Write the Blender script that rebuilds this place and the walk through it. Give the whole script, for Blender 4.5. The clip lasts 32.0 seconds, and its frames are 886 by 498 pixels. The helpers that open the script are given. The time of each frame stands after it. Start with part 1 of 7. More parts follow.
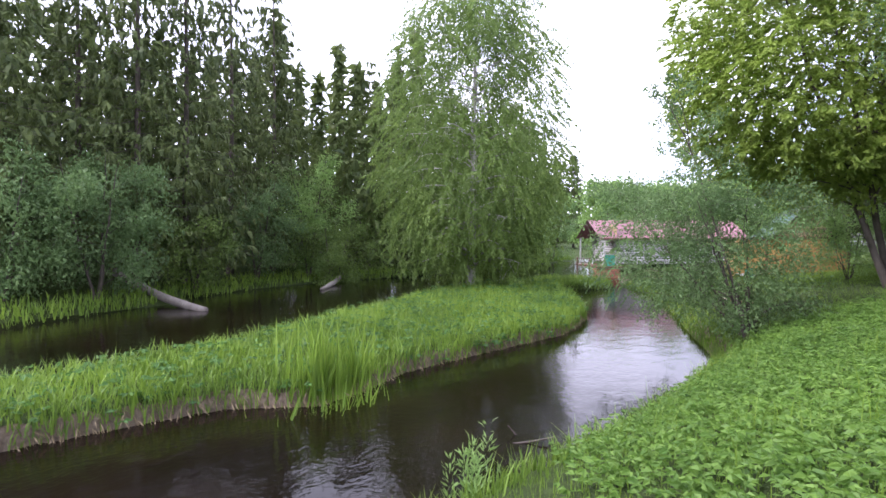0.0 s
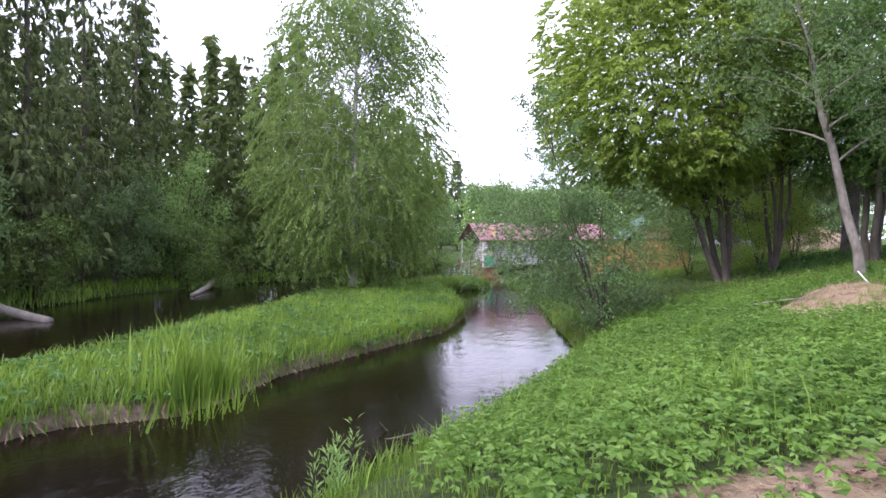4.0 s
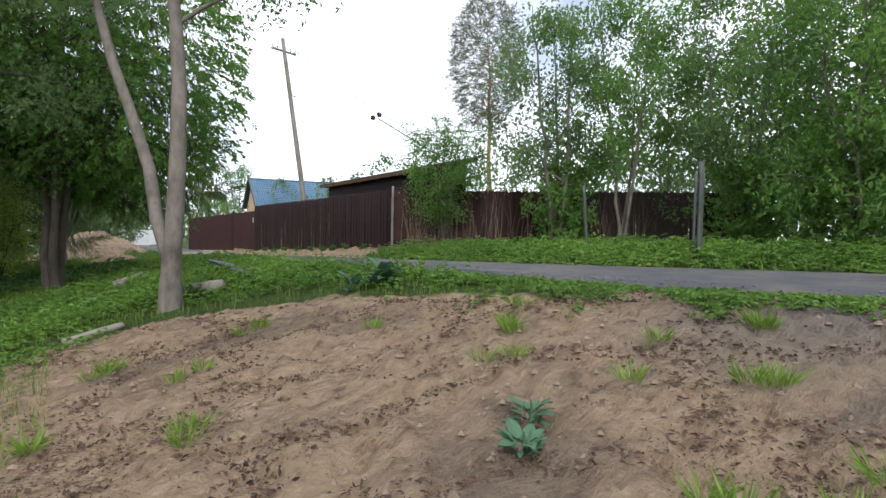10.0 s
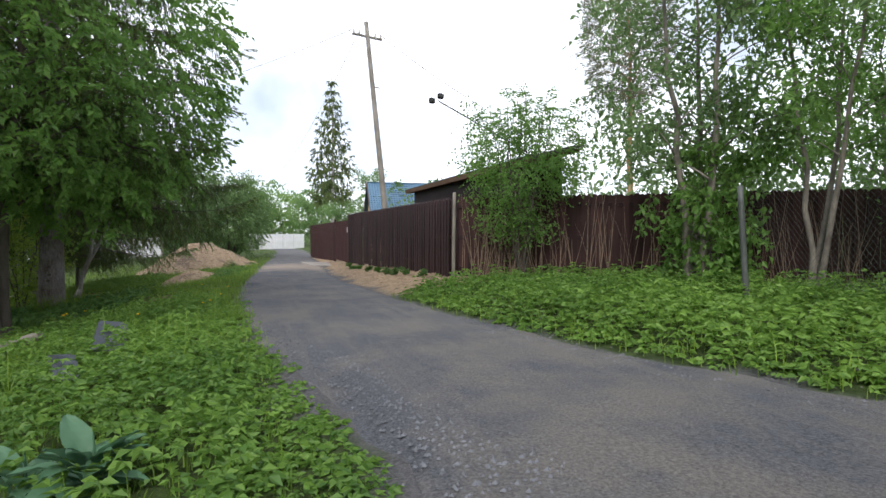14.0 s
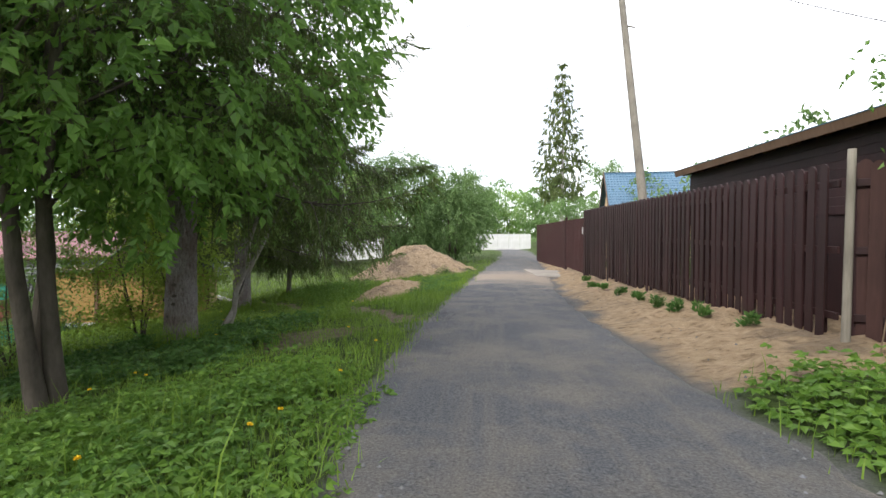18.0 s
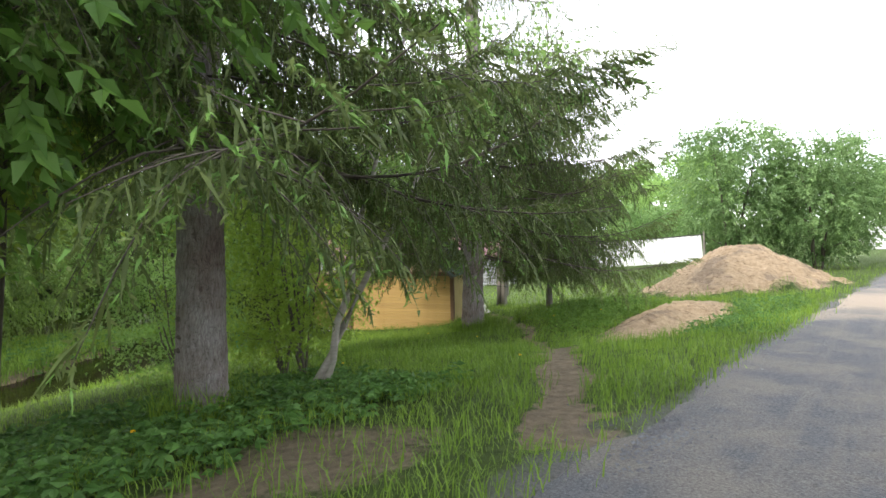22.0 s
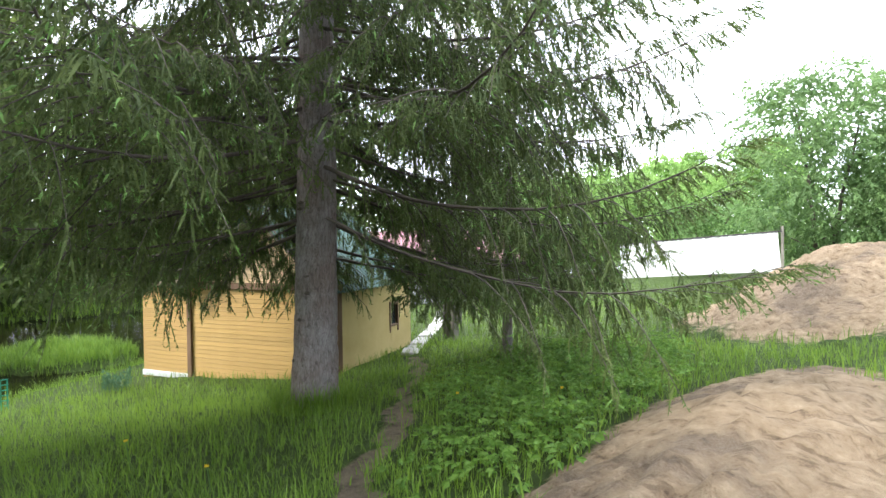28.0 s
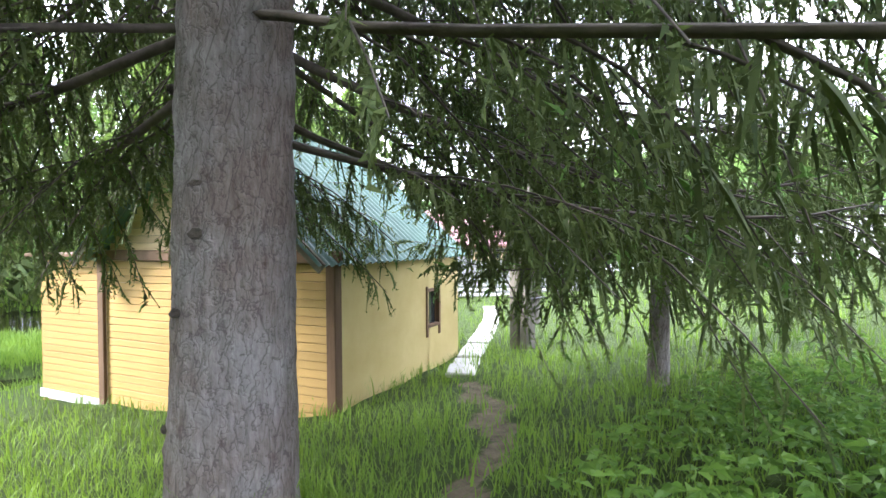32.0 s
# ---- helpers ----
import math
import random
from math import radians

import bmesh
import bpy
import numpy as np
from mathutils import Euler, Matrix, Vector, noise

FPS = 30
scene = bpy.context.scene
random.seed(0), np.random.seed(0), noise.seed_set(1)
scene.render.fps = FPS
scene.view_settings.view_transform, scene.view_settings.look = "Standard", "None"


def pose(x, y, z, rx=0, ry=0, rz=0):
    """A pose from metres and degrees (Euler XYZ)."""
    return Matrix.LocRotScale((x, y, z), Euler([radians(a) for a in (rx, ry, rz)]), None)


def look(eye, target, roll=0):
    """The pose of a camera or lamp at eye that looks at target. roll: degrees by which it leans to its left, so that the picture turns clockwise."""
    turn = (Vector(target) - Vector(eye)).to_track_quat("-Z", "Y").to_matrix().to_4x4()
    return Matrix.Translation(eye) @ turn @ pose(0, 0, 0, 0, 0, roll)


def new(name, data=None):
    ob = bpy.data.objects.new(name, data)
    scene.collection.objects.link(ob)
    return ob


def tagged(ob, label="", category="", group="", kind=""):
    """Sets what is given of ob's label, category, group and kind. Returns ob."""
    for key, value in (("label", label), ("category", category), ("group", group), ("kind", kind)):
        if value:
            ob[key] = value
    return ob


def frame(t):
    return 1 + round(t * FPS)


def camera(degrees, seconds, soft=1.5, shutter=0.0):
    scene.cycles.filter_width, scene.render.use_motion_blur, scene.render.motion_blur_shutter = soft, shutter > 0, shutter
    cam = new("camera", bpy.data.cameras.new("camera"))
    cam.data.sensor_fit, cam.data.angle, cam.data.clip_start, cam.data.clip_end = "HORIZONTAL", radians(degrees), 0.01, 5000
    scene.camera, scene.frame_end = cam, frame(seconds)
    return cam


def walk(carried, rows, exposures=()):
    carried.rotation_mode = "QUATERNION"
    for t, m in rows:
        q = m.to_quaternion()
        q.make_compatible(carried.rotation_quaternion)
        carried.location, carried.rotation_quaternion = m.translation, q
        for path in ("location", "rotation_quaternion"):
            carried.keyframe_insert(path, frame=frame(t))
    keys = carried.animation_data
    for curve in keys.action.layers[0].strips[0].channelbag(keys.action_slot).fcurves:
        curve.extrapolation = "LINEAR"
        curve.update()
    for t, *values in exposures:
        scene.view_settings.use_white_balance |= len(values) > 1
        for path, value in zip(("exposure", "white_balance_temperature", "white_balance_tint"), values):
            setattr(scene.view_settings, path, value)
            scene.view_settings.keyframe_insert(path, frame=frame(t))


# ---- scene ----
cam = camera(78.1, 32.0)
PATH = [
    (0, (-11.92, -15.358, 0.358), (-13.129, -13.765, 0.314), 0.1),
    (0.5, (-12.075, -15.494, 0.259), (-13.186, -13.831, 0.228), 0.5),
    (1, (-12.147, -15.562, 0.265), (-13.148, -13.831, 0.237), 0.3),
    (1.5, (-12.141, -15.611, 0.246), (-13.097, -13.854, 0.219), 0.2),
    (2, (-12.123, -15.662, 0.25), (-13.05, -13.89, 0.224), 0.3),
    (2.5, (-12.076, -15.667, 0.256), (-12.985, -13.886, 0.229), 0.3),
    (4.5, (-11.4, -15.07, 0.285), (-12.194, -13.234, 0.251), -0.3),
    (5, (-11.171, -14.899, 0.324), (-11.808, -13.003, 0.288), -0.4),
    (5.5, (-10.974, -14.859, 0.421), (-11.263, -12.881, 0.37), -0.5),
    (6, (-10.61, -14.381, 0.427), (-10.541, -12.383, 0.37), -0.4),
    (6.5, (-10.131, -13.669, 0.45), (-9.911, -11.682, 0.392), -0.2),
    (7, (-9.513, -13.17, 0.534), (-9.065, -11.222, 0.481), -0.1),
    (7.5, (-8.958, -12.662, 0.616), (-8.142, -10.837, 0.572), 0.1),
    (8, (-8.485, -12.133, 0.728), (-7.449, -10.422, 0.683), 0.4),
    (8.5, (-7.959, -11.611, 0.714), (-6.797, -9.984, 0.672), 0.3),
    (9, (-7.502, -11.032, 0.793), (-6.328, -9.414, 0.751), 0.4),
    (9.5, (-7.006, -10.556, 0.847), (-5.836, -8.934, 0.807), 0.4),
    (10, (-6.532, -10.017, 0.944), (-5.374, -8.387, 0.901), 0.5),
    (10.5, (-6.016, -9.571, 1.045), (-4.869, -7.933, 1.003), 0.5),
    (11, (-5.401, -9.125, 1.139), (-4.26, -7.482, 1.097), 0.4),
    (11.5, (-4.801, -8.757, 1.248), (-3.681, -7.1, 1.206), 0.3),
    (12, (-4.096, -8.445, 1.356), (-2.989, -6.781, 1.313), 0.2),
    (12.5, (-3.489, -7.97, 1.437), (-2.396, -6.295, 1.389), 0.2),
    (13, (-2.897, -7.523, 1.532), (-1.837, -5.828, 1.484), 0.3),
    (13.5, (-2.31, -6.97, 1.597), (-1.39, -5.195, 1.545), 0.1),
    (14, (-1.704, -6.339, 1.672), (-1.039, -4.454, 1.617), 0.0),
    (14.5, (-1.279, -5.572, 1.738), (-0.879, -3.614, 1.679), -0.2),
    (15, (-1.047, -4.8, 1.818), (-0.9, -2.807, 1.761), 0.0),
    (15.5, (-0.91, -3.781, 1.858), (-0.898, -1.782, 1.799), 0.1),
    (17.5, (-0.847, -0.551, 1.814), (-0.963, 1.445, 1.755), -0.0),
    (18, (-0.898, 0.371, 1.791), (-1.041, 2.365, 1.733), 0.0),
    (18.5, (-0.927, 1.365, 1.722), (-1.116, 3.356, 1.671), -0.3),
    (19, (-1.024, 2.252, 1.666), (-1.443, 4.207, 1.611), -0.1),
    (19.5, (-0.961, 3.056, 1.679), (-1.657, 4.931, 1.628), -0.5),
    (20, (-0.884, 3.809, 1.684), (-1.815, 5.578, 1.628), -0.4),
    (20.5, (-0.735, 4.611, 1.753), (-1.835, 6.28, 1.69), -0.5),
    (21, (-0.571, 5.411, 1.771), (-1.758, 7.019, 1.714), -0.9),
    (21.5, (-0.383, 6.216, 1.775), (-1.619, 7.788, 1.722), -1.0),
    (22, (-0.312, 7.074, 1.735), (-1.573, 8.625, 1.684), -1.2),
    (22.5, (-0.222, 7.951, 1.688), (-1.509, 9.482, 1.64), -1.4),
    (23, (-0.289, 8.823, 1.678), (-1.587, 10.344, 1.632), -1.4),
    (23.5, (-0.374, 9.579, 1.655), (-1.695, 11.081, 1.61), -1.3),
    (24, (-0.474, 10.373, 1.619), (-1.818, 11.854, 1.576), -1.5),
    (24.5, (-0.558, 11.117, 1.592), (-1.935, 12.567, 1.551), -1.4),
    (25, (-0.736, 11.99, 1.489), (-2.122, 13.432, 1.456), -1.5),
    (25.5, (-0.881, 12.712, 1.446), (-2.273, 14.148, 1.419), -1.5),
    (27.5, (-2.607, 15.143, 1.331), (-3.919, 16.652, 1.298), -0.7),
    (28, (-3.023, 15.795, 1.278), (-4.411, 17.235, 1.25), -0.8),
    (28.5, (-3.439, 16.289, 1.189), (-4.924, 17.628, 1.164), -1.0),
    (29, (-3.899, 16.673, 1.068), (-5.437, 17.953, 1.048), -0.9),
    (29.5, (-4.435, 17.084, 0.901), (-5.989, 18.343, 0.873), -0.6),
    (30, (-4.952, 17.451, 0.855), (-6.511, 18.704, 0.826), -0.6),
    (30.5, (-5.453, 17.872, 0.817), (-6.992, 19.149, 0.786), -0.5),
    (31, (-5.983, 18.213, 0.744), (-7.487, 19.53, 0.707), -0.3),
    (31.5, (-6.52, 18.656, 0.634), (-8.0, 20.001, 0.593), -0.4),
    (32, (-7.049, 19.076, 0.546), (-8.512, 20.438, 0.509), -0.4),
]
walk(cam, [(t, look(eye, target, roll)) for t, eye, target, roll in PATH], exposures=[(0, 1.05, 5750, 28), (5, 0.85, 5750, 28), (8, 0.15, 6000, 16), (11, 0.2, 6000, 13), (15, 0.3, 6200, 13), (19, 1.0, 6450, 10), (20, 1.3, 6450, 9), (21, 1.42, 6450, 9), (24, 1.65, 6450, 9), (25, 1.5, 6300, 9), (28, 1.85, 6100, 9), (30, 2.4, 6100, 9), (32, 2.65, 5850, 14)])

# ---- world, sun ----
W = -3.1                                   # level of the river
world = bpy.data.worlds.new("sky")
scene.world = world
world.use_nodes = True
wn, wl = world.node_tree.nodes, world.node_tree.links
sky = wn.new("ShaderNodeTexSky")
sky.sky_type, sky.sun_disc = "NISHITA", False
SUN_EL, SUN_AZ = radians(42), radians(214)
sky.sun_elevation, sky.sun_rotation = SUN_EL, SUN_AZ
cloud_at = wn.new("ShaderNodeTexCoord")
cloud = wn.new("ShaderNodeTexNoise")
cloud.inputs["Scale"].default_value, cloud.inputs["Detail"].default_value = 2.2, 5
wl.new(cloud_at.outputs["Generated"], cloud.inputs["Vector"])
cloud_ramp = wn.new("ShaderNodeValToRGB")
cloud_ramp.color_ramp.elements[0].position, cloud_ramp.color_ramp.elements[1].position = 0.34, 0.50
cloud_ramp.color_ramp.elements[0].color = (0.36, 0.36, 0.36, 1)
cloud_mix = wn.new("ShaderNodeMix")
cloud_mix.data_type = "RGBA"
cloud_mix.inputs["B"].default_value = (12.0, 12.2, 12.7, 1)
wl.new(cloud.outputs["Fac"], cloud_ramp.inputs["Fac"])
wl.new(cloud_ramp.outputs["Color"], cloud_mix.inputs["Factor"])
wl.new(sky.outputs["Color"], cloud_mix.inputs["A"])
wl.new(cloud_mix.outputs["Result"], wn["Background"].inputs["Color"])
wn["Background"].inputs["Strength"].default_value = 0.11
sun_dir = Vector((math.sin(SUN_AZ) * math.cos(SUN_EL), math.cos(SUN_AZ) * math.cos(SUN_EL), math.sin(SUN_EL)))
sun = new("sun", bpy.data.lights.new("sun", "SUN"))
sun.data.energy, sun.data.angle, sun.data.color = 2.4, radians(12), (1.0, 0.94, 0.83)
sun.matrix_world = look(tuple(sun_dir * 60), (0, 0, 0))

# ---- small tools ----
rng = np.random.default_rng(7)


def pts_of(text):
    """'x,y x,y' -> array."""
    return np.array([[float(v) for v in p.split(",")] for p in text.split()])


def dist_line(x, y, line, closed=False):
    """Distance from points to a polyline, and which side (positive to the right of its run)."""
    best, side = np.full(np.shape(x), 1e9), np.ones(np.shape(x))
    n = len(line)
    for i in range(n if closed else n - 1):
        (ax, ay), (bx, by) = line[i], line[(i + 1) % n]
        dx, dy = bx - ax, by - ay
        s = np.clip(((x - ax) * dx + (y - ay) * dy) / (dx * dx + dy * dy), 0, 1)
        d = np.hypot(x - ax - s * dx, y - ay - s * dy)
        near = d < best
        best = np.where(near, d, best)
        side = np.where(near, np.sign((x - ax) * dy - (y - ay) * dx), side)
    return best, side


def inside(x, y, poly):
    """Signed distance to a closed outline, positive inside."""
    d, _ = dist_line(x, y, poly, True)
    c = np.zeros(np.shape(x), bool)
    n = len(poly)
    for i in range(n):
        (ax, ay), (bx, by) = poly[i], poly[(i + 1) % n]
        if ay != by:
            c ^= ((ay > y) != (by > y)) & (x < (bx - ax) * (y - ay) / (by - ay) + ax)
    return np.where(c, d, -d)


def waves(x, y, scale, seed=0):
    """Smooth unevenness in -1..1 from a few crossing sine fields."""
    r = np.random.default_rng(seed)
    out = 0
    for k in range(6):
        a, f, p = r.uniform(0, 6.28), r.uniform(0.6, 1.8) / scale, r.uniform(0, 6.28)
        out = out + np.sin((x * np.cos(a) + y * np.sin(a)) * f * 6.28 + p + 1.3 * np.sin((y * np.cos(a) - x * np.sin(a)) * f * 3.1))
    return out / 6


def mesh_of(name, verts, faces, mat=None, smooth=False):
    """A mesh from arrays: verts (n, 3), faces (m, 3 or 4) or a list of such arrays."""
    me = bpy.data.meshes.new(name)
    groups = faces if isinstance(faces, list) else [faces]
    groups = [np.asarray(g, np.int32) for g in groups if len(g)]
    verts = np.asarray(verts, np.float32)
    me.vertices.add(len(verts))
    me.vertices.foreach_set("co", verts.ravel())
    sizes = np.concatenate([np.full(len(g), g.shape[1], np.int32) for g in groups])
    me.loops.add(int(sizes.sum()))
    me.loops.foreach_set("vertex_index", np.concatenate([g.ravel() for g in groups]))
    me.polygons.add(len(sizes))
    me.polygons.foreach_set("loop_start", np.concatenate([[0], np.cumsum(sizes)[:-1]]).astype(np.int32))
    me.polygons.foreach_set("use_smooth", np.full(len(sizes), smooth))
    me.update(calc_edges=True)
    if mat:
        me.materials.append(mat)
    return me


def thing(name, x=0, y=0, z=0, rz=0, label="", category="", group="", kind=""):
    ob = new(name)
    ob.matrix_world = pose(x, y, z, 0, 0, rz)
    return tagged(ob, label, category, group, kind)


def put(name, me, parent=None, label="", m=None):
    ob = new(name, me)
    if parent:
        ob.parent = parent
    if m is not None:
        ob.matrix_basis = m
    return tagged(ob, label)


def part(name, bm, mat, parent, label="", m=None, smooth=False):
    me = bpy.data.meshes.new(name)
    bm.to_mesh(me)
    bm.free()
    me.materials.append(mat)
    if smooth:
        me.polygons.foreach_set("use_smooth", np.full(len(me.polygons), True))
    return put(name, me, parent, label, m)


def box_bm(sx, sy, sz, x=0, y=0, z=0, bevel=0.0, bm=None, rz=0.0):
    """A box with its base centre at x, y, z."""
    bm = bm or bmesh.new()
    got = bmesh.ops.create_cube(bm, size=1)["verts"]
    bmesh.ops.scale(bm, vec=(sx, sy, sz), verts=got)
    if bevel:
        es = list({e for v in got for e in v.link_edges})
        got = list({v for f in bmesh.ops.bevel(bm, geom=es, offset=bevel, segments=1, affect="EDGES")["faces"] for v in f.verts} | {v for v in got if v.is_valid})
    if rz:
        bmesh.ops.rotate(bm, verts=got, cent=(0, 0, 0), matrix=Matrix.Rotation(rz, 3, "Z"))
    bmesh.ops.translate(bm, verts=got, vec=(x, y, z + sz / 2))
    return bm


def tubes(runs, sides=7):
    """Verts and quads for tapered tubes: each run is (points (n, 3), radii (n,))."""
    vs, fs, base = [], [], 0
    ang = np.linspace(0, 2 * np.pi, sides, endpoint=False)
    for p, r in runs:
        p, r = np.asarray(p, float), np.asarray(r, float)
        t = np.gradient(p, axis=0)
        t /= np.linalg.norm(t, axis=1, keepdims=True) + 1e-9
        ref = np.where(np.abs(t[:, 2:3]) > 0.9, [[1.0, 0, 0]], [[0, 0, 1.0]])
        u = np.cross(t, ref)
        u /= np.linalg.norm(u, axis=1, keepdims=True) + 1e-9
        v = np.cross(t, u)
        ring = p[:, None] + r[:, None, None] * (np.cos(ang)[None, :, None] * u[:, None] + np.sin(ang)[None, :, None] * v[:, None])
        n = len(p)
        vs.append(ring.reshape(-1, 3))
        i, j = np.meshgrid(np.arange(n - 1), np.arange(sides), indexing="ij")
        k = (j + 1) % sides
        fs.append(base + np.stack([i * sides + j, i * sides + k, (i + 1) * sides + k, (i + 1) * sides + j], -1).reshape(-1, 4))
        base += n * sides
    return np.concatenate(vs), np.concatenate(fs)


def unit(v):
    return v / (np.linalg.norm(v, axis=-1, keepdims=True) + 1e-9)


def leaf_cards(p, d, length, width, r):
    """Folded leaves: base p, direction d (both (n, 3)); four corners and one bent quad each."""
    n = len(p)
    side = unit(np.cross(d, unit(r.normal(size=(n, 3)) + [0, 0, 1.2])))
    up = np.cross(side, d)
    L, B = np.asarray(length).reshape(-1, 1) * np.ones((n, 1)), np.asarray(width).reshape(-1, 1) * np.ones((n, 1))
    mid = p + d * L * 0.45 + up * B * 0.25
    v = np.stack([p, mid + side * B * 0.5, p + d * L - up * L * 0.12, mid - side * B * 0.5], 1).reshape(-1, 3)
    return v, np.arange(4 * n).reshape(n, 4)


def sprays(centre, radii, count, per, leaf, r, droop=0.5, long=0.45, seed=0, under=0.75):
    """Leafy twigs over a lobed dome: base points and directions of the leaves."""
    n = unit(r.normal(size=(count, 3)))
    az, el = np.arctan2(n[:, 1], n[:, 0]), n[:, 2]
    lobe = 1 + 0.16 * waves(az * 1.6 + 5, el * 2.4, 1.5, seed) + 0.10 * waves(az * 3.0, el * 4.0, 1.3, seed + 1)
    rad = np.asarray(radii) * np.where(el[:, None] < 0, [[1, 1, under]], [[1, 1, 1]])
    b = np.asarray(centre) + n * rad * (lobe * (1 - 0.36 * r.uniform(0, 1, count) ** 1.7))[:, None]
    ax = unit(n * [1, 1, 0.4] + [0, 0, -droop] + r.normal(0, 0.35, (count, 3)))
    side = unit(np.cross(ax, r.normal(0, 0.3, (count, 3)) + [0, 0, 1]))
    t = (np.arange(per) + 0.3) / per
    sign = np.where(np.arange(per) % 2, 1.0, -1.0)
    p = b[:, None] + ax[:, None] * (t[None, :] * long * r.uniform(0.6, 1.3, (count, 1)))[..., None] + np.array([0, 0, -0.25 * long]) * (t ** 2)[None, :, None]
    d = unit(ax[:, None] * 0.7 + side[:, None] * (sign * 0.8)[None, :, None] + [0, 0, -0.25 - 0.4 * droop] + r.normal(0, 0.2, (count, per, 3)))
    return p.reshape(-1, 3), d.reshape(-1, 3)


def mesh_from(bm, name, mat):
    me = bpy.data.meshes.new(name)
    bm.to_mesh(me)
    bm.free()
    me.materials.append(mat)
    return me


# ---- materials ----
def material(name, rough=0.8, metal=0.0, spec=0.5):
    m = bpy.data.materials.new(name)
    m.use_nodes = True
    b = m.node_tree.nodes["Principled BSDF"]
    b.inputs["Roughness"].default_value, b.inputs["Metallic"].default_value = rough, metal
    b.inputs["Specular IOR Level"].default_value = spec
    return m, m.node_tree.nodes, m.node_tree.links, b


def ramp(nodes, links, fac, stops):
    r = nodes.new("ShaderNodeValToRGB")
    while len(r.color_ramp.elements) < len(stops):
        r.color_ramp.elements.new(0.5)
    for e, (pos, col) in zip(r.color_ramp.elements, stops):
        e.position, e.color = pos, (*col, 1)
    links.new(fac, r.inputs["Fac"])
    return r.outputs["Color"]


def noise_node(nodes, links, scale, detail=6, rough=0.6, stretch=None, coord="Object"):
    c = nodes.new("ShaderNodeTexCoord")
    n = nodes.new("ShaderNodeTexNoise")
    n.inputs["Scale"].default_value, n.inputs["Detail"].default_value, n.inputs["Roughness"].default_value = scale, detail, rough
    if stretch:
        mp = nodes.new("ShaderNodeMapping")
        mp.inputs["Scale"].default_value = stretch
        links.new(c.outputs[coord], mp.inputs["Vector"])
        links.new(mp.outputs["Vector"], n.inputs["Vector"])
    else:
        links.new(c.outputs[coord], n.inputs["Vector"])
    return n.outputs["Fac"]


def mix_col(nodes, links, fac, a, b, mode="MIX"):
    m = nodes.new("ShaderNodeMix")
    m.data_type, m.blend_type = "RGBA", mode
    for key, val in (("Factor", fac), ("A", a), ("B", b)):
        if hasattr(val, "links"):
            links.new(val, m.inputs[key])
        elif key == "Factor":
            m.inputs[key].default_value = val
        else:
            m.inputs[key].default_value = (*val, 1)
    return m.outputs["Result"]


def bump(nodes, links, bsdf, height, strength=0.4, dist=0.02):
    b = nodes.new("ShaderNodeBump")
    b.inputs["Strength"].default_value, b.inputs["Distance"].default_value = strength, dist
    links.new(height, b.inputs["Height"])
    links.new(b.outputs["Normal"], bsdf.inputs["Normal"])


def plain(name, a, b, scale=8, rough=0.8, metal=0.0, stretch=None, relief=0.3, dist=0.01, rand=0.0, spec=0.4):
    """A two-tone surface with coarse and fine variation."""
    m, n, l, p = material(name, rough, metal, spec)
    f1 = noise_node(n, l, scale, 8, 0.65, stretch)
    f2 = noise_node(n, l, scale * 0.13, 3, 0.5)
    c = ramp(n, l, f1, [(0.3, a), (0.7, b)])
    c2 = ramp(n, l, f2, [(0.3, tuple(0.78 * v for v in a)), (0.72, tuple(min(1.15 * v, 1) for v in b))])
    c = mix_col(n, l, 0.45, c, c2)
    if rand:
        o = n.new("ShaderNodeObjectInfo")
        v = n.new("ShaderNodeMapRange")
        v.inputs["To Min"].default_value, v.inputs["To Max"].default_value = 1 - rand, 1 + rand
        l.new(o.outputs["Random"], v.inputs["Value"])
        hs = n.new("ShaderNodeHueSaturation")
        l.new(v.outputs["Result"], hs.inputs["Value"])
        l.new(c, hs.inputs["Color"])
        c = hs.outputs["Color"]
    l.new(c, p.inputs["Base Color"])
    bump(n, l, p, f1, relief, dist)
    return m


def leafy(name, dark, light, translucent=0.4, rough=0.55, patch=0.35):
    """Leaves: colour differs leaf by leaf and slowly through the crown; light shines through."""
    m, n, l, p = material(name, rough, 0.0, 0.35)
    g = n.new("ShaderNodeNewGeometry")
    c = ramp(n, l, g.outputs["Random Per Island"], [(0.0, dark), (1.0, light)])
    slow = noise_node(n, l, patch, 3, 0.5)
    c2 = ramp(n, l, slow, [(0.35, tuple(0.8 * v for v in dark)), (0.65, tuple(1.1 * v for v in light))])
    c = mix_col(n, l, 0.4, c, c2)
    l.new(c, p.inputs["Base Color"])
    t = n.new("ShaderNodeBsdfTranslucent")
    l.new(mix_col(n, l, 0.35, c, tuple(min(1, 1.6 * v) for v in light)), t.inputs["Color"])
    mx = n.new("ShaderNodeMixShader")
    mx.inputs["Fac"].default_value = translucent
    l.new(p.outputs["BSDF"], mx.inputs[1])
    l.new(t.outputs["BSDF"], mx.inputs[2])
    l.new(mx.outputs["Shader"], n["Material Output"].inputs["Surface"])
    return m


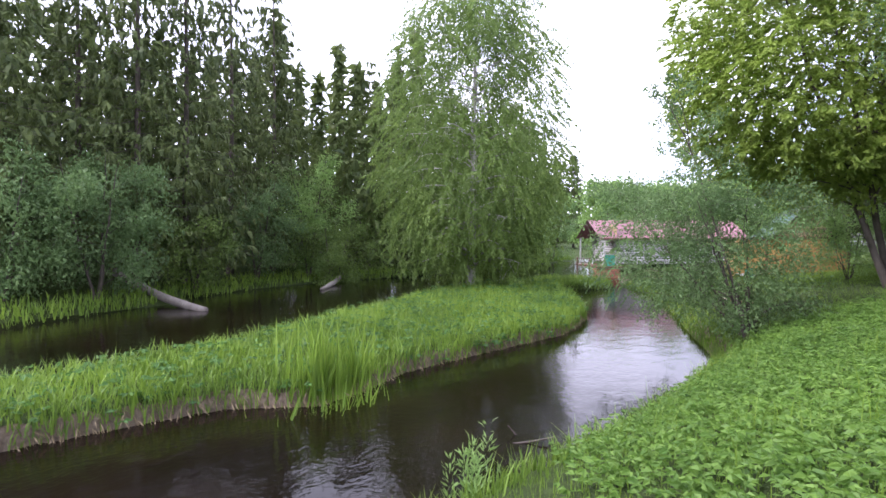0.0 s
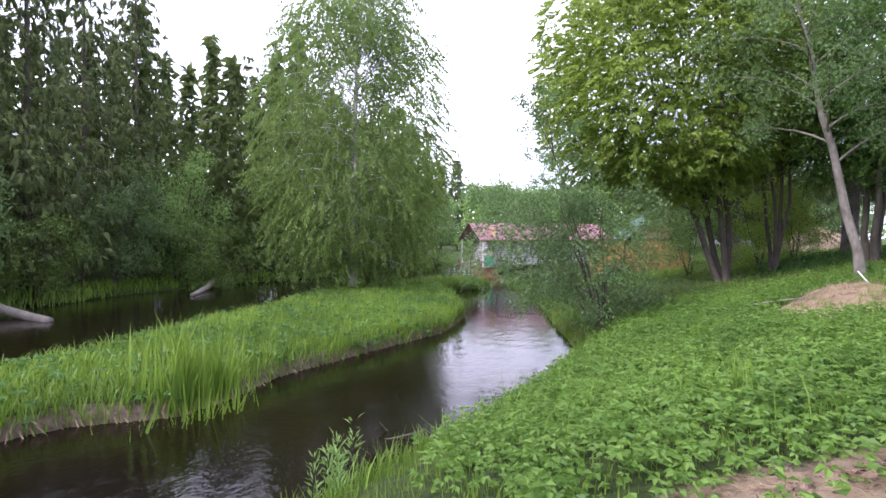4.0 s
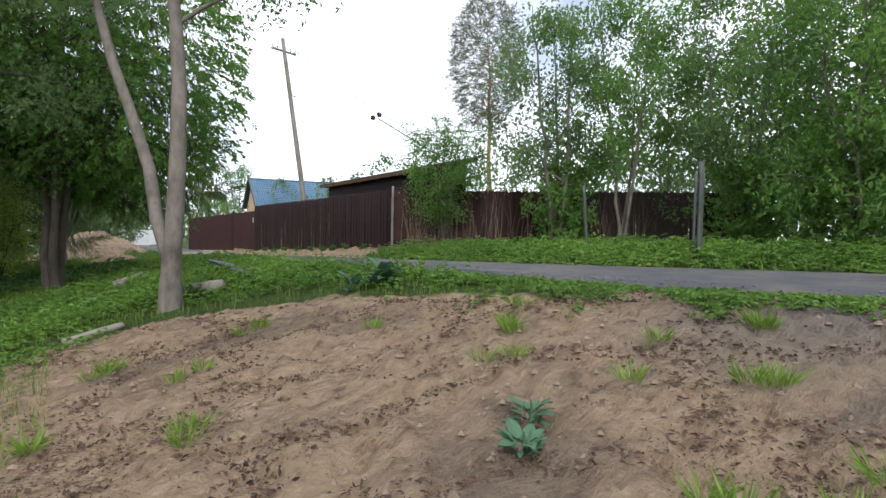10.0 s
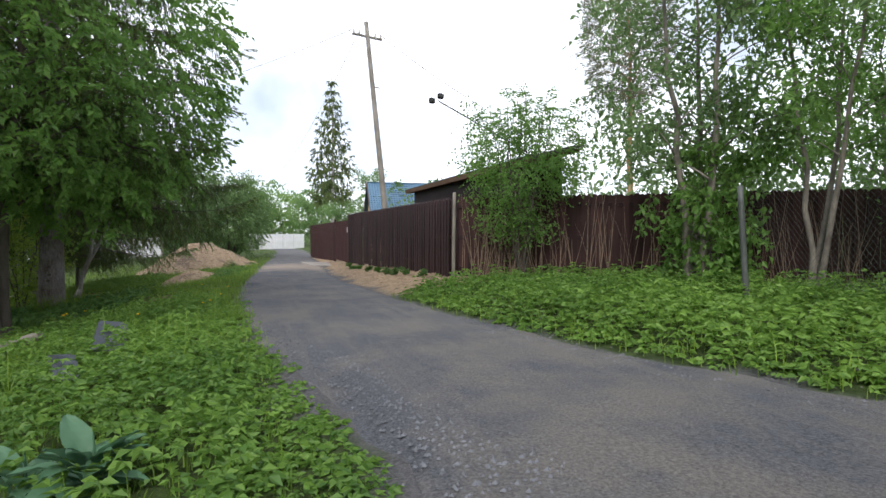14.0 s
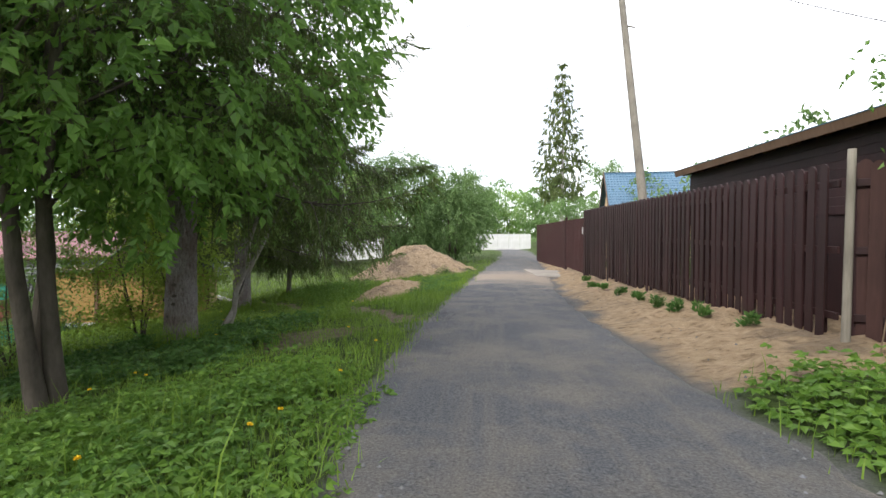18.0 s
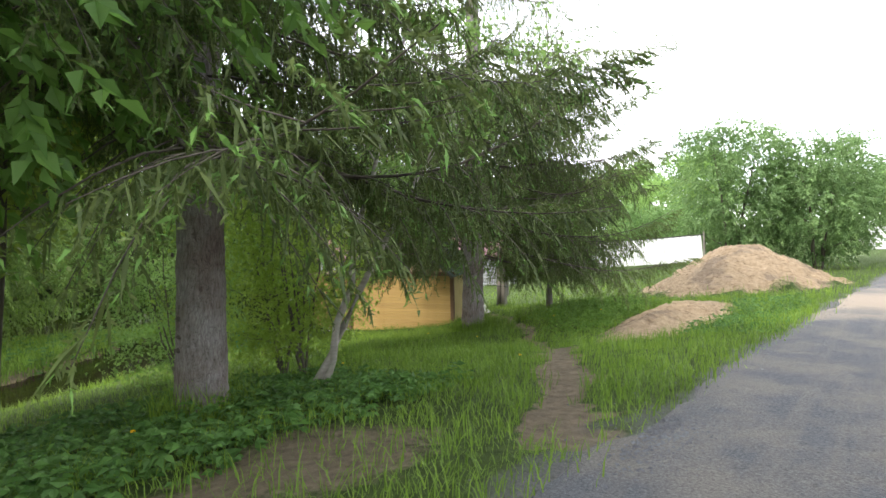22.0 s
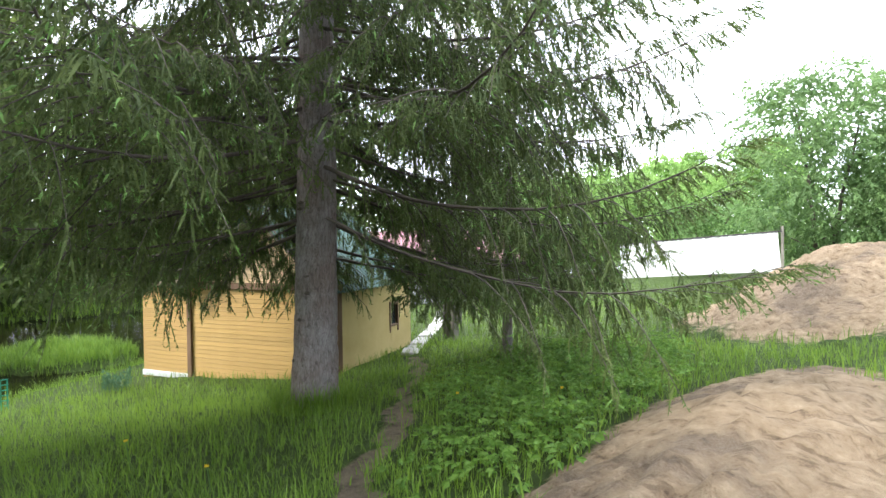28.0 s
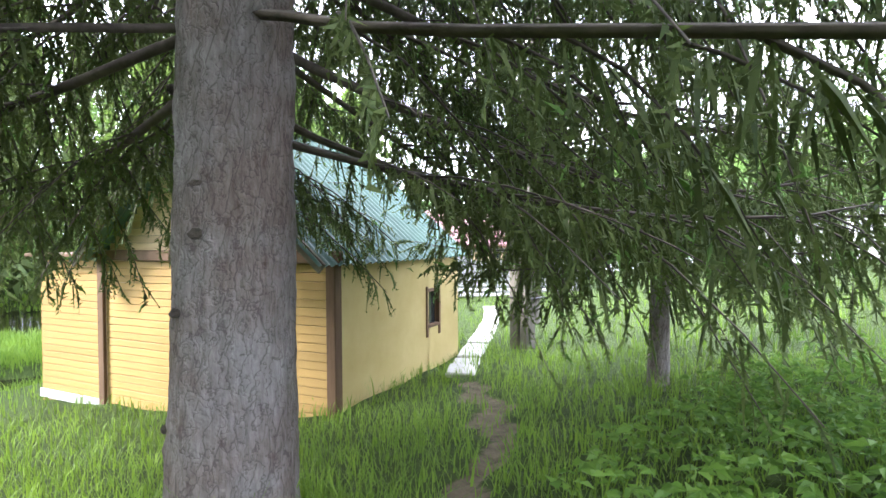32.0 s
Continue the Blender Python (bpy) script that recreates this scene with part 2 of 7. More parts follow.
def bark_material(name):
    """Scaly bark: grey-brown flakes parted by dark cracks."""
    m, n, l, p = material(name, 0.95, 0.0, 0.2)
    c = n.new("ShaderNodeTexCoord")
    warp = noise_node(n, l, 5, 4, 0.6)
    mp = n.new("ShaderNodeMapping")
    mp.inputs["Scale"].default_value = (1, 1, 0.24)
    l.new(c.outputs["Object"], mp.inputs["Vector"])
    add = n.new("ShaderNodeVectorMath")
    add.operation = "MULTIPLY_ADD"
    l.new(warp, add.inputs[0])
    add.inputs[1].default_value = (0.22, 0.22, 0.22)
    l.new(mp.outputs["Vector"], add.inputs[2])
    v = n.new("ShaderNodeTexVoronoi")
    v.feature = "DISTANCE_TO_EDGE"
    v.inputs["Scale"].default_value = 21
    l.new(add.outputs[0], v.inputs["Vector"])
    fine, slow = noise_node(n, l, 30, 6, 0.75, (1, 1, 0.22)), noise_node(n, l, 2.2, 4, 0.6)
    flake = ramp(n, l, fine, [(0.34, (0.06, 0.05, 0.046)), (0.66, (0.36, 0.33, 0.32))])
    tone = ramp(n, l, slow, [(0.38, (0.15, 0.105, 0.085)), (0.62, (0.30, 0.285, 0.285))])
    col = mix_col(n, l, 0.55, flake, tone)
    col = mix_col(n, l, ramp(n, l, v.outputs["Distance"], [(0.0, (0.62, 0.62, 0.62)), (0.06, (0, 0, 0))]), col, (0.05, 0.04, 0.036))
    l.new(col, p.inputs["Base Color"])
    hgt = n.new("ShaderNodeMath")
    hgt.operation = "MULTIPLY_ADD"
    l.new(fine, hgt.inputs[0])
    hgt.inputs[1].default_value = 0.25
    l.new(v.outputs["Distance"], hgt.inputs[2])
    bump(n, l, p, hgt.outputs[0], 0.8, 0.03)
    return m


M_GRASS = leafy("grass", (0.055, 0.118, 0.0162), (0.215, 0.335, 0.0405), 0.35)
M_GRASS_DRY = leafy("dry_grass", (0.20, 0.15, 0.08), (0.38, 0.30, 0.17), 0.2)
M_WEED = leafy("weed_leaf", (0.0294, 0.085, 0.0216), (0.12, 0.24, 0.054), 0.35)
M_ELDER = leafy("ground_elder_leaf", (0.045, 0.115, 0.02), (0.18, 0.305, 0.05), 0.4)
M_BURDOCK = leafy("burdock_leaf", (0.046, 0.12, 0.0607), (0.101, 0.2, 0.108), 0.25)
M_BIRCH_LEAF = leafy("birch_leaf", (0.072, 0.13, 0.032), (0.185, 0.27, 0.058), 0.42)
M_WILLOW_LEAF = leafy("willow_leaf", (0.11, 0.18, 0.03), (0.33, 0.43, 0.08), 0.5)
M_ALDER_LEAF = leafy("alder_leaf", (0.0644, 0.13, 0.0432), (0.184, 0.28, 0.101), 0.42)
M_CHERRY_LEAF = leafy("bird_cherry_leaf", (0.058, 0.13, 0.03), (0.185, 0.33, 0.066), 0.5)
M_PALE_LEAF = leafy("pale_leaf", (0.12, 0.22, 0.054), (0.276, 0.42, 0.121), 0.45)
M_LIME_LEAF = leafy("yellow_green_leaf", (0.15, 0.25, 0.03), (0.33, 0.45, 0.08), 0.5)
M_FAR_LEAF = leafy("far_leaf", (0.0828, 0.16, 0.0473), (0.202, 0.32, 0.108), 0.4)
M_SPRUCE = leafy("spruce_needles", (0.042, 0.072, 0.024), (0.145, 0.19, 0.05), 0.3, 0.6)
M_SPRUCE_TIP = leafy("spruce_young_tips", (0.092, 0.19, 0.0405), (0.202, 0.36, 0.081), 0.3, 0.6)
M_PINE = leafy("pine_needles", (0.07, 0.10, 0.055), (0.21, 0.22, 0.11), 0.2, 0.6)
M_SPRUCE_BARK = bark_material("spruce_bark")
M_GREY_BARK = plain("grey_bark", (0.07, 0.06, 0.048), (0.25, 0.225, 0.19), 11, 0.9, stretch=(1, 1, 0.45), relief=0.6, dist=0.015)
M_DARK_BARK = plain("dark_bark", (0.045, 0.038, 0.03), (0.13, 0.11, 0.09), 12, 0.95, stretch=(1, 1, 0.3), relief=0.9, dist=0.025)
M_BIRCH_BARK = plain("birch_bark", (0.10, 0.09, 0.08), (0.62, 0.60, 0.56), 9, 0.8, stretch=(0.4, 0.4, 1.6), relief=0.4)
M_PALE_BARK = plain("pale_grey_bark", (0.16, 0.14, 0.12), (0.46, 0.43, 0.39), 9, 0.85, stretch=(0.5, 0.5, 1.5), relief=0.4)
M_PINE_BARK = plain("pine_bark", (0.22, 0.11, 0.05), (0.42, 0.26, 0.14), 9, 0.9, stretch=(1, 1, 0.4), relief=0.6)
M_TWIG = plain("twig_bark", (0.04, 0.034, 0.028), (0.13, 0.112, 0.09), 20, 0.95, relief=0.3)
M_FENCE = plain("maroon_painted_board", (0.014, 0.0068, 0.008), (0.036, 0.015, 0.016), 7, 0.6, stretch=(3, 3, 0.4), relief=0.25, dist=0.004, rand=0.25, spec=0.25)
# boards of the back fence: the maroon in a lighter, redder tone
M_FENCE_BACK = plain("lighter_maroon_board", (0.022, 0.010, 0.0095), (0.055, 0.025, 0.022), 7, 0.7, stretch=(3, 3, 0.4), relief=0.3, dist=0.004, rand=0.25, spec=0.25)
M_FENCE_SHEET = plain("maroon_sheet", (0.032, 0.010, 0.012), (0.048, 0.016, 0.017), 3, 0.5, rand=0.1)
M_POST_GREY = plain("weathered_post", (0.11, 0.10, 0.085), (0.25, 0.23, 0.195), 12, 0.9, stretch=(2, 2, 0.2), relief=0.6)
M_ROOF_DARK = plain("dark_roof_sheet", (0.035, 0.03, 0.035), (0.075, 0.065, 0.07), 4, 0.5)
M_ROOF_BLUE = plain("blue_metal_tile", (0.055, 0.12, 0.19), (0.10, 0.19, 0.28), 3, 0.38, metal=0.1)
M_ROOF_RED = plain("red_roof_sheet", (0.17, 0.075, 0.085), (0.30, 0.145, 0.16), 2.5, 0.5)
M_ROOF_GREEN = plain("green_roof_sheet", (0.035, 0.085, 0.07), (0.09, 0.17, 0.14), 3, 0.5)
M_YELLOW = plain("ochre_painted_board", (0.34, 0.205, 0.060), (0.47, 0.31, 0.115), 6, 0.6, stretch=(0.25, 0.25, 3), relief=0.2, dist=0.004, rand=0.08)
M_CREAM = plain("pale_ochre_panel", (0.44, 0.34, 0.12), (0.58, 0.47, 0.22), 2.2, 0.75, relief=0.25)
M_BARE_WOOD = plain("bare_wood", (0.36, 0.25, 0.14), (0.60, 0.46, 0.28), 7, 0.75, stretch=(0.25, 0.25, 3), relief=0.3, rand=0.12)
M_BROWN_TRIM = plain("brown_trim", (0.09, 0.05, 0.028), (0.18, 0.11, 0.065), 8, 0.75, stretch=(2, 2, 0.3), relief=0.4)
M_LOG = plain("whitewashed_log", (0.27, 0.27, 0.265), (0.52, 0.52, 0.51), 5, 0.85, stretch=(0.3, 0.3, 2), relief=0.5, rand=0.1)
M_WHITE = plain("white_sheet", (0.5, 0.51, 0.51), (0.64, 0.65, 0.64), 1.6, 0.55, relief=0.1)
M_BRICK = plain("red_brick", (0.26, 0.10, 0.06), (0.42, 0.20, 0.13), 10, 0.9, relief=0.4, rand=0.25)
M_MORTAR = plain("mortar", (0.28, 0.26, 0.23), (0.4, 0.38, 0.34), 14, 0.95)
M_SANDY_SLAB = plain("sandy_slab", (0.16, 0.14, 0.12), (0.30, 0.27, 0.235), 5, 0.95, relief=0.5)
M_CONCRETE = plain("pale_concrete", (0.30, 0.29, 0.27), (0.50, 0.485, 0.455), 6, 0.9, relief=0.4)
M_METAL = plain("grey_steel", (0.055, 0.0633, 0.0578), (0.105, 0.113, 0.105), 10, 0.6, metal=0.2)
M_GREENPAINT = plain("green_paint", (0.03, 0.20, 0.13), (0.07, 0.32, 0.22), 5, 0.5)
M_MESH_GREEN = plain("green_plastic_mesh", (0.02, 0.24, 0.16), (0.05, 0.36, 0.25), 5, 0.45)
M_BLACK = plain("black_plastic", (0.015, 0.015, 0.016), (0.035, 0.035, 0.037), 9, 0.5)
M_DEADWOOD = plain("dead_wood", (0.124, 0.105, 0.0868), (0.285, 0.26, 0.223), 9, 0.9, stretch=(1, 1, 1), relief=0.6)
M_YELLOWFLOWER = plain("dandelion_yellow", (0.75, 0.48, 0.01), (0.85, 0.62, 0.02), 30, 0.7)
M_GLASSDARK = plain("dark_window_glass", (0.02, 0.022, 0.024), (0.05, 0.055, 0.06), 3, 0.12, spec=0.6)
M_BLUETARP = plain("grey_blue_tarp", (0.036, 0.042, 0.054), (0.09, 0.099, 0.12), 9, 0.6, relief=0.6)


def water_material():
    m, n, l, p = material("river_water", 0.03, 0.0, 0.4)
    p.inputs["IOR"].default_value = 1.33
    f = noise_node(n, l, 0.5, 3, 0.5)
    l.new(ramp(n, l, f, [(0.3, (0.004, 0.0024, 0.0014)), (0.7, (0.008, 0.0048, 0.0026))]), p.inputs["Base Color"])
    a = noise_node(n, l, 2.2, 4, 0.55, (1, 0.6, 1))
    b = noise_node(n, l, 9.0, 3, 0.5, (1, 0.7, 1))
    s = n.new("ShaderNodeMath")
    s.operation = "MULTIPLY_ADD"
    l.new(b, s.inputs[0])
    s.inputs[1].default_value = 0.35
    l.new(a, s.inputs[2])
    bump(n, l, p, s.outputs[0], 0.36, 0.035)
    return m


def ground_material():
    """Soil under grass; the mask's channels: sand, trodden earth, gravel."""
    m, n, l, p = material("ground_soil", 0.95, 0.0, 0.2)
    at = n.new("ShaderNodeVertexColor")
    at.layer_name = "cover"
    sep = n.new("ShaderNodeSeparateColor")
    l.new(at.outputs["Color"], sep.inputs["Color"])
    big, fine = noise_node(n, l, 0.7, 6, 0.6), noise_node(n, l, 7, 8, 0.7)
    grit = noise_node(n, l, 45, 4, 0.7)
    green = ramp(n, l, fine, [(0.3, (0.035, 0.055, 0.015)), (0.7, (0.085, 0.13, 0.03))])
    sand = ramp(n, l, fine, [(0.28, (0.13, 0.093, 0.063)), (0.42, (0.375, 0.272, 0.172)), (0.72, (0.535, 0.41, 0.28))])
    litter = ramp(n, l, grit, [(0.38, (0.045, 0.036, 0.034)), (0.62, (0.17, 0.145, 0.13))])
    lit = n.new("ShaderNodeMath")
    lit.operation = "MULTIPLY"
    l.new(ramp(n, l, big, [(0.52, (0, 0, 0)), (0.62, (1, 1, 1))]), lit.inputs[0])
    lit.inputs[1].default_value = 0.5
    tc, tm, tread = n.new("ShaderNodeTexCoord"), n.new("ShaderNodeMapping"), n.new("ShaderNodeTexNoise")
    tm.inputs["Rotation"].default_value, tm.inputs["Scale"].default_value = (0, 0, radians(-38)), (1.0, 2.3, 1.0)
    tread.inputs["Scale"].default_value, tread.inputs["Detail"].default_value, tread.inputs["Roughness"].default_value = 3.6, 5, 0.62
    l.new(tc.outputs["Object"], tm.inputs["Vector"])
    l.new(tm.outputs["Vector"], tread.inputs["Vector"])
    # shading painted into the sand: tread hollows darker, ridges a little lighter
    tread_shade = ramp(n, l, tread.outputs["Fac"], [(0.34, (0.62, 0.60, 0.58)), (0.44, (0.98, 0.97, 0.96)), (0.66, (1.12, 1.12, 1.11))])
    sand = mix_col(n, l, 1.0, sand, tread_shade, "MULTIPLY")
    sand = mix_col(n, l, lit.outputs[0], sand, litter)
    earth = ramp(n, l, fine, [(0.3, (0.11, 0.085, 0.06)), (0.7, (0.27, 0.215, 0.155))])
    gravel = ramp(n, l, grit, [(0.3, (0.09, 0.09, 0.095)), (0.7, (0.22, 0.215, 0.215))])
    jag = n.new("ShaderNodeMath")
    jag.operation = "MULTIPLY_ADD"
    l.new(fine, jag.inputs[0])
    jag.inputs[1].default_value = 0.5
    l.new(sep.outputs["Red"], jag.inputs[2])
    c = mix_col(n, l, ramp(n, l, jag.outputs[0], [(0.62, (0, 0, 0)), (0.78, (1, 1, 1))]), green, sand)
    jag2 = n.new("ShaderNodeMath")
    jag2.operation = "MULTIPLY_ADD"
    l.new(fine, jag2.inputs[0])
    jag2.inputs[1].default_value = 0.5
    l.new(sep.outputs["Green"], jag2.inputs[2])
    c = mix_col(n, l, ramp(n, l, jag2.outputs[0], [(0.6, (0, 0, 0)), (0.8, (1, 1, 1))]), c, earth)
    c = mix_col(n, l, sep.outputs["Blue"], c, gravel)
    l.new(c, p.inputs["Base Color"])
    h = n.new("ShaderNodeMath")
    h.operation = "ADD"
    l.new(fine, h.inputs[0])
    l.new(grit, h.inputs[1])
    h2 = n.new("ShaderNodeMath")
    h2.operation = "MULTIPLY_ADD"
    l.new(tread.outputs["Fac"], h2.inputs[0])
    h2.inputs[1].default_value = 2.6
    l.new(h.outputs[0], h2.inputs[2])
    bump(n, l, p, h2.outputs[0], 1.0, 0.085)
    return m


def road_material():
    m, n, l, p = material("worn_asphalt", 0.9, 0.0, 0.3)
    grit, slow = noise_node(n, l, 48, 8, 0.8), noise_node(n, l, 0.9, 6, 0.65)
    streak = noise_node(n, l, 2.5, 6, 0.65, (1.8, 0.07, 1))
    c = ramp(n, l, grit, [(0.38, (0.026, 0.028, 0.032)), (0.64, (0.125, 0.130, 0.145))])
    dust = ramp(n, l, grit, [(0.36, (0.066, 0.060, 0.054)), (0.66, (0.205, 0.188, 0.168))])
    c = mix_col(n, l, ramp(n, l, slow, [(0.44, (0, 0, 0)), (0.62, (0.8, 0.8, 0.8))]), c, dust)
    c = mix_col(n, l, ramp(n, l, streak, [(0.48, (0, 0, 0)), (0.66, (0.5, 0.5, 0.5))]), c, dust)
    at = n.new("ShaderNodeVertexColor")
    at.layer_name = "cover"
    sep = n.new("ShaderNodeSeparateColor")
    l.new(at.outputs["Color"], sep.inputs["Color"])
    sand = ramp(n, l, grit, [(0.3, (0.17, 0.135, 0.105)), (0.7, (0.29, 0.24, 0.19))])
    jag = n.new("ShaderNodeMath")
    jag.operation = "MULTIPLY_ADD"
    l.new(slow, jag.inputs[0])
    jag.inputs[1].default_value = 0.6
    l.new(sep.outputs["Red"], jag.inputs[2])
    c = mix_col(n, l, ramp(n, l, jag.outputs[0], [(0.55, (0, 0, 0)), (0.95, (0.9, 0.9, 0.9))]), c, sand)
    l.new(c, p.inputs["Base Color"])
    bump(n, l, p, grit, 0.9, 0.015)
    return m


M_WATER, M_GROUND, M_ROAD = water_material(), ground_material(), road_material()

# ---- the lie of the land ----
SHORE = pts_of("-21,-140 -19,-60 -17.6,-26 -16.6,-14 -15.7,-9 -15.1,-6 -14.9,-1 -15.1,1.5 -16.8,5.8 -19.3,12.5 -21,16.5 -23.2,20.3 -25.6,24.6 -27.4,28.4 -28.7,31.6 -32,38 -36,60 -42,140 -60,400")
FAR_BANK = pts_of("-38,-140 -37,-40 -36.6,-10 -39.5,-3 -43,5 -44.6,12 -43,18 -42,24 -42.5,34 -45,55 -52,140 -70,400")
ISLAND = pts_of("-24.5,-26 -23.2,-15 -22.4,-11.2 -21.9,-9.4 -20.6,-8.1 -20.6,-6.6 -21,-5 -20.7,-2 -20.1,2.5 -20.9,6.6 -24,12.5 -28.4,18.8 -30.6,17 -31.2,12.2 -30.4,7 -28.2,-.6 -26.9,-5 -26.2,-8 -26.4,-12 -27,-26")
ISLET = pts_of("-27.4,17.8 -25.6,19.6 -25.2,21.6 -26.6,23 -29.4,22.6 -31,20.6 -29.6,18.2")
ROAD = pts_of("24,-60 12,-26 6,-15 2.7,-9 1.45,-5.6 .5,-1.8 -.1,2 -.35,5.5 -.4,10 -.2,16 .5,25 1.3,36 2.6,52 3.4,70 1,110 -8,170")
SAND = pts_of("-13.6,-13.2 -12.2,-12.2 -10.8,-11 -9.5,-9.6 -8.8,-7.4 -8.7,-5.8 -8.3,-3 -8.6,-1.2 -7,-1.4 -5.6,-.9 -4.4,-1.6 -3.2,-3 -2.2,-4.6 -.9,-6.4 .6,-8.2 2.6,-11 6,-17 9,-26 -4,-32 -13,-28 -15,-18")
PATH_LINE = pts_of("-2.3,11.1 -3.05,12.85 -4.1,14.5 -4.9,16 -7.05,18.9 -7.9,20.1 -9.3,21.4 -10.2,22.4 -11.7,23.9")
PILES = ((-4.75, 30.4, 3.3, 1.72, 0.8), (-4.3, 20.5, 1.18, 0.34, 0.34), (-9.0, -1.7, 1.35, 0.55, 0.9))     # x, y, reach, height, how it is drawn out along y


WALK = pts_of("-12.1,-15.6 -11.2,-14.9 -10.4,-14 -7.5,-11 -5.4,-9.2 -3,-7.6 -1.3,-5.6 -.9,-3 -.9,0 -1,2.4 -.6,5.4 -.35,8.5 -.8,12 -2.6,14.9 -4.6,17 -7.05,19.1")


def road_half(y):
    """Half the lane's width: wider at the turn."""
    return 1.62 + 0.8 * np.exp(-((y + 7.5) / 4) ** 2)


def road_z(y):
    return np.interp(y, [-60, -20, -8, -2, 4, 9, 13, 18, 26, 45, 80, 200], [0.5, 0.45, 0.42, 0.38, 0.30, 0.20, 0.06, -0.06, -0.12, -0.4, -0.6, -0.9])


def land(x, y):
    """Height of the ground without its small unevenness."""
    x, y = np.asarray(x, float), np.asarray(y, float)
    ds, side = dist_line(x, y, SHORE)
    dr, rside = dist_line(x, y, ROAD)
    dr = np.maximum(dr - road_half(y) - 0.1, 0)
    zr = road_z(y)
    u = ds / (ds + dr + 1e-6)
    f = np.interp(u, [0, 0.03, 0.1, 0.2, 0.32, 0.45, 0.55, 0.66, 0.76, 0.88, 1], [0.0, 0.10, 0.25, 0.38, 0.49, 0.57, 0.66, 0.76, 0.83, 0.93, 1.0])
    up = W + (zr - W) * f
    # the sandy bank beside the river's bend stands higher
    up = up + 0.42 * np.exp(-(((x + 11.5) / 3.2) ** 2 + ((y + 14.5) / 5.5) ** 2)) + 0.18 * np.exp(-(((x + 6.4) / 2.5) ** 2 + ((y - 10.5) / 2.5) ** 2))
    up = up - 0.28 * np.exp(-(((x + 6.9) / 2.2) ** 2 + ((y - 18.3) / 2.0) ** 2)) + 0.16 * np.exp(-(((x + 7.2) / 2.5) ** 2 + ((y + 10.6) / 2.2) ** 2)) - 0.10 * np.exp(-(((x + 10.6) / 2.2) ** 2 + ((y - 21.2) / 2.2) ** 2)) - 0.2 * np.exp(-(((x + 14.5) / 3.0) ** 2 + ((y - 21.2) / 3.0) ** 2))
    verge = zr + np.interp(dr, [0, 0.4, 1.0, 2.0, 5, 30, 200], [0, 0.04, 0.10, 0.16, 0.22, 0.5, 1.5])
    over = (rside > 0)
    z = np.where(over, verge, up)
    sand_bank = np.exp(-((x - 3.6) / 1.6) ** 2) * np.clip((y - 4) / 3, 0, 1) * np.clip((24 - y) / 6, 0, 1)
    z = z + np.where(over, 0.16 * sand_bank, 0)
    bed = W - np.minimum(0.9, 0.35 * ds)
    z = np.where(side > 0, z, bed)
    df, fside = dist_line(x, y, FAR_BANK)
    z = np.where((side < 0) & (fside < 0), W + np.interp(df, [0, 0.5, 2, 8, 30, 200], [0, 0.35, 0.6, 1.2, 2.2, 6]), np.where(side < 0, np.maximum(bed, -9), z))
    di = inside(x, y, ISLAND)
    z = np.where(di > 0, W + np.interp(di, [0, 0.15, 0.6, 2, 5], [-0.1, 0.28, 0.38, 0.45, 0.5]), z)
    dj = inside(x, y, ISLET)
    return np.where(dj > 0, W + np.interp(dj, [0, 0.15, 0.6, 2], [-0.1, 0.25, 0.35, 0.42]), z)


def cover(x, y):
    """How much sand, trodden earth and gravel lies on the ground, 0..1 each."""
    jx, jy = x + 0.35 * waves(x, y, 2.2, 3) + 0.15 * waves(x, y, 0.7, 4), y + 0.35 * waves(x, y, 2.0, 5) + 0.15 * waves(x, y, 0.6, 6)
    sand = np.clip(0.5 + inside(jx, jy, SAND) / 0.9, 0, 1)
    for px, py, pr, ph, pk in PILES:
        sand = np.maximum(sand, np.clip(1.5 * (1.03 - np.hypot(jx - px, (jy - py) * pk) / pr) + 0.4, 0, 1))
    dr, rs = dist_line(jx, jy, ROAD)
    strip = np.clip((2.9 - np.abs(jx - 3.0)) / 0.8, 0, 1) * np.clip((jy - 5.2) / 1.2, 0, 1) * np.clip((47 - jy) / 4, 0, 1) * (rs > 0)
    sand = np.maximum(sand, strip)
    dp, _ = dist_line(jx, jy, PATH_LINE)
    earth = np.clip((np.interp(jy, [16.5, 19.5], [0.42, 0.28]) - dp) / 0.26, 0, 1)
    earth = np.maximum(earth, 0.75 * np.exp(-(((jx + 3.9) / 1.0) ** 2 + ((jy - 9.6) / 1.6) ** 2)))
    di = inside(x, y, ISLAND)
    gravel = np.clip((road_half(y) + 0.25 - dr) / 0.25, 0, 1)
    gravel = np.maximum(gravel, 0.7 * np.clip(1 - np.hypot((jx + 0.6) / 2.6, (jy + 8.2) / 2.2), 0, 1) ** 0.5)
    shore, sd = dist_line(x, y, SHORE)
    earth = np.where(((np.abs(di) < 0.35) | ((shore < 0.5))), 1, earth)
    return sand, earth, gravel


def piles(x, y):
    z = 0
    for px, py, pr, ph, pk in PILES:
        d = np.hypot(x - px, (y - py) * pk) / pr * (1 + 0.16 * waves(x, y, 2.1, 9) + 0.07 * waves(x, y, 0.8, 10))
        z = z + ph * np.clip(1.12 * (1 - d), 0, 0.9 + 0.05 * waves(x, y, 0.9, 11))
    return z


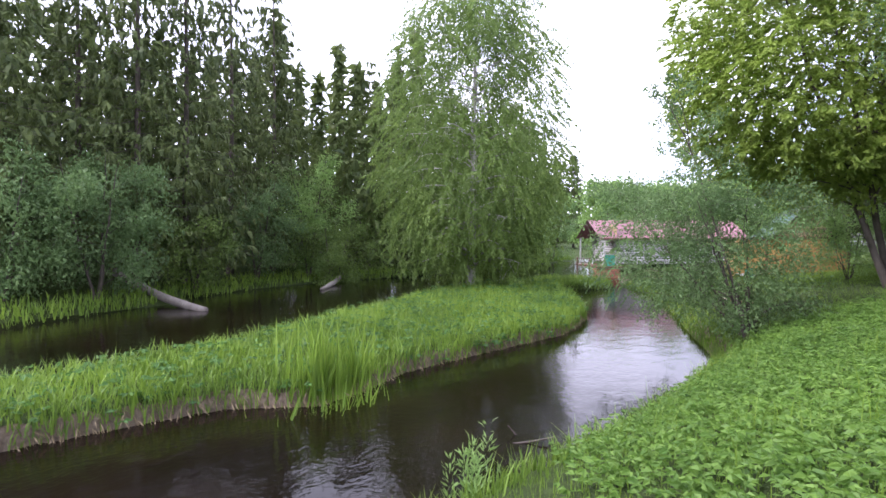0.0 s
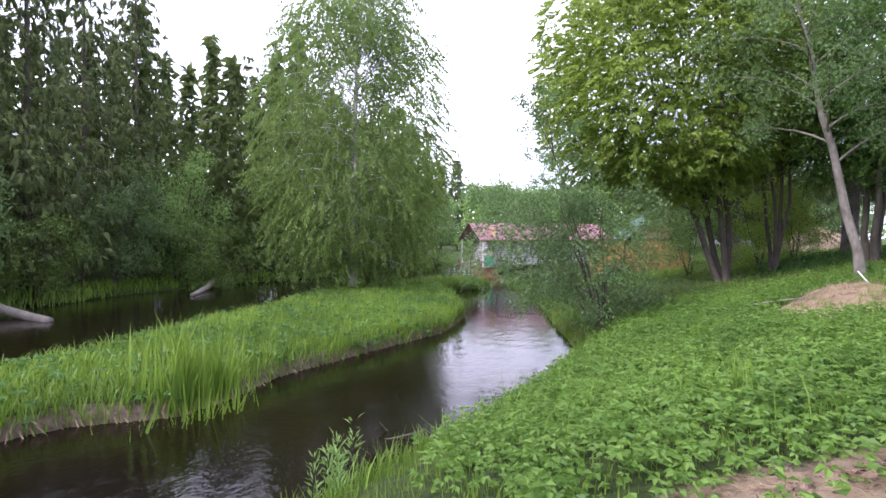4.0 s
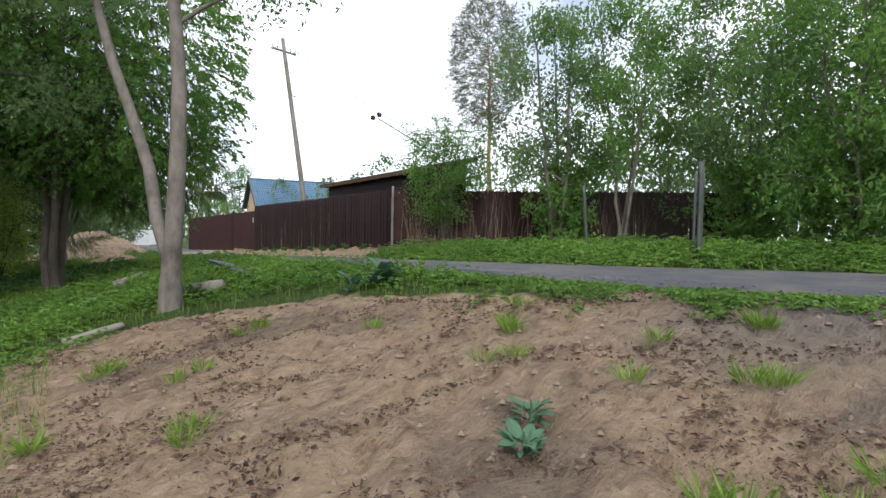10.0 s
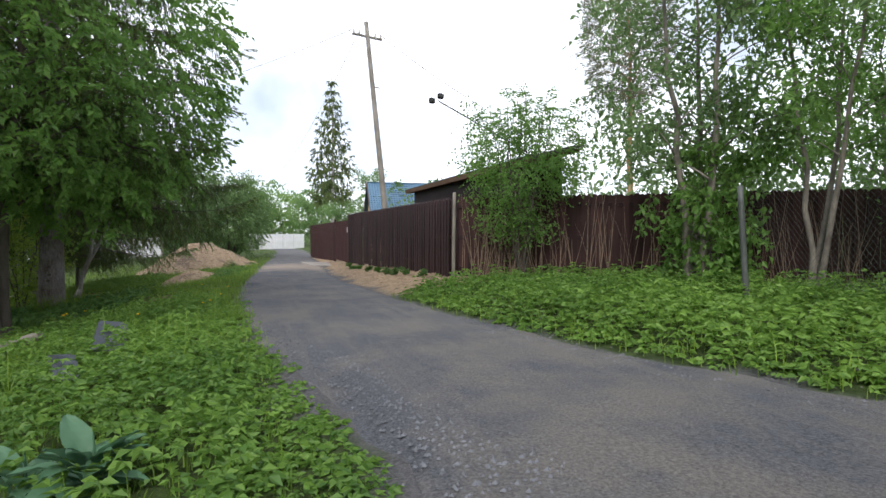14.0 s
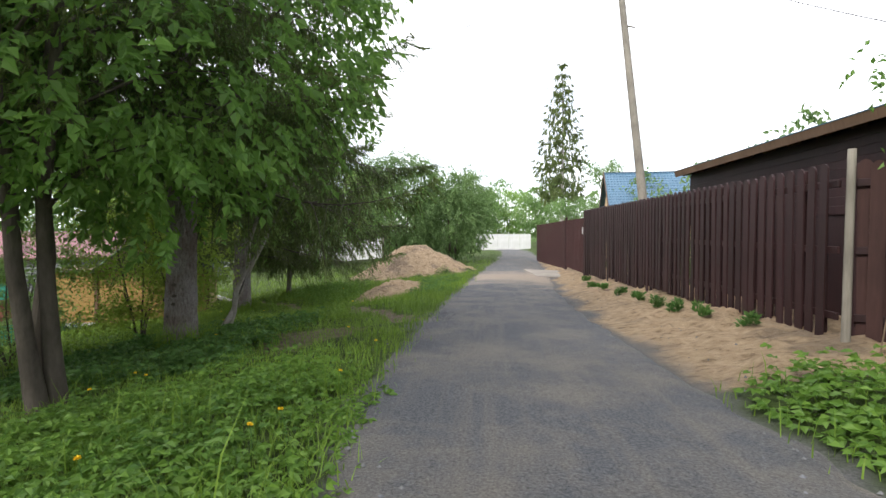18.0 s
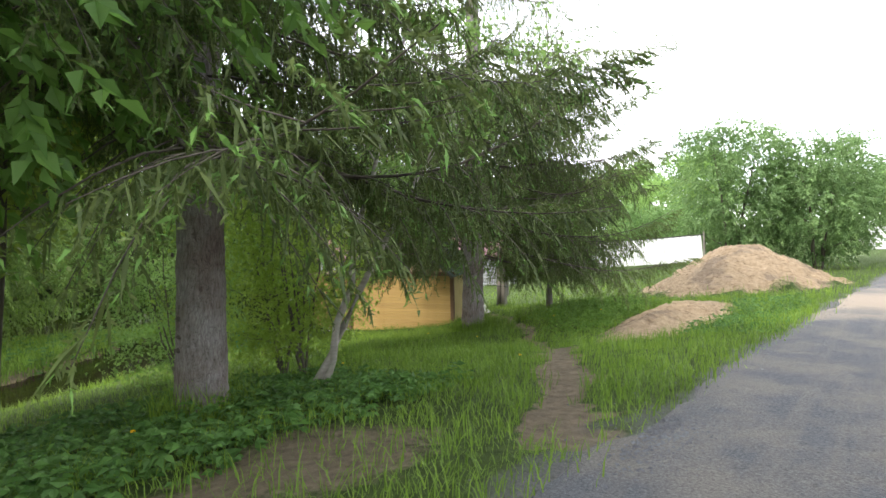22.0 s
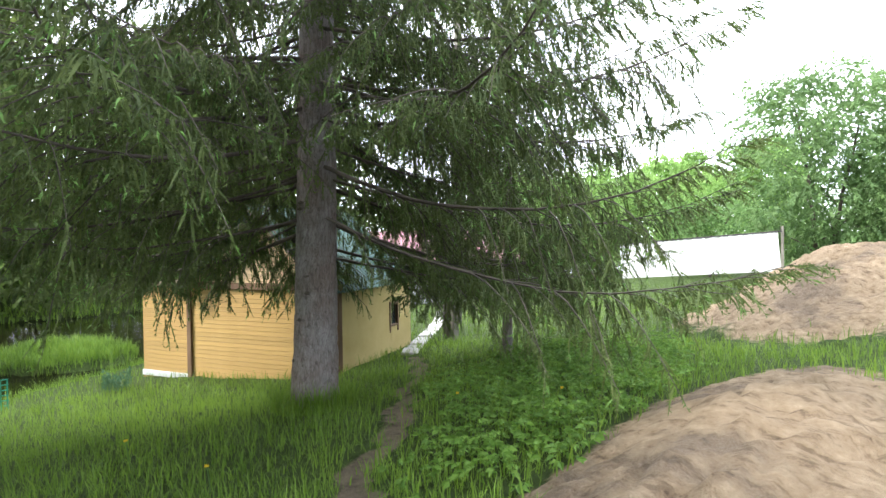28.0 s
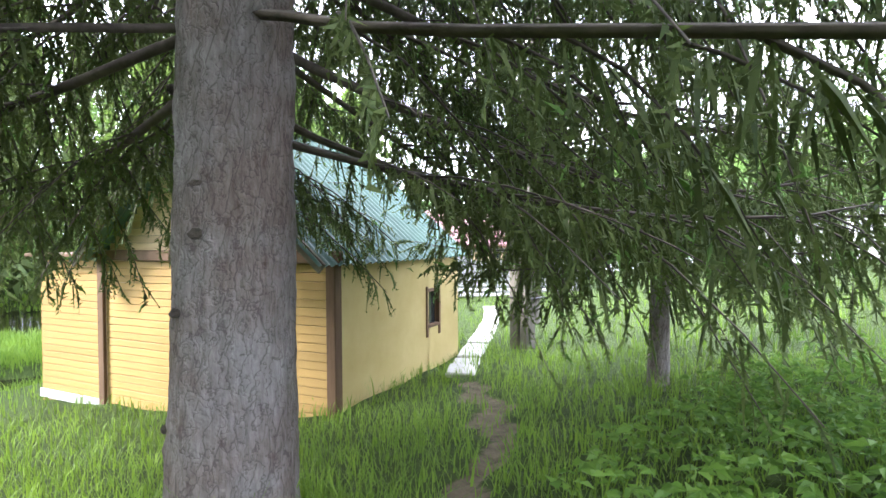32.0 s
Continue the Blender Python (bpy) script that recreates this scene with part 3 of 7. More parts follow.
def ground_z(x, y):
    x, y = np.asarray(x, float), np.asarray(y, float)
    sand, earth, gravel = cover(x, y)
    rough = 0.05 * waves(x, y, 1.7, 21) + 0.02 * waves(x, y, 0.6, 22)
    lumps = 0.05 * waves(x, y, 0.75, 23) - 0.09 * np.maximum(waves(x, y, 0.42, 24) - 0.12, 0) + 0.05 * np.maximum(waves(x, y, 1.5, 25), 0) - 0.17 * np.maximum(waves(x, y, 0.5, 26) - 0.2, 0) - 0.16 * np.maximum(waves(x, 1.7 * y, 0.26, 27) - 0.2, 0) + 0.08 * np.maximum(waves(x, y, 0.33, 28) - 0.1, 0)
    near_road = np.clip((dist_line(x, y, ROAD)[0] - road_half(y) - 0.1) / 0.8, 0, 1)
    return land(x, y) + piles(x, y) + (rough * (1 - sand) + lumps * sand) * near_road - 0.05 * earth - 0.03 * (1 - near_road)


def gz(x, y):
    return float(ground_z(np.array([x]), np.array([y]))[0])


def graded(lo, hi, step, far_lo, far_hi, growth=1.28):
    mid = np.arange(lo, hi + step, step)
    out, s = [], step
    v = hi
    while v < far_hi:
        s *= growth
        v += s
        out.append(v)
    back, s, v = [], step, lo
    while v > far_lo:
        s *= growth
        v -= s
        back.append(v)
    return np.concatenate([back[::-1], mid, out])


def add_cover(me, x, y):
    sand, earth, gravel = cover(x, y)
    col = me.color_attributes.new("cover", "FLOAT_COLOR", "POINT")
    col.data.foreach_set("color", np.stack([sand, earth, gravel, np.ones_like(sand)], -1).astype(np.float32).ravel())


def sheet(xs, ys):
    n, m = len(ys), len(xs)
    i, j = np.meshgrid(np.arange(n - 1), np.arange(m - 1), indexing="ij")
    return np.stack([i * m + j, i * m + j + 1, (i + 1) * m + j + 1, (i + 1) * m + j], -1).reshape(-1, 4)


gx = np.concatenate([graded(-24, -12.6, 0.2, -900, -12.6), np.arange(-12.5, -0.5, 0.085), graded(-0.4, 6.5, 0.2, -0.4, 900)])
gy = np.concatenate([graded(-19, -14.1, 0.2, -900, -14.1), np.arange(-14, 0, 0.095), graded(0.1, 34, 0.2, 0.1, 900)])
GX, GY = (a.ravel() for a in np.meshgrid(gx, gy))
ground_me = mesh_of("ground", np.stack([GX, GY, ground_z(GX, GY)], -1), sheet(gx, gy), M_GROUND, True)
add_cover(ground_me, GX, GY)
ground = tagged(new("ground", ground_me), "grassy river bank with bare sand and a trodden path", "ground", kind="structure")

# the road: a strip of worn asphalt along its centre line, a little above the ground
def smooth_line(line, n):
    s = np.concatenate([[0], np.cumsum(np.hypot(*np.diff(line, axis=0).T))])
    q = np.linspace(0, s[-1], n)
    out = np.stack([np.interp(q, s, line[:, k]) for k in (0, 1)], -1)
    for _ in range(12):
        out[1:-1] = (out[:-2] + 2 * out[1:-1] + out[2:]) / 4
    return out


mid = smooth_line(ROAD, 520)
tan = unit(np.gradient(mid, axis=0))
nrm = np.stack([tan[:, 1], -tan[:, 0]], -1)
across = np.linspace(-1, 1, 19)
width = road_half(mid[:, 1]) + 0.10 * waves(mid[:, 0], mid[:, 1], 4, 31)
edge = 0.06 * rng.normal(size=(len(mid), 2))
RV = mid[:, None] + nrm[:, None] * (across[None, :, None] * width[:, None, None])
RV[:, 0] += nrm * edge[:, :1]
RV[:, -1] += nrm * edge[:, 1:]
RX, RY = RV[..., 0].ravel(), RV[..., 1].ravel()
RZ = road_z(RY) + np.tile(0.035 * (1 - across ** 2) - 0.03 * (np.abs(across) > 0.99), len(mid)) + 0.012 * waves(RX, RY, 1.2, 33)
road_me = mesh_of("road", np.stack([RX, RY, RZ], -1), sheet(across, mid[:, 0]), M_ROAD, True)
rc = np.clip(1.0 - np.abs(RY - 24) / 7, 0, 1) * 0.75 + np.tile(0.35 * np.clip(across - 0.3, 0, 1), len(mid)) * (np.abs(RY - 14) < 14)
col = road_me.color_attributes.new("cover", "FLOAT_COLOR", "POINT")
col.data.foreach_set("color", np.stack([rc, rc, rc, np.ones_like(rc)], -1).astype(np.float32).ravel())
tagged(new("road", road_me), "narrow worn asphalt lane with dusty gravel edges", "road", kind="structure")

wx, wy = graded(-50, -10, 1.0, -300, 10), graded(-40, 60, 1.0, -900, 900)
WX, WY = (a.ravel() for a in np.meshgrid(wx, wy))
water_me = mesh_of("water", np.stack([WX, WY, np.full_like(WX, W)], -1), sheet(wx, wy), M_WATER, True)
tagged(new("water", water_me), "dark brown rippled river water", "water", kind="structure")

# ---- trees ----
def clear_of_walk(p, wide=0.95):
    """True for points that do not hang into the way of a walker."""
    d = dist_line(p[:, 0], p[:, 1], WALK)[0]
    return (d > wide) | (p[:, 2] > land(p[:, 0], p[:, 1]) + 2.9)


def curve(a, b, bend, n=6):
    """Points from a to b that bow by the vector bend."""
    s = np.linspace(0, 1, n)[:, None]
    return np.asarray(a) * (1 - s) + np.asarray(b) * s + np.asarray(bend) * (4 * s * (1 - s)) * 0.5


def add_limbs(runs, bark, root, split):
    """The stoutest limbs as parts of their own, the fine rest joined."""
    order = sorted(range(len(runs)), key=lambda i: -runs[i][1][0] * len(runs[i][0]))
    for i in order[:split]:
        v, f = tubes([runs[i]], 7)
        put("limb", mesh_of("limb", v, f, bark, True), root)
    rest = [runs[i] for i in order[split:]]
    if rest:
        v, f = tubes(rest, 3)
        tagged(put("branchwork", mesh_of("branchwork", v, f, bark, True), root), kind="stuff")


def broadleaf(x, y, height, radius, crown_base, crown_r, leaves, leaf, bark, leaf_mat, label, name="tree", seed=1, stems=1, lean=(0, 0),
              spread=0.5, limbs=16, droop=0.0, shape=1.0, ratio=0.55, sides=8, clump=0.55, category="tree", group="", off=(0, 0), z=None, twigs=7, split=0, tops=(), fork=0.0, dome=None):
    """A tapered trunk (or several stems) with limbs, twigs and a crown of separate leaves in clumps. off shifts the crown's middle;
    tops gives each stem's lean; with fork the later stems leave the first at that height; dome adds leafy twigs over a lobed crown."""
    r = np.random.default_rng(seed)
    base = gz(x, y) - 0.08 if z is None else z
    root = thing(name, x, y, base, label=label, category=category, group=group)
    trunks, limb_runs, twig_ends = [], [], []
    for s in range(stems):
        a = 6.28 * s / max(stems, 1) + r.uniform(0, 1)
        foot = np.array([math.cos(a), math.sin(a), 0]) * (0.9 * radius if stems > 1 and not fork else 0)
        top = np.array([lean[0] + off[0] * 0.4, lean[1] + off[1] * 0.4, height * r.uniform(0.86, 0.97)]) + np.array([math.cos(a), math.sin(a), 0]) * spread * (crown_r * 0.6 if stems > 1 else 0.1)
        if tops:
            top[:2] = tops[s]
        if fork and s:
            foot = np.array([0.0, 0.0, fork]) + np.array([trunks[0][0][1][0], trunks[0][0][1][1], 0])
        p = curve(foot, top, (r.normal(0, 0.03 * height), r.normal(0, 0.03 * height), 0), 12)
        p[1:-1, :2] += r.normal(0, 0.012 * height ** 0.5, (10, 2))
        q = np.linspace(0, 1, 12)
        rad = radius * (1 if stems == 1 or (fork and not s) else 0.72) * (1 - 0.93 * q) ** 0.85
        rad[0] *= 1.3 if not (fork and s) else 0.9
        trunks.append((p, rad))
        for k in range(limbs // stems):
            u = crown_base / height + (0.95 - crown_base / height) * (k + r.uniform(0, 1)) / (limbs / stems)
            o = np.array([np.interp(u, q, p[:, c]) for c in range(3)])
            h = (o[2] - crown_base) / max(height - crown_base, 0.1)
            reach = crown_r * max(0.2, math.sqrt(max(0, 1 - (2 * max(h, 0) ** shape - 0.75) ** 2 * 0.9))) * r.uniform(0.72, 1.0)
            a = k * 2.4 + r.uniform(-0.4, 0.4) + s * 1.3
            tip = o + np.array([math.cos(a) * reach + off[0] * (1 - h) * 0.6, math.sin(a) * reach + off[1] * (1 - h) * 0.6, reach * r.uniform(0.2, 0.6) * (1 - 1.2 * droop)])
            lp = curve(o, tip, (0, 0, reach * 0.25), 7)
            lr = np.interp(u, q, rad) * 0.42 * np.linspace(1, 0.12, 7)
            limb_runs.append((lp, lr))
            for j in range(twigs):
                v = 0.3 + 0.7 * (j + 0.5) / twigs
                b = np.array([np.interp(v, np.linspace(0, 1, 7), lp[:, c]) for c in range(3)])
                w = unit(r.normal(size=3) * [1, 1, 0.7])
                e = b + w * reach * r.uniform(0.15, 0.42) + np.array([0, 0, -0.35 * droop * reach])
                tp = curve(b, e, (0, 0, 0.1 * reach * (1 - 2 * droop)), 5)
                limb_runs.append((tp, np.maximum(lr[4] * 0.4, 0.004) * np.linspace(1, 0.3, 5)))
                twig_ends.append(tp)
    for i, run in enumerate(trunks):
        v, f = tubes([run], sides + 2)
        put("trunk" if i == 0 else "stem", mesh_of("trunk", v, f, bark, True), root)
    add_limbs(limb_runs, bark, root, split)
    tw = np.array(twig_ends)
    pick = r.integers(0, len(tw), leaves)
    s = r.uniform(0.2, 1.05, leaves) ** 0.8
    i = np.clip((s * 4).astype(int), 0, 3)
    w = (s * 4 - i)[:, None]
    puff = unit(r.normal(size=(leaves, 3))) * (r.uniform(0, 1, (leaves, 1)) ** 0.6) * clump * 0.36 * crown_r ** 0.6
    c = tw[pick, i] * (1 - w) + tw[pick, i + 1] * w + puff
    c[:, 2] -= np.abs(r.normal(0, 1, leaves)).clip(0, 2) * droop * 0.4
    c = c[(c[:, 2] > 0.25) & clear_of_walk(c + [x, y, base])]
    d = unit(r.normal(size=(len(c), 3)) + [0, 0, -0.5 - droop])
    size = leaf * r.uniform(0.65, 1.25, len(c))
    if dome:
        sp, sd = sprays(*dome[:3], dome[3], leaf, r, dome[4], dome[5], seed, dome[6])
        ok = (sp[:, 2] > 0.4) & clear_of_walk(sp + [x, y, base], 0.8)
        c, d = np.concatenate([c, sp[ok]]), np.concatenate([d, sd[ok]])
        size = leaf * r.uniform(0.65, 1.25, len(c))
    v, f = leaf_cards(c, d, size, size * ratio, r)
    tagged(put("crown", mesh_of("crown", v, f, leaf_mat), root), kind="stuff")
    return root


def needle_tree(x, y, height, radius, low, reach, label, name="spruce", seed=1, whorls=26, per=5, twigs=26, needles=16, needle=0.05, thick=0.007, hang=0.55,
                mat=None, tip_mat=None, bark=None, bare=0.0, taper=1.0, z=None, tips=0.2, up=0.22, keep=None, category="spruce tree", round_top=False, split=0, bias=1.0, sag=0.2, dense_to=99.0):
    """A conifer: a straight tapered trunk, whorled limbs that sag and lift at the end, and hanging twigs set with needles."""
    r = np.random.default_rng(seed)
    base = gz(x, y) - 0.1 if z is None else z
    root = thing(name, x, y, base, label=label, category=category)
    q = np.linspace(0, 1, 14)
    p = np.stack([0.02 * height * np.sin(q * 3) * 0.3, 0.02 * height * np.sin(q * 2.2) * 0.3, q * height], -1)
    rad = radius * (1 - 0.96 * q)
    rad[0] *= 1.45
    p[0, 2] = -0.15
    p[1, 2] = 0.55
    rad[1] = radius * 1.04
    v, f = tubes([(p, rad)], 18)
    ang = np.arctan2(v[:, 1], v[:, 0])
    v[:, :2] *= (1 + 0.05 * np.sin(ang * 5 + v[:, 2] * 0.7) + 0.02 * r.normal(size=len(v)))[:, None]
    put("trunk", mesh_of("trunk", v, f, bark or M_SPRUCE_BARK, True), root, "rough grey-brown trunk")
    runs, A, D, L = [], [], [], []
    for k in range(whorls):
        h = low + (height * 0.985 - low) * max(0, (k + r.uniform(-0.3, 0.3)) / whorls) ** bias
        h = max(h, low * 0.9)
        u = (h - low) / (height - low)
        long = reach * ((1 - u) ** taper if not round_top else math.sqrt(max(0.02, 1 - (2 * u - 0.9) ** 2))) * r.uniform(0.82, 1.08) + 0.15
        for j in range(per):
            a = 6.283 * j / per + k * 1.1 + r.uniform(-0.35, 0.35)
            ln = long * r.uniform(0.72, 1.1)
            if keep and not keep(a % 6.283, h):
                continue
            dirn = np.array([math.cos(a), math.sin(a), 0])
            s = np.linspace(0, 1, 9)
            zc = -sag * ln * (1 - 0.7 * u) * (s ** 1.4) + up * ln * s ** 4 + 0.16 * ln * s * (u > 0.3)
            lp = np.array([0, 0, h]) + dirn * (s * ln)[:, None] + np.stack([np.zeros(9), np.zeros(9), zc], -1)
            lp[1:, :2] += r.normal(0, 0.02 * ln, (8, 2))
            lr = max(radius * 0.095 * (1 - u) * r.uniform(0.7, 1.2) + 0.005, 0.007) * np.linspace(1, 0.14, 9)
            lp = lp[: max(3, 9 if (ok := clear_of_walk(lp + [x, y, base], 0.6)).all() else int(np.argmin(ok)))]
            lr = lr[: len(lp)]
            runs.append((lp, lr))
            m = len(lp) - 1
            n = max(4, int(twigs * ln / reach * m / 8 * (1 if h < dense_to else 0.3)))
            t = r.uniform(0.16 + bare, 1.0, n)
            i = np.clip((t * m).astype(int), 0, m - 1)
            w = (t * m - i)[:, None]
            b = lp[i] * (1 - w) + lp[i + 1] * w
            out = np.array([-dirn[1], dirn[0], 0]) * r.choice([-1, 1], n)[:, None]
            b = b + (out + dirn * 0.4) * (r.uniform(0, 1, n) ** 1.5 * 0.2 * ln * (1.15 - t))[:, None] * [1, 1, 0] + np.array([0, 0, -0.05]) * r.uniform(0, 1, (n, 1))
            down = hang * r.uniform(0.5, 1.7, n) * (1.0 if u < 0.5 else 0.6)
            dd = unit(out * r.uniform(0.15, 0.9, n)[:, None] + dirn * r.uniform(0.0, 0.7, n)[:, None] + np.array([0, 0, -1]) * down[:, None])
            A.append(b)
            D.append(dd)
            L.append(np.clip((0.14 + 0.11 * ln * (1.1 - t)) * r.uniform(0.5, 1.5, n), 0.12, 0.8))
    add_limbs(runs, M_TWIG, root, split)
    A, D, L = np.concatenate(A), np.concatenate(D), np.concatenate(L)
    good = clear_of_walk(A + D * L[:, None] + [x, y, base])
    A, D, L = A[good], D[good], L[good]
    n, k = len(A), needles
    s = (np.arange(k) + r.uniform(0, 1, (n, k))) / k
    pos = A[:, None] + D[:, None] * (s * L[:, None])[..., None]
    pos[..., 2] -= 0.3 * (s ** 2) * L[:, None] * (hang > 0.3)
    side = unit(r.normal(size=(n, k, 3)))
    d = unit(D[:, None] * 0.9 + side * 0.7 + np.array([0, 0, -0.35]))
    ln = needle * r.uniform(0.7, 1.3, (n, k, 1))
    wv = unit(np.cross(d, r.normal(size=(n, k, 3)))) * thick
    tri = np.stack([pos - wv, pos + wv, pos + d * ln], 2)
    young = r.uniform(size=n) < tips
    old = tri[~young].reshape(-1, 3)
    put("needles", mesh_of("needles", old, np.arange(len(old)).reshape(-1, 3), mat or M_SPRUCE), root, "dark green hanging needle twigs")
    tagged(root.children[-1], kind="stuff")
    if young.any():
        fresh = tri[young].reshape(-1, 3)
        put("young_growth", mesh_of("young_growth", fresh, np.arange(len(fresh)).reshape(-1, 3), tip_mat or M_SPRUCE_TIP), root, "fresh light green shoots")
        tagged(root.children[-1], kind="stuff")
    return root


def fuzzy(A, D, L, wide, fringe, r, thick=0.0085, prick=0.048):
    """Hanging needle twigs: a slim body each, with short needles that stand off it. Returns an (m, 3, 3) array of triangles."""
    n = len(A)
    e1 = unit(np.cross(D, r.normal(size=(n, 3))))
    e2 = np.cross(D, e1)
    mid = A + D * (L * r.uniform(0.25, 0.5, n))[:, None]
    end = A + D * L[:, None]
    end[:, 2] -= 0.12 * L
    ring = [mid + (e1 * math.cos(q) + e2 * math.sin(q)) * wide[:, None] for q in (0.0, 2.1, 4.2)]
    body = []
    for q in range(3):
        body += [np.stack([A, ring[q], ring[(q + 1) % 3]], 1), np.stack([end, ring[(q + 1) % 3], ring[q]], 1)]
    s = (np.arange(fringe) + r.uniform(0, 1, (n, fringe))) / fringe
    pos = A[:, None] * (1 - s[..., None]) + end[:, None] * s[..., None]
    d = unit(D[:, None] * 0.75 + unit(r.normal(size=(n, fringe, 3))))
    w = unit(np.cross(d, r.normal(size=(n, fringe, 3)))) * thick
    tip = pos + d * (wide[:, None] + prick * r.uniform(0.5, 1.2, (n, fringe)))[..., None]
    prickles = np.stack([pos - w, pos + w, tip], 2).reshape(-1, 3, 3)
    return np.concatenate(body + [prickles])


def old_spruce(x, y, height, radius, low, reach, label, seed, step=0.46, spacing=0.13, prick=0.048, thick=0.0115, rings=64, sides=44, fine=True, bark=None, per=6, dense_to=9.0, fringe=9, finger=0.24, tips=0.3, lowest=None, droop=0.7, wide=0.016, split=24, gap=0.062, scars=0, flare=1.2, sag=1.0, favour=(0, 0.0)):
    """An old spruce: limbs that sag and lift at the end, drooping side branches, and curtains of hanging needle twigs.
    lowest(azimuth in degrees) gives the height of the lowest limb on that side; favour is the azimuth of longer limbs and their gain."""
    r = np.random.default_rng(seed)
    base = gz(x, y) - 0.1
    root = thing("spruce_tree", x, y, base, label=label, category="spruce tree")
    q = np.concatenate([np.linspace(0, 5, rings) / height, np.linspace(5.6, height, 14) / height])
    p = np.stack([0.006 * height * np.sin(q * 3), 0.006 * height * np.sin(q * 2.2), q * height - 0.1], -1)
    rad = radius * (1 - 0.96 * q) * (1 + (flare - 1) * np.exp(-q * height / 0.45))
    v, f = tubes([(p, rad)], sides)
    ang = np.arctan2(v[:, 1], v[:, 0])
    turn = np.sin(ang * 7 + np.sin(v[:, 2] * 2.0) * 1.5) * np.sin(v[:, 2] * 9 + 2 * np.sin(ang * 3))
    scale = 1 + 0.035 * np.sin(ang * 5 + v[:, 2] * 0.5) * np.exp(-v[:, 2] / 1.2) + (0.024 * turn + 0.018 * r.normal(size=len(v)))
    v[:, :2] = v[:, :2] * scale[:, None]
    put("trunk", mesh_of("trunk", v, f, bark or M_SPRUCE_BARK, True), root, "rough scaly grey-brown trunk")
    if scars:
        bm = bmesh.new()
        bmesh.ops.create_icosphere(bm, subdivisions=2, radius=1.0)
        for w in bm.verts:
            w.co *= 1 + 0.15 * r.normal()
        scar = mesh_from(bm, "branch_scar", M_DARK_BARK)
        for k in range(scars):
            a, z = r.uniform(0, 6.28), 0.5 + 2.8 * (k + r.uniform()) / scars
            rr = radius * (1 - 0.96 * z / height) * 0.995
            put("branch_scar", scar, root, m=pose(rr * math.cos(a), rr * math.sin(a), z, 0, 0, math.degrees(a)) @ Matrix.Diagonal((0.018, r.uniform(0.03, 0.055), r.uniform(0.018, 0.03), 1)))
    runs, A, D, L, T = [], [], [], [], []
    trail = smooth_line(WALK, 300)
    h = low
    while h < height - 0.4:
        u = (h - low) / (height - low)
        full = h < dense_to
        count = per if full else 4
        for j in range(count):
            a = 6.283 * (j + 0.5 * r.uniform(-0.6, 0.6)) / count + h * 2.6
            hh = h + r.uniform(-0.2, 0.2)
            if lowest and hh < lowest((math.degrees(a) + 180) % 360 - 180):
                continue
            ln = reach * (1 - u) ** 0.75 * r.uniform(0.72, 1.08) * (1 if u > 0.1 else 0.92) * (1 + favour[1] * max(0.0, math.cos(a - radians(favour[0])))) + 0.1
            dirn = np.array([math.cos(a), math.sin(a), 0])
            s = np.linspace(0, 1, 12)
            d1, c1 = sag * r.uniform(0.22, 0.44) * (1 - 0.6 * u), r.uniform(0.18, 0.40)
            lp = dirn * (s * ln)[:, None] + np.stack([np.zeros(12), np.zeros(12), hh + ln * (-d1 * s + c1 * s ** 3.2)], -1)
            sway = np.array([-dirn[1], dirn[0], 0]) * r.normal(0, 0.10 * ln)
            lp += sway * np.sin(s * 3.0)[:, None] + np.cumsum(r.normal(0, 0.012, (12, 3)), 0)
            ok = clear_of_walk(lp + [x, y, base], 0.6) if fine and hh < 4.5 else np.ones(12, bool)
            m = 12 if ok.all() else max(3, int(np.argmin(ok)))
            lr = (0.009 + 0.0044 * ln) * r.uniform(0.8, 1.15) * np.linspace(1, 0.1, 12) ** 0.9
            lp, s = lp[:m], s[:m]
            runs.append((lp, lr[:m]))
            at = 0.14 + r.uniform(0, 0.05)
            side = 1
            keep_off = max(0.8, lowest((math.degrees(a) + 180) % 360 - 180) - 1.6) if lowest else 0.8
            while at < s[-1]:
                b = np.array([np.interp(at, s, lp[:, c]) for c in range(3)])
                side = -side
                l2 = min(0.33 * ln * (1.06 - at) ** 0.6 + 0.14, 1.45) * r.uniform(0.6, 1.1) * (0.55 + 0.45 * min(1, at * 3))
                w = unit(dirn * r.uniform(0.35, 0.9) + np.array([-dirn[1], dirn[0], 0]) * side * r.uniform(0.7, 1.0))
                t2 = np.linspace(0, 1, 5)
                hang = droop * r.uniform(0.25, 1.3) * (1 if at < 0.8 else 0.3)
                bp = b + w * (l2 * t2)[:, None] * (1 / math.sqrt(1 + hang * hang * 0.6)) + np.stack([np.zeros(5), np.zeros(5), -hang * l2 * t2 ** 1.6 + (0.25 * l2 * t2 ** 2 if at > 0.8 else 0)], -1)
                tail = bp[-1]
                if tail[2] < keep_off or (fine and tail[2] < 3.2 and np.min(np.hypot(trail[:, 0] - tail[0] - x, trail[:, 1] - tail[1] - y)) < 1.1):
                    at += 0.6 * spacing / ln
                    continue
                if fine:
                    runs.append((bp, np.maximum(0.009 * l2, 0.0035) * np.linspace(1, 0.3, 5)))
                n = max(3, int(l2 / gap * (1 if full else 0.38)))
                t = (np.arange(n) + r.uniform(0, 1, n)) / n
                pts = np.stack([np.interp(t, t2, bp[:, c]) for c in range(3)], -1)
                out = r.normal(0, 0.30, (n, 3)) * [1, 1, 0.4] + w * 0.25
                outer = max(0.0, at - 0.72) * 2.6
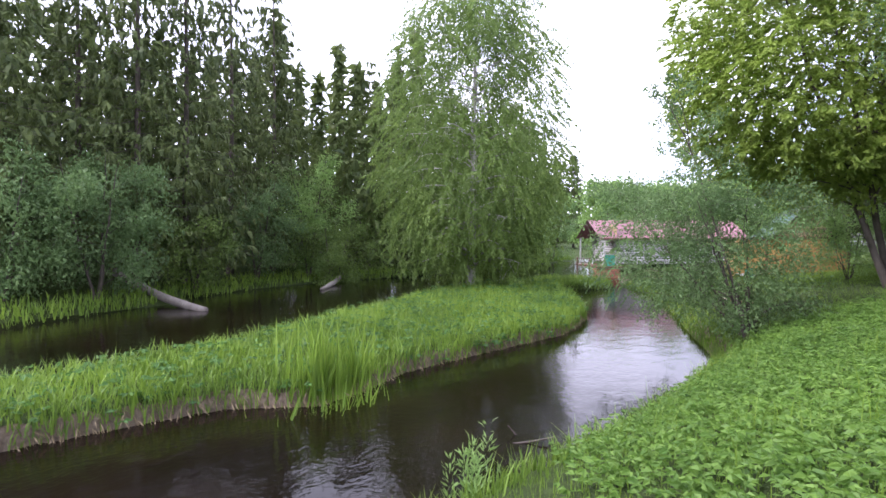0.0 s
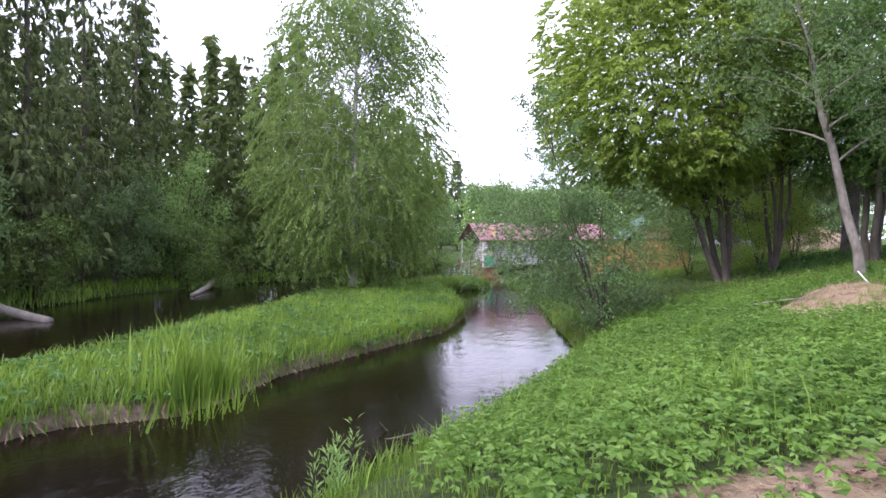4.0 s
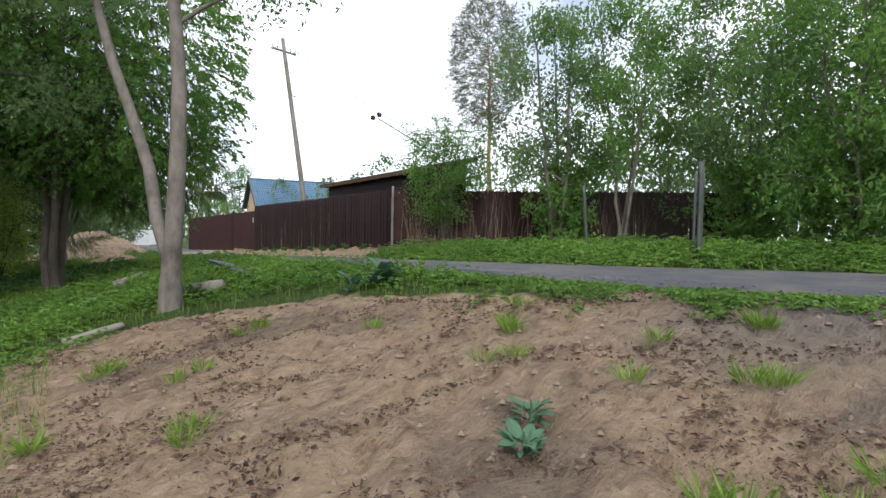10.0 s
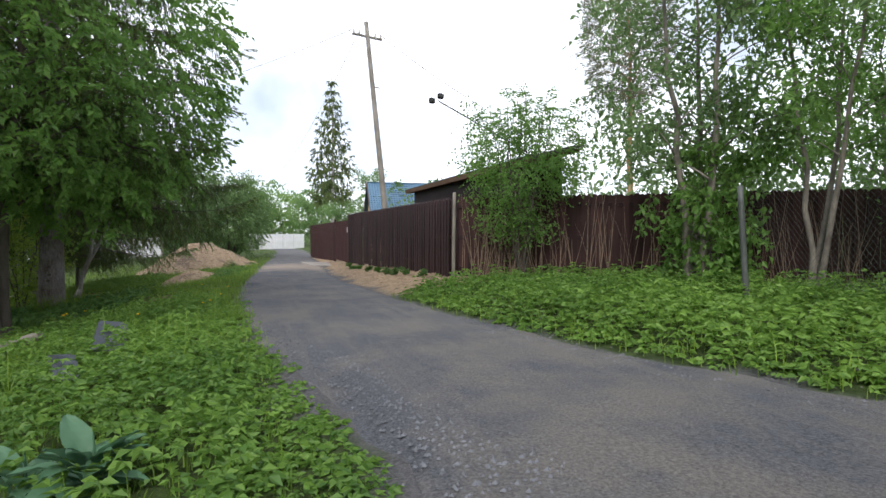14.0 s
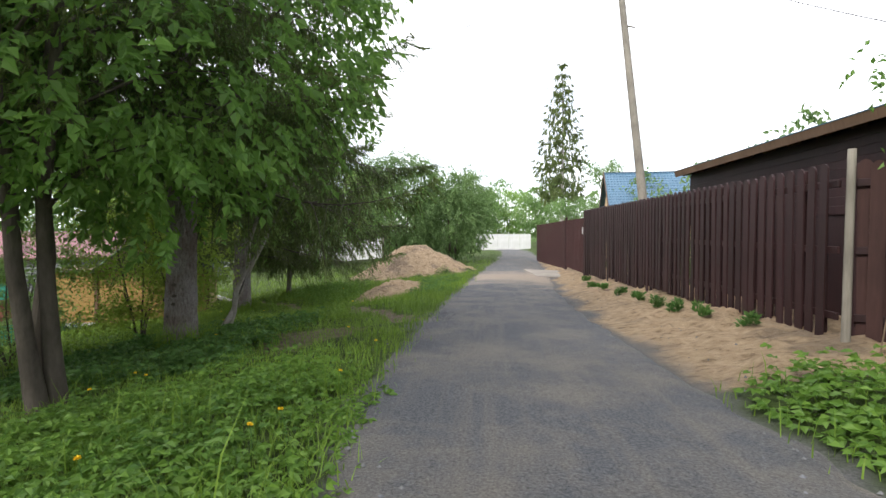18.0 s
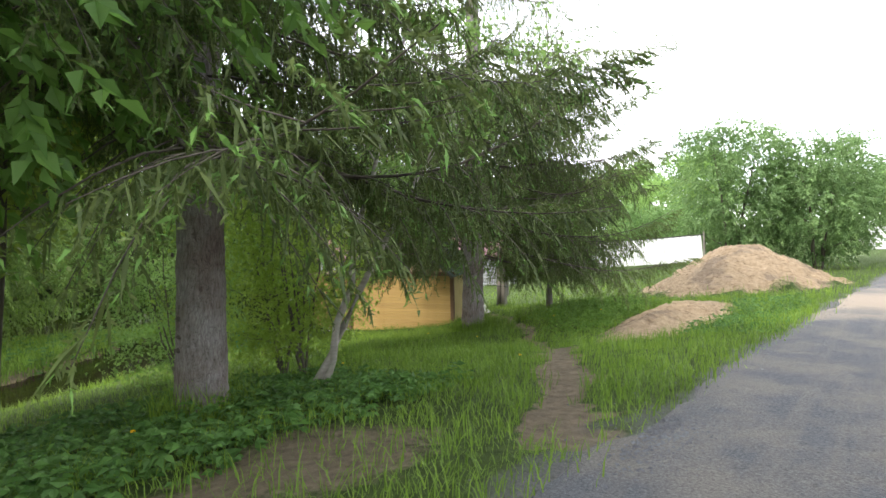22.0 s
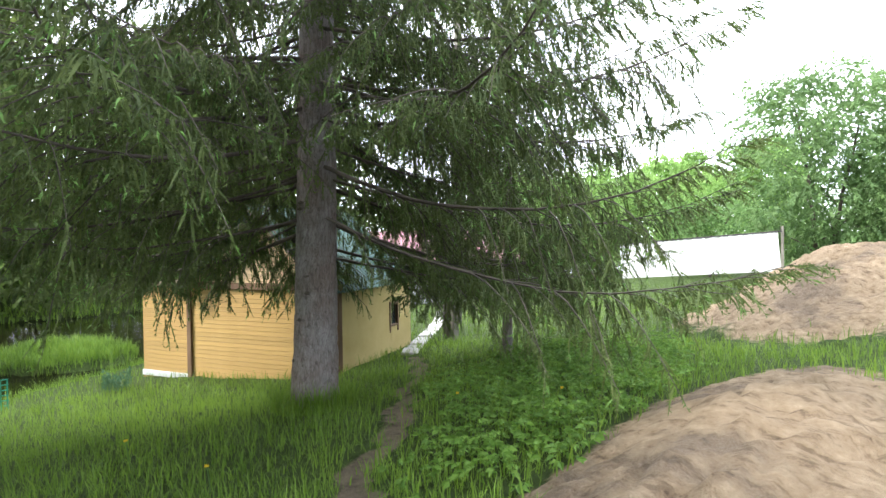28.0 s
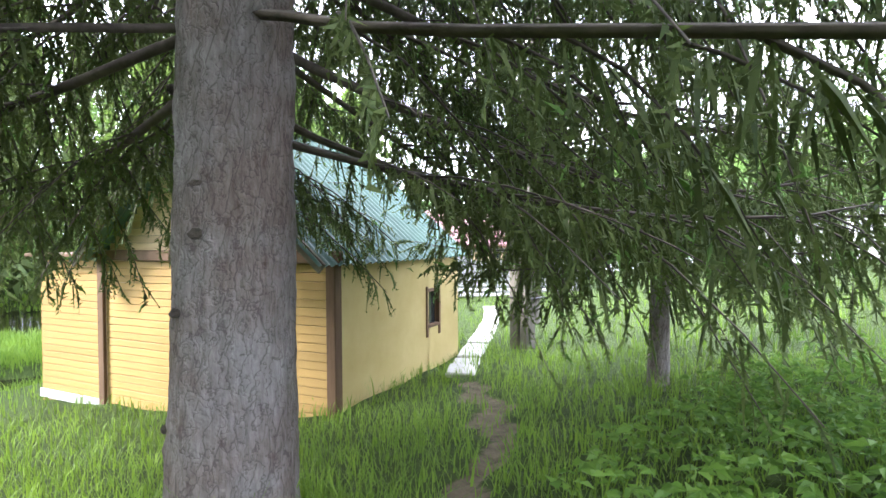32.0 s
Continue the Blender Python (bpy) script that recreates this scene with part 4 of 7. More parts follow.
                dd = unit(out + dirn * outer + np.array([0, 0, -1 + 1.1 * outer]))
                big = 0.0 if full else 1.0
                A.append(pts)
                D.append(dd)
                L.append(finger * (1 + 0.5 * big) * r.uniform(0.35, 1.35, n) * (1 - 0.55 * outer) * (0.6 if at < 0.3 else 1))
                T.append(r.uniform(size=n) < tips * (0.3 if at < 0.4 else 1.3))
                at += r.uniform(0.75, 1.25) * (spacing if full else 0.2) / ln
        h += step * (1 + 0.9 * u if full else 1.7)
    add_limbs(runs, M_TWIG, root, split)
    A, D, L, T = np.concatenate(A), np.concatenate(D), np.concatenate(L), np.concatenate(T)
    E = A + D * L[:, None]
    good = E[:, 2] > 0.45
    if fine:
        good &= clear_of_walk(E + [x, y, base])
    A, D, L, T = A[good], D[good], L[good], T[good]
    tri = fuzzy(A, D, L, wide * r.uniform(0.7, 1.4, len(A)) * (0.6 + L), fringe, r, thick, prick).reshape(-1, 3)
    tagged(put("needles", mesh_of("needles", tri, np.arange(len(tri)).reshape(-1, 3), M_SPRUCE), root, "dark green hanging needle twigs"), kind="stuff")
    if not fine:
        return root
    E = (A + D * (L * 0.85)[:, None])[T]
    m = len(E)
    dd = unit(D[T] + r.normal(0, 0.45, (m, 3)) + [0, 0, 0.15])
    tri = fuzzy(E, dd, r.uniform(0.06, 0.13, m), r.uniform(0.008, 0.014, m), 4, r, 0.006, 0.03).reshape(-1, 3)
    tagged(put("young_growth", mesh_of("young_growth", tri, np.arange(len(tri)).reshape(-1, 3), M_SPRUCE_TIP), root, "fresh light green shoots"), kind="stuff")
    return root


# near the walk
broadleaf(-5.03, -0.3, 11, 0.155, 4.8, 3.6, 13000, 0.105, M_GREY_BARK, M_ALDER_LEAF, "grey-barked twin-stemmed alder on the sandy bank", "alder_tree", 11, 2, limbs=22, droop=0.1, clump=0.8, split=12, tops=((-0.4, -0.5), (-2.3, 1.6)), fork=0.7)
broadleaf(-7.83, 2.43, 10.5, 0.13, 3.4, 3.4, 13000, 0.105, M_GREY_BARK, M_ALDER_LEAF, "slender leaning grey-barked alder", "alder_tree", 12, 1, limbs=20, droop=0.1, clump=0.8, split=10, tops=((-2.0, 0.3),))
broadleaf(-10.9, 7.8, 12.6, 0.17, 3.0, 4.4, 10000, 0.165, M_DARK_BARK, M_WILLOW_LEAF, "broad round willow with several dark stems", "willow_tree", 13, 4, (-1.2, -0.2), 0.7, 80, 0.1, 0.8, 0.55, clump=0.7, off=(-1.2, -0.4), twigs=9, dome=((-1.9, -0.2, 7.8), (5.0, 4.6, 5.0), 9000, 11, 0.2, 0.30, 0.95))
broadleaf(-6.55, 7.0, 11.5, 0.155, 2.6, 3.4, 11000, 0.15, M_DARK_BARK, M_CHERRY_LEAF, "dense elm with several dark stems and hanging leafy branches", "elm_tree", 14, 3, (0.3, -0.2), 0.5, 60, 0.2, 0.9, 0.6, clump=0.8, twigs=8, tops=((1.5, 0.2), (-0.5, 1.6), (1.0, -1.4)), dome=((1.5, -0.1, 5.9), (2.95, 3.4, 5.2), 1750, 9, 0.3, 0.42, 0.66))
broadleaf(-9.2, 8.6, 11, 0.10, 6.2, 2.2, 2600, 0.13, M_DARK_BARK, M_CHERRY_LEAF, "slender bird cherry with a cluster of dark stems", "bird_cherry_tree", 23, 4, (-0.2, 0), 0.7, 30, 0.2, 0.9, 0.5, clump=0.8, twigs=6)
old_spruce(-6.55, 10.2, 21, 0.285, 3.3, 5.2, "large old spruce with hanging boughs beside the lane", 15, dense_to=8.5, sag=1.25, per=7, tips=0.34, scars=26, droop=0.75, wide=0.0125, fringe=11, finger=0.27, gap=0.052, thick=0.0105, prick=0.045, lowest=lambda a: 3.1 if -25 < a < 110 else 4.2)
old_spruce(-9.9, 20.2, 22, 0.325, 2.2, 5.8, "large old spruce in front of the yellow shed", 16, dense_to=8.4, step=0.41, per=9, favour=(8, 0.18), wide=0.0115, fringe=11, finger=0.26, gap=0.058, thick=0.0095, prick=0.042, tips=0.16, split=36, droop=0.85, scars=18, lowest=lambda a: (3.9 if a < 0 else 3.4) if -70 < a < 10 else (2.7 if a > 100 or a <= -70 else (2.6 if a < 35 else 2.1)))
old_spruce(-9.6, 24.4, 12, 0.10, 1.8, 2.9, "slim spruce with low hanging boughs by the footpath", 17, dense_to=7.5, tips=0.15, split=16, per=6, droop=0.9, wide=0.012, finger=0.27, fringe=10)
broadleaf(-6.62, 11.9, 6.0, 0.085, 2.6, 1.5, 2600, 0.10, M_PALE_BARK, M_PALE_LEAF, "slim leaning rowan with two pale grey stems", "rowan_tree", 18, 2, limbs=14, droop=0.2, tops=((1.3, 0.9), (2.0, 2.1)), split=4)
broadleaf(-9.3, 13.2, 5.2, 0.035, 0.3, 1.9, 10000, 0.085, M_TWIG, M_LIME_LEAF, "light green leafy shrub on the bank", "shrub", 19, 5, (0, 0), 0.9, 24, 0.1, category="shrub", clump=0.9)
broadleaf(-8.0, 12.7, 4.0, 0.03, 0.3, 1.3, 5000, 0.085, M_TWIG, M_LIME_LEAF, "light green leafy shrub on the bank", "shrub", 24, 5, (0, 0), 0.9, 24, 0.1, category="shrub", clump=0.9)
broadleaf(-12.2, 12.6, 4.2, 0.03, 0.4, 1.7, 6000, 0.10, M_TWIG, M_PALE_LEAF, "light green leafy shrub on the bank", "shrub", 20, 5, (0, 0), 0.9, 24, 0.1, category="shrub", clump=0.9)
broadleaf(-14.2, 1.2, 8.2, 0.06, 2.4, 1.4, 2600, 0.11, M_TWIG, M_ALDER_LEAF, "thin alder sapling leaning over the water", "alder_sapling", 21, 2, (-2.2, 0.0), 0.4, 22, 0.1, clump=0.5)
broadleaf(-14.3, 1.9, 5.0, 0.05, 0.2, 3.1, 21000, 0.10, M_TWIG, M_ALDER_LEAF, "bushy alder clump at the water's edge", "alder_clump", 22, 6, (-1.2, 0), 1.0, 54, 0.25, category="shrub", clump=0.6, off=(-1.7, -0.5), twigs=10, dome=((-1.6, -0.5, 2.5), (2.7, 2.5, 2.0), 380, 9, 0.5, 0.45, 0.9))

# across the river and on the island
broadleaf(-30.2, 11.4, 21, 0.26, 1.4, 4.6, 24000, 0.2, M_BIRCH_BARK, M_BIRCH_LEAF, "tall birch with weeping twigs on the island", "birch_tree", 31, 1, (0.3, 0.2), 0.5, 80, 0.55, 1.2, 0.6, clump=0.75, twigs=9, z=W + 0.35, dome=((0.1, 0, 7.6), (5.6, 5.6, 11.5), 3000, 11, 0.9, 0.8, 0.62))


def bearing(px_deg, far):
    """A place seen from the start of the walk: degrees to the left of north, and metres."""
    return -11.9 - math.sin(radians(px_deg)) * far, -15.4 + math.cos(radians(px_deg)) * far


for i, (deg, far, h, rch) in enumerate(((77, 33, 24, 4.0), (71, 38, 25, 4.0), (66.5, 36, 26, 4.4), (62.5, 37, 26, 4.2), (58.5, 42, 25, 4.0), (54.5, 45, 24, 4.0), (47.6, 52, 15.5, 3.4), (44.5, 66, 24, 4.0), (42, 72, 25, 4.2), (82, 40, 25, 4), (88, 36, 24, 4.2), (95, 40, 25, 4.2))):
    bx, by = bearing(deg, far)
    old_spruce(bx, by, h, 0.24, 2.5, rch * 1.15, "tall dark spruce of the far river bank", 40 + i, 0.62, 0.42, 0.2, 0.06, 8, 8, False, M_DARK_BARK, per=5, dense_to=99, fringe=3, finger=0.62, wide=0.095, gap=0.26, split=0, droop=0.6)
for i, (deg, far, h, cr, n, mat) in enumerate(((69.5, 30.5, 7.5, 3.0, 9000, M_ALDER_LEAF), (76, 30, 6, 2.8, 6000, M_ALDER_LEAF), (56, 40, 7.5, 2.8, 6000, M_ALDER_LEAF), (51, 43, 10, 3.2, 8000, M_PALE_LEAF), (48.6, 42, 6, 3.0, 6000, M_BIRCH_LEAF), (61.5, 35, 4.5, 2.4, 4000, M_BIRCH_LEAF), (45, 50, 7, 3.2, 6000, M_BIRCH_LEAF), (46.5, 60, 17, 4, 9000, M_PALE_LEAF), (35, 60, 8, 4, 6000, M_BIRCH_LEAF), (30, 66, 9, 4.5, 6000, M_BIRCH_LEAF), (26, 75, 10, 4, 5000, M_FAR_LEAF))):
    bx, by = bearing(deg, far)
    broadleaf(bx, by, h, 0.10, 0.5, cr, n, 0.21 if far < 55 else 0.26, M_DARK_BARK, mat, "leafy bush overhanging the far bank", "bank_bush", 60 + i, 3, (0, 0), 0.8, 22, 0.25, clump=1.2, twigs=4, category="shrub")
for i, (deg, far, h) in enumerate(((27, 120, 22), (25.5, 110, 18), (23.8, 115, 20), (28.5, 130, 24))):
    bx, by = bearing(deg, far)
    needle_tree(bx, by, h, 0.2, 2, 3.6, "distant dark spruce beyond the river", "spruce_tree", 80 + i, 24, 5, 14, 8, 0.8, 0.14, 0.5, tips=0.05, bark=M_DARK_BARK)
for i, (deg, far, h, cr) in enumerate(((20.5, 88, 14, 6), (17, 95, 13, 6.5), (13, 92, 12, 6), (9, 95, 13, 6), (4, 100, 14, 6))):
    bx, by = bearing(deg, far)
    broadleaf(bx, by, h, 0.2, 1.5, cr, 7000, 0.6, M_GREY_BARK, M_PALE_LEAF, "distant light green tree behind the cabin", "birch_tree", 90 + i, 1, (0, 0), 0.5, 22, 0.2, clump=1.2, twigs=4)

# beside and behind the fence, and at the lane's end
broadleaf(4.5, 5.5, 5.0, 0.04, 1.0, 1.5, 6500, 0.09, M_TWIG, M_CHERRY_LEAF, "twiggy elder bush growing over the fence corner", "elder_bush", 101, 9, (0, 0), 0.9, 44, 0.1, category="shrub", clump=0.8, dome=((0.0, -0.1, 3.1), (1.25, 1.25, 1.6), 400, 9, 0.2, 0.35, 0.8))
for i, (bx, by, h, cr, n, st) in enumerate(((7.0, 2.6, 8.6, 2.4, 6500, 3), (8.6, 1.2, 9.5, 2.6, 7500, 3), (9.6, -2.2, 9, 2.8, 9000, 3), (7.6, -5.6, 7.5, 2.8, 11000, 4), (10.5, -6.5, 8.5, 3.2, 11000, 3), (9.2, -10.5, 8, 3, 9000, 4), (13.5, -3.5, 9.5, 3.2, 9000, 2), (13.5, 2.5, 9, 3, 7000, 2), (12.6, -8.6, 4.0, 2.6, 7000, 5), (12.2, -12.4, 4.5, 3.0, 7000, 5), (16, -5.5, 4.5, 3.2, 6000, 5), (15, -0.5, 4.5, 3.2, 6000, 5))):
    broadleaf(bx, by, h, 0.125 if i == 0 else 0.08, 2.4 if i < 3 else 0.8, cr, n, 0.15, M_GREY_BARK, M_CHERRY_LEAF if i % 2 else M_ALDER_LEAF, "thicket of rowan and climbing vine behind the verge", "rowan_tree", 110 + i, st, (0, 0), 0.7, 34, 0.15, clump=0.85)
broadleaf(23.3, 25.8, 20.5, 0.26, 10.5, 2.6, 3000, 0.34, M_PINE_BARK, M_PINE, "tall pine with a bare orange trunk", "pine_tree", 121, 1, (0, 0), 0.3, 34, 0.0, 1.0, 0.14, clump=0.7, twigs=5, category="pine tree", dome=((0, 0, 15.6), (3.0, 3.0, 5.6), 1900, 12, -0.3, 0.5, 1.0))
old_spruce(7.6, 60, 21, 0.25, 6.5, 3.3, "slim spruce with a bare lower trunk", 122, 0.5, 0.36, 0.2, 0.05, 8, 8, False, M_BIRCH_BARK, per=5, dense_to=99, fringe=5, finger=0.6, wide=0.085, gap=0.3, split=0, droop=0.5)
for i, (bx, by, h, cr, n, mat, lf) in enumerate(((-7.0, 41, 9.0, 2.9, 9000, M_ALDER_LEAF, 0.19), (-3.2, 42.5, 7.6, 2.9, 8000, M_ALDER_LEAF, 0.19), (-4.0, 52, 7.0, 3.6, 8000, M_ALDER_LEAF, 0.22), (-15.5, 55, 5.5, 3.4, 6000, M_FAR_LEAF, 0.26), (-1.5, 95, 10, 5, 5000, M_FAR_LEAF, 0.4), (3, 100, 10.5, 5, 5000, M_PALE_LEAF, 0.4), (9, 92, 9, 4, 4000, M_FAR_LEAF, 0.4), (8, 55, 6, 2.5, 4000, M_FAR_LEAF, 0.22), (15, 72, 13, 3, 3500, M_FAR_LEAF, 0.3), (-9, 96, 10, 5, 5000, M_FAR_LEAF, 0.4), (-20, 62, 9, 4.5, 6000, M_PALE_LEAF, 0.3), (-27, 56, 10, 5, 6000, M_PALE_LEAF, 0.3), (-36, 60, 11, 5, 6000, M_FAR_LEAF, 0.3))):
    broadleaf(bx, by, h, 0.14, 0.6, cr, n, lf, M_DARK_BARK, mat, "broad leafy tree near the end of the lane", "leafy_tree", 130 + i, 2, (0, 0), 0.8, 24, 0.15, clump=1.2, twigs=4, dome=((0, 0, 0.52 * h), (cr * 1.05, cr * 1.05, 0.46 * h), 900, 10, 0.4, 0.6, 0.95) if i < 2 else None)

for i, (bx, by, h) in enumerate(((7.2, 2.5, 3.3), (9.2, -2.4, 3.0), (7.5, -5.4, 3.2), (10.2, -6.2, 3.0), (8.9, -10.2, 3.0))):
    broadleaf(bx, by, h, 0.03, 0.15, 1.15 if i == 0 else 1.3, 3200, 0.16, M_TWIG, M_CHERRY_LEAF, "climbing vine cloaking the trunks of the rowans", "climbing_vine", 160 + i, 5, (0, 0), 0.5, 30, 0.4, clump=0.6, twigs=5, category="vine")

# ---- fence along the lane ----
def board_bm(w, t, h):
    """An upright board with a rounded head; its top is at 0."""
    bm = bmesh.new()
    prof = [(-w / 2, -h), (w / 2, -h), (w / 2, -w * 0.42), (w * 0.30, -w * 0.12), (0, 0), (-w * 0.30, -w * 0.12), (-w / 2, -w * 0.42)]
    front = [bm.verts.new((x, -t / 2, z)) for x, z in prof]
    back = [bm.verts.new((x, t / 2, z)) for x, z in prof]
    bm.faces.new(front)
    bm.faces.new(back[::-1])
    for i in range(len(prof)):
        j = (i + 1) % len(prof)
        bm.faces.new((front[j], front[i], back[i], back[j]))
    return bm


def picket_fence(x0, y0, x1, y1, top0, top1, label, seed, mat):
    r = np.random.default_rng(seed)
    length = math.hypot(x1 - x0, y1 - y0)
    yaw = math.degrees(math.atan2(y1 - y0, x1 - x0))
    root = thing("board_fence", x0, y0, 0, yaw, label, "fence")
    boards = {h: mesh_from(board_bm(0.152, 0.021, h), "board", mat) for h in (2.26, 2.42, 2.58, 2.7)}
    n = int(length / 0.25)
    for i in range(n * 2):
        s = 0.08 + i * 0.125
        top = top0 + (top1 - top0) * s / length + r.normal(0, 0.012)
        c, d = math.cos(radians(yaw)), math.sin(radians(yaw))
        low = float(land(np.array([x0 + s * c]), np.array([y0 + s * d]))[0]) + 0.03
        h = min(boards, key=lambda k: abs(k - (top - low)))
        put("board", boards[h], root, m=pose(s, 0.034 * (-1 if i % 2 else 1), top, r.normal(0, 0.3), r.normal(0, 0.35), 0))
    for zr in (0.35, 1.15, 1.95):
        bm = box_bm(length, 0.04, 0.09, length / 2, 0, top0 - 2.25 + zr, 0.006)
        bmesh.ops.rotate(bm, verts=bm.verts, cent=(0, 0, top0 - 2.25 + zr), matrix=Matrix.Rotation(-math.atan2(top1 - top0, length), 3, "Y"))
        part("rail", bm, M_FENCE, root)
    post = mesh_from(box_bm(0.09, 0.09, 2.75, 0, 0, -2.75, 0.008), "post", M_FENCE)
    for s in np.arange(0.0, length + 0.1, 2.6):
        put("post", post, root, m=pose(s, 0.1, top0 + (top1 - top0) * s / length - 0.02))
    return root


picket_fence(3.375, 23.7, 3.375, 7.25, 2.75, 2.64, "maroon board fence with round-headed pickets along the lane", 201, M_FENCE)
picket_fence(3.5, 7.15, 15.4, -0.5, 2.64, 2.72, "maroon board fence running back from the lane behind shrubs", 202, M_FENCE_BACK)


def ribbed_bm(w, h, pitch=0.2, depth=0.022, thick=0.003):
    """A trapezoid-ribbed metal sheet standing on 0, its length along x."""
    bm = bmesh.new()
    xs, ys = [], []
    n = int(w / pitch)
    for i in range(n):
        for dx, dy in ((0, 0), (0.35, 0), (0.45, 1), (0.9, 1)):
            xs.append((i + dx) * w / n)
            ys.append(dy * depth)
    xs.append(w)
    ys.append(0)
    rows = [[bm.verts.new((x, y + o, z)) for x, y in zip(xs, ys)] for o, z in ((0, 0), (0, h), (thick, h), (thick, 0))]
    for a, b in zip(rows, rows[1:] + rows[:1]):
        for i in range(len(xs) - 1):
            bm.faces.new((a[i], a[i + 1], b[i + 1], b[i]))
    return bm


sheet_fence = thing("sheet_fence", 3.4, 44.0, 0, -90, "low maroon ribbed sheet fence beyond the gate", "fence")
for i in range(8):
    y = 44.0 - i * 1.87
    low = float(land(np.array([3.4]), np.array([y - 0.9]))[0])
    part("panel", ribbed_bm(1.86, 2.40 + 0.004 * i - low, 0.2), M_FENCE_SHEET, sheet_fence, m=pose(i * 1.87, 0, low + 0.02))
    part("post", box_bm(0.07, 0.07, 2.6 - low, i * 1.87, 0.08, low - 0.25, 0.005), M_FENCE, sheet_fence)
gate = thing("gate", 3.4, 28.9, 0, -90, "closed maroon sheet gate with a pale concrete apron", "gate")
for i in range(2):
    leaf = part("gate_leaf", ribbed_bm(2.5, 2.36, 0.2), M_FENCE_SHEET, gate, m=pose(0.12 + i * 2.54, 0, 0.08))
    part("frame", box_bm(2.5, 0.04, 0.05, 1.25, 0.05, 2.28, 0.004), M_FENCE, leaf)
    part("frame", box_bm(2.5, 0.04, 0.05, 1.25, 0.05, 0.02, 0.004), M_FENCE, leaf)
for s in (0.0, 5.2):
    part("gate_post", box_bm(0.12, 0.12, 2.95, s, 0.02, -0.35, 0.01), M_FENCE, gate)
part("letter_plate", box_bm(0.16, 0.02, 0.30, 4.86, -0.03, 1.75, 0.004), M_WHITE, gate, "small white plate")
apron = mesh_from(box_bm(2.0, 4.6, 0.12, 0, 0, 0, 0.03), "gate_apron", M_SANDY_SLAB)
put("gate_apron", apron, m=pose(2.35, 26.4, gz(2.35, 26.4) - 0.06, 0, 2, 3))
tagged(bpy.data.objects["gate_apron"], "pale concrete slab in front of the gate", "slab", kind="structure")


# ---- poles, wires, lamp ----
def round_post(name, p0, p1, r0, r1, mat, parent, sides=12, label=""):
    n = 8
    p = np.linspace(p0, p1, n)
    v, f = tubes([(p, np.linspace(r0, r1, n))], sides)
    cap = [list(range((n - 1) * sides, n * sides))]
    me = mesh_of(name, v, [f, np.array(cap)], mat, True)
    return put(name, me, parent, label)


pole = thing("utility_pole", 3.87, 15.97, 0.0, label="tall leaning grey wooden power pole behind the fence", category="pole")
round_post("shaft", (0, 0, 0), (-0.40, 3.1, 11.5), 0.14, 0.095, M_POST_GREY, pole)
part("crossarm", box_bm(1.5, 0.09, 0.09, -0.38, 2.93, 10.75, 0.01, rz=0.25), M_POST_GREY, pole)
for s in (-0.68, -0.4, 0.4, 0.68):
    ins = round_post("insulator", (-0.38 + s * 0.97, 2.93 + s * 0.25, 10.84), (-0.38 + s * 0.97, 2.93 + s * 0.25, 11.02), 0.045, 0.03, M_CONCRETE, pole, 8, "pale ceramic insulator")
part("bracket", box_bm(0.36, 0.04, 0.04, -0.10, 2.25, 8.3, 0.004, rz=0.4), M_POST_GREY, pole)


def wire(name, a, b, sag, parent=None, r=0.009):
    v, f = tubes([(curve(a, b, (0, 0, -sag), 18), np.full(18, r))], 4)
    ob = put(name, mesh_of(name, v, f, M_BLACK, True), parent)
    return tagged(ob, "thin black overhead wire between the poles", "wire")


wire("overhead_wire", (2.8, 18.7, 11.0), (-12.6, 26.3, 6.6), 0.9)
wire("overhead_wire", (4.1, 19.0, 11.0), (7.5, 9.0, 4.4), 0.5)
wire("overhead_wire", (3.1, 18.8, 11.0), (2.0, 62, 9.5), 1.4)
pole2 = thing("footpath_pole", -12.6, 26.1, gz(-12.6, 26.1) - 0.2, label="old wooden pole strapped to a split stub post", category="pole")
round_post("shaft", (0.06, 0.05, 0.6), (0.1, 0.2, 8.6), 0.135, 0.10, M_POST_GREY, pole2)
part("stub", box_bm(0.20, 0.22, 2.0, -0.13, -0.08, 0, 0.03), M_POST_GREY, pole2, "weathered split stub")
part("stub", box_bm(0.17, 0.22, 2.15, 0.09, -0.1, 0, 0.03), M_POST_GREY, pole2, "weathered split stub")
for zz in (1.0, 1.8):
    part("strap", box_bm(0.46, 0.42, 0.03, -0.01, 0.0, zz, 0.01), M_BLACK, pole2, "dark wire strap")

lamp = thing("floodlight", 4.95, 6.1, 3.75, label="twin black floodlight on a long thin slanted arm", category="lamp")
round_post("arm", (0, 0, 0), (-1.78, 1.75, 1.55), 0.022, 0.018, M_METAL, lamp, 8)
for dx, dz in ((-1.95, 1.58), (-1.70, 1.72)):
    head = part("lamp_head", box_bm(0.17, 0.14, 0.15, dx, 1.8, dz - 0.1, 0.03, rz=0.6), M_BLACK, lamp, "black lamp head")


# ---- houses beyond the fence ----
def slab_roof(w, d, t, mat, parent, m, name="roof"):
    return part(name, box_bm(w, d, t, 0, 0, 0, 0.01), mat, parent, m=m)


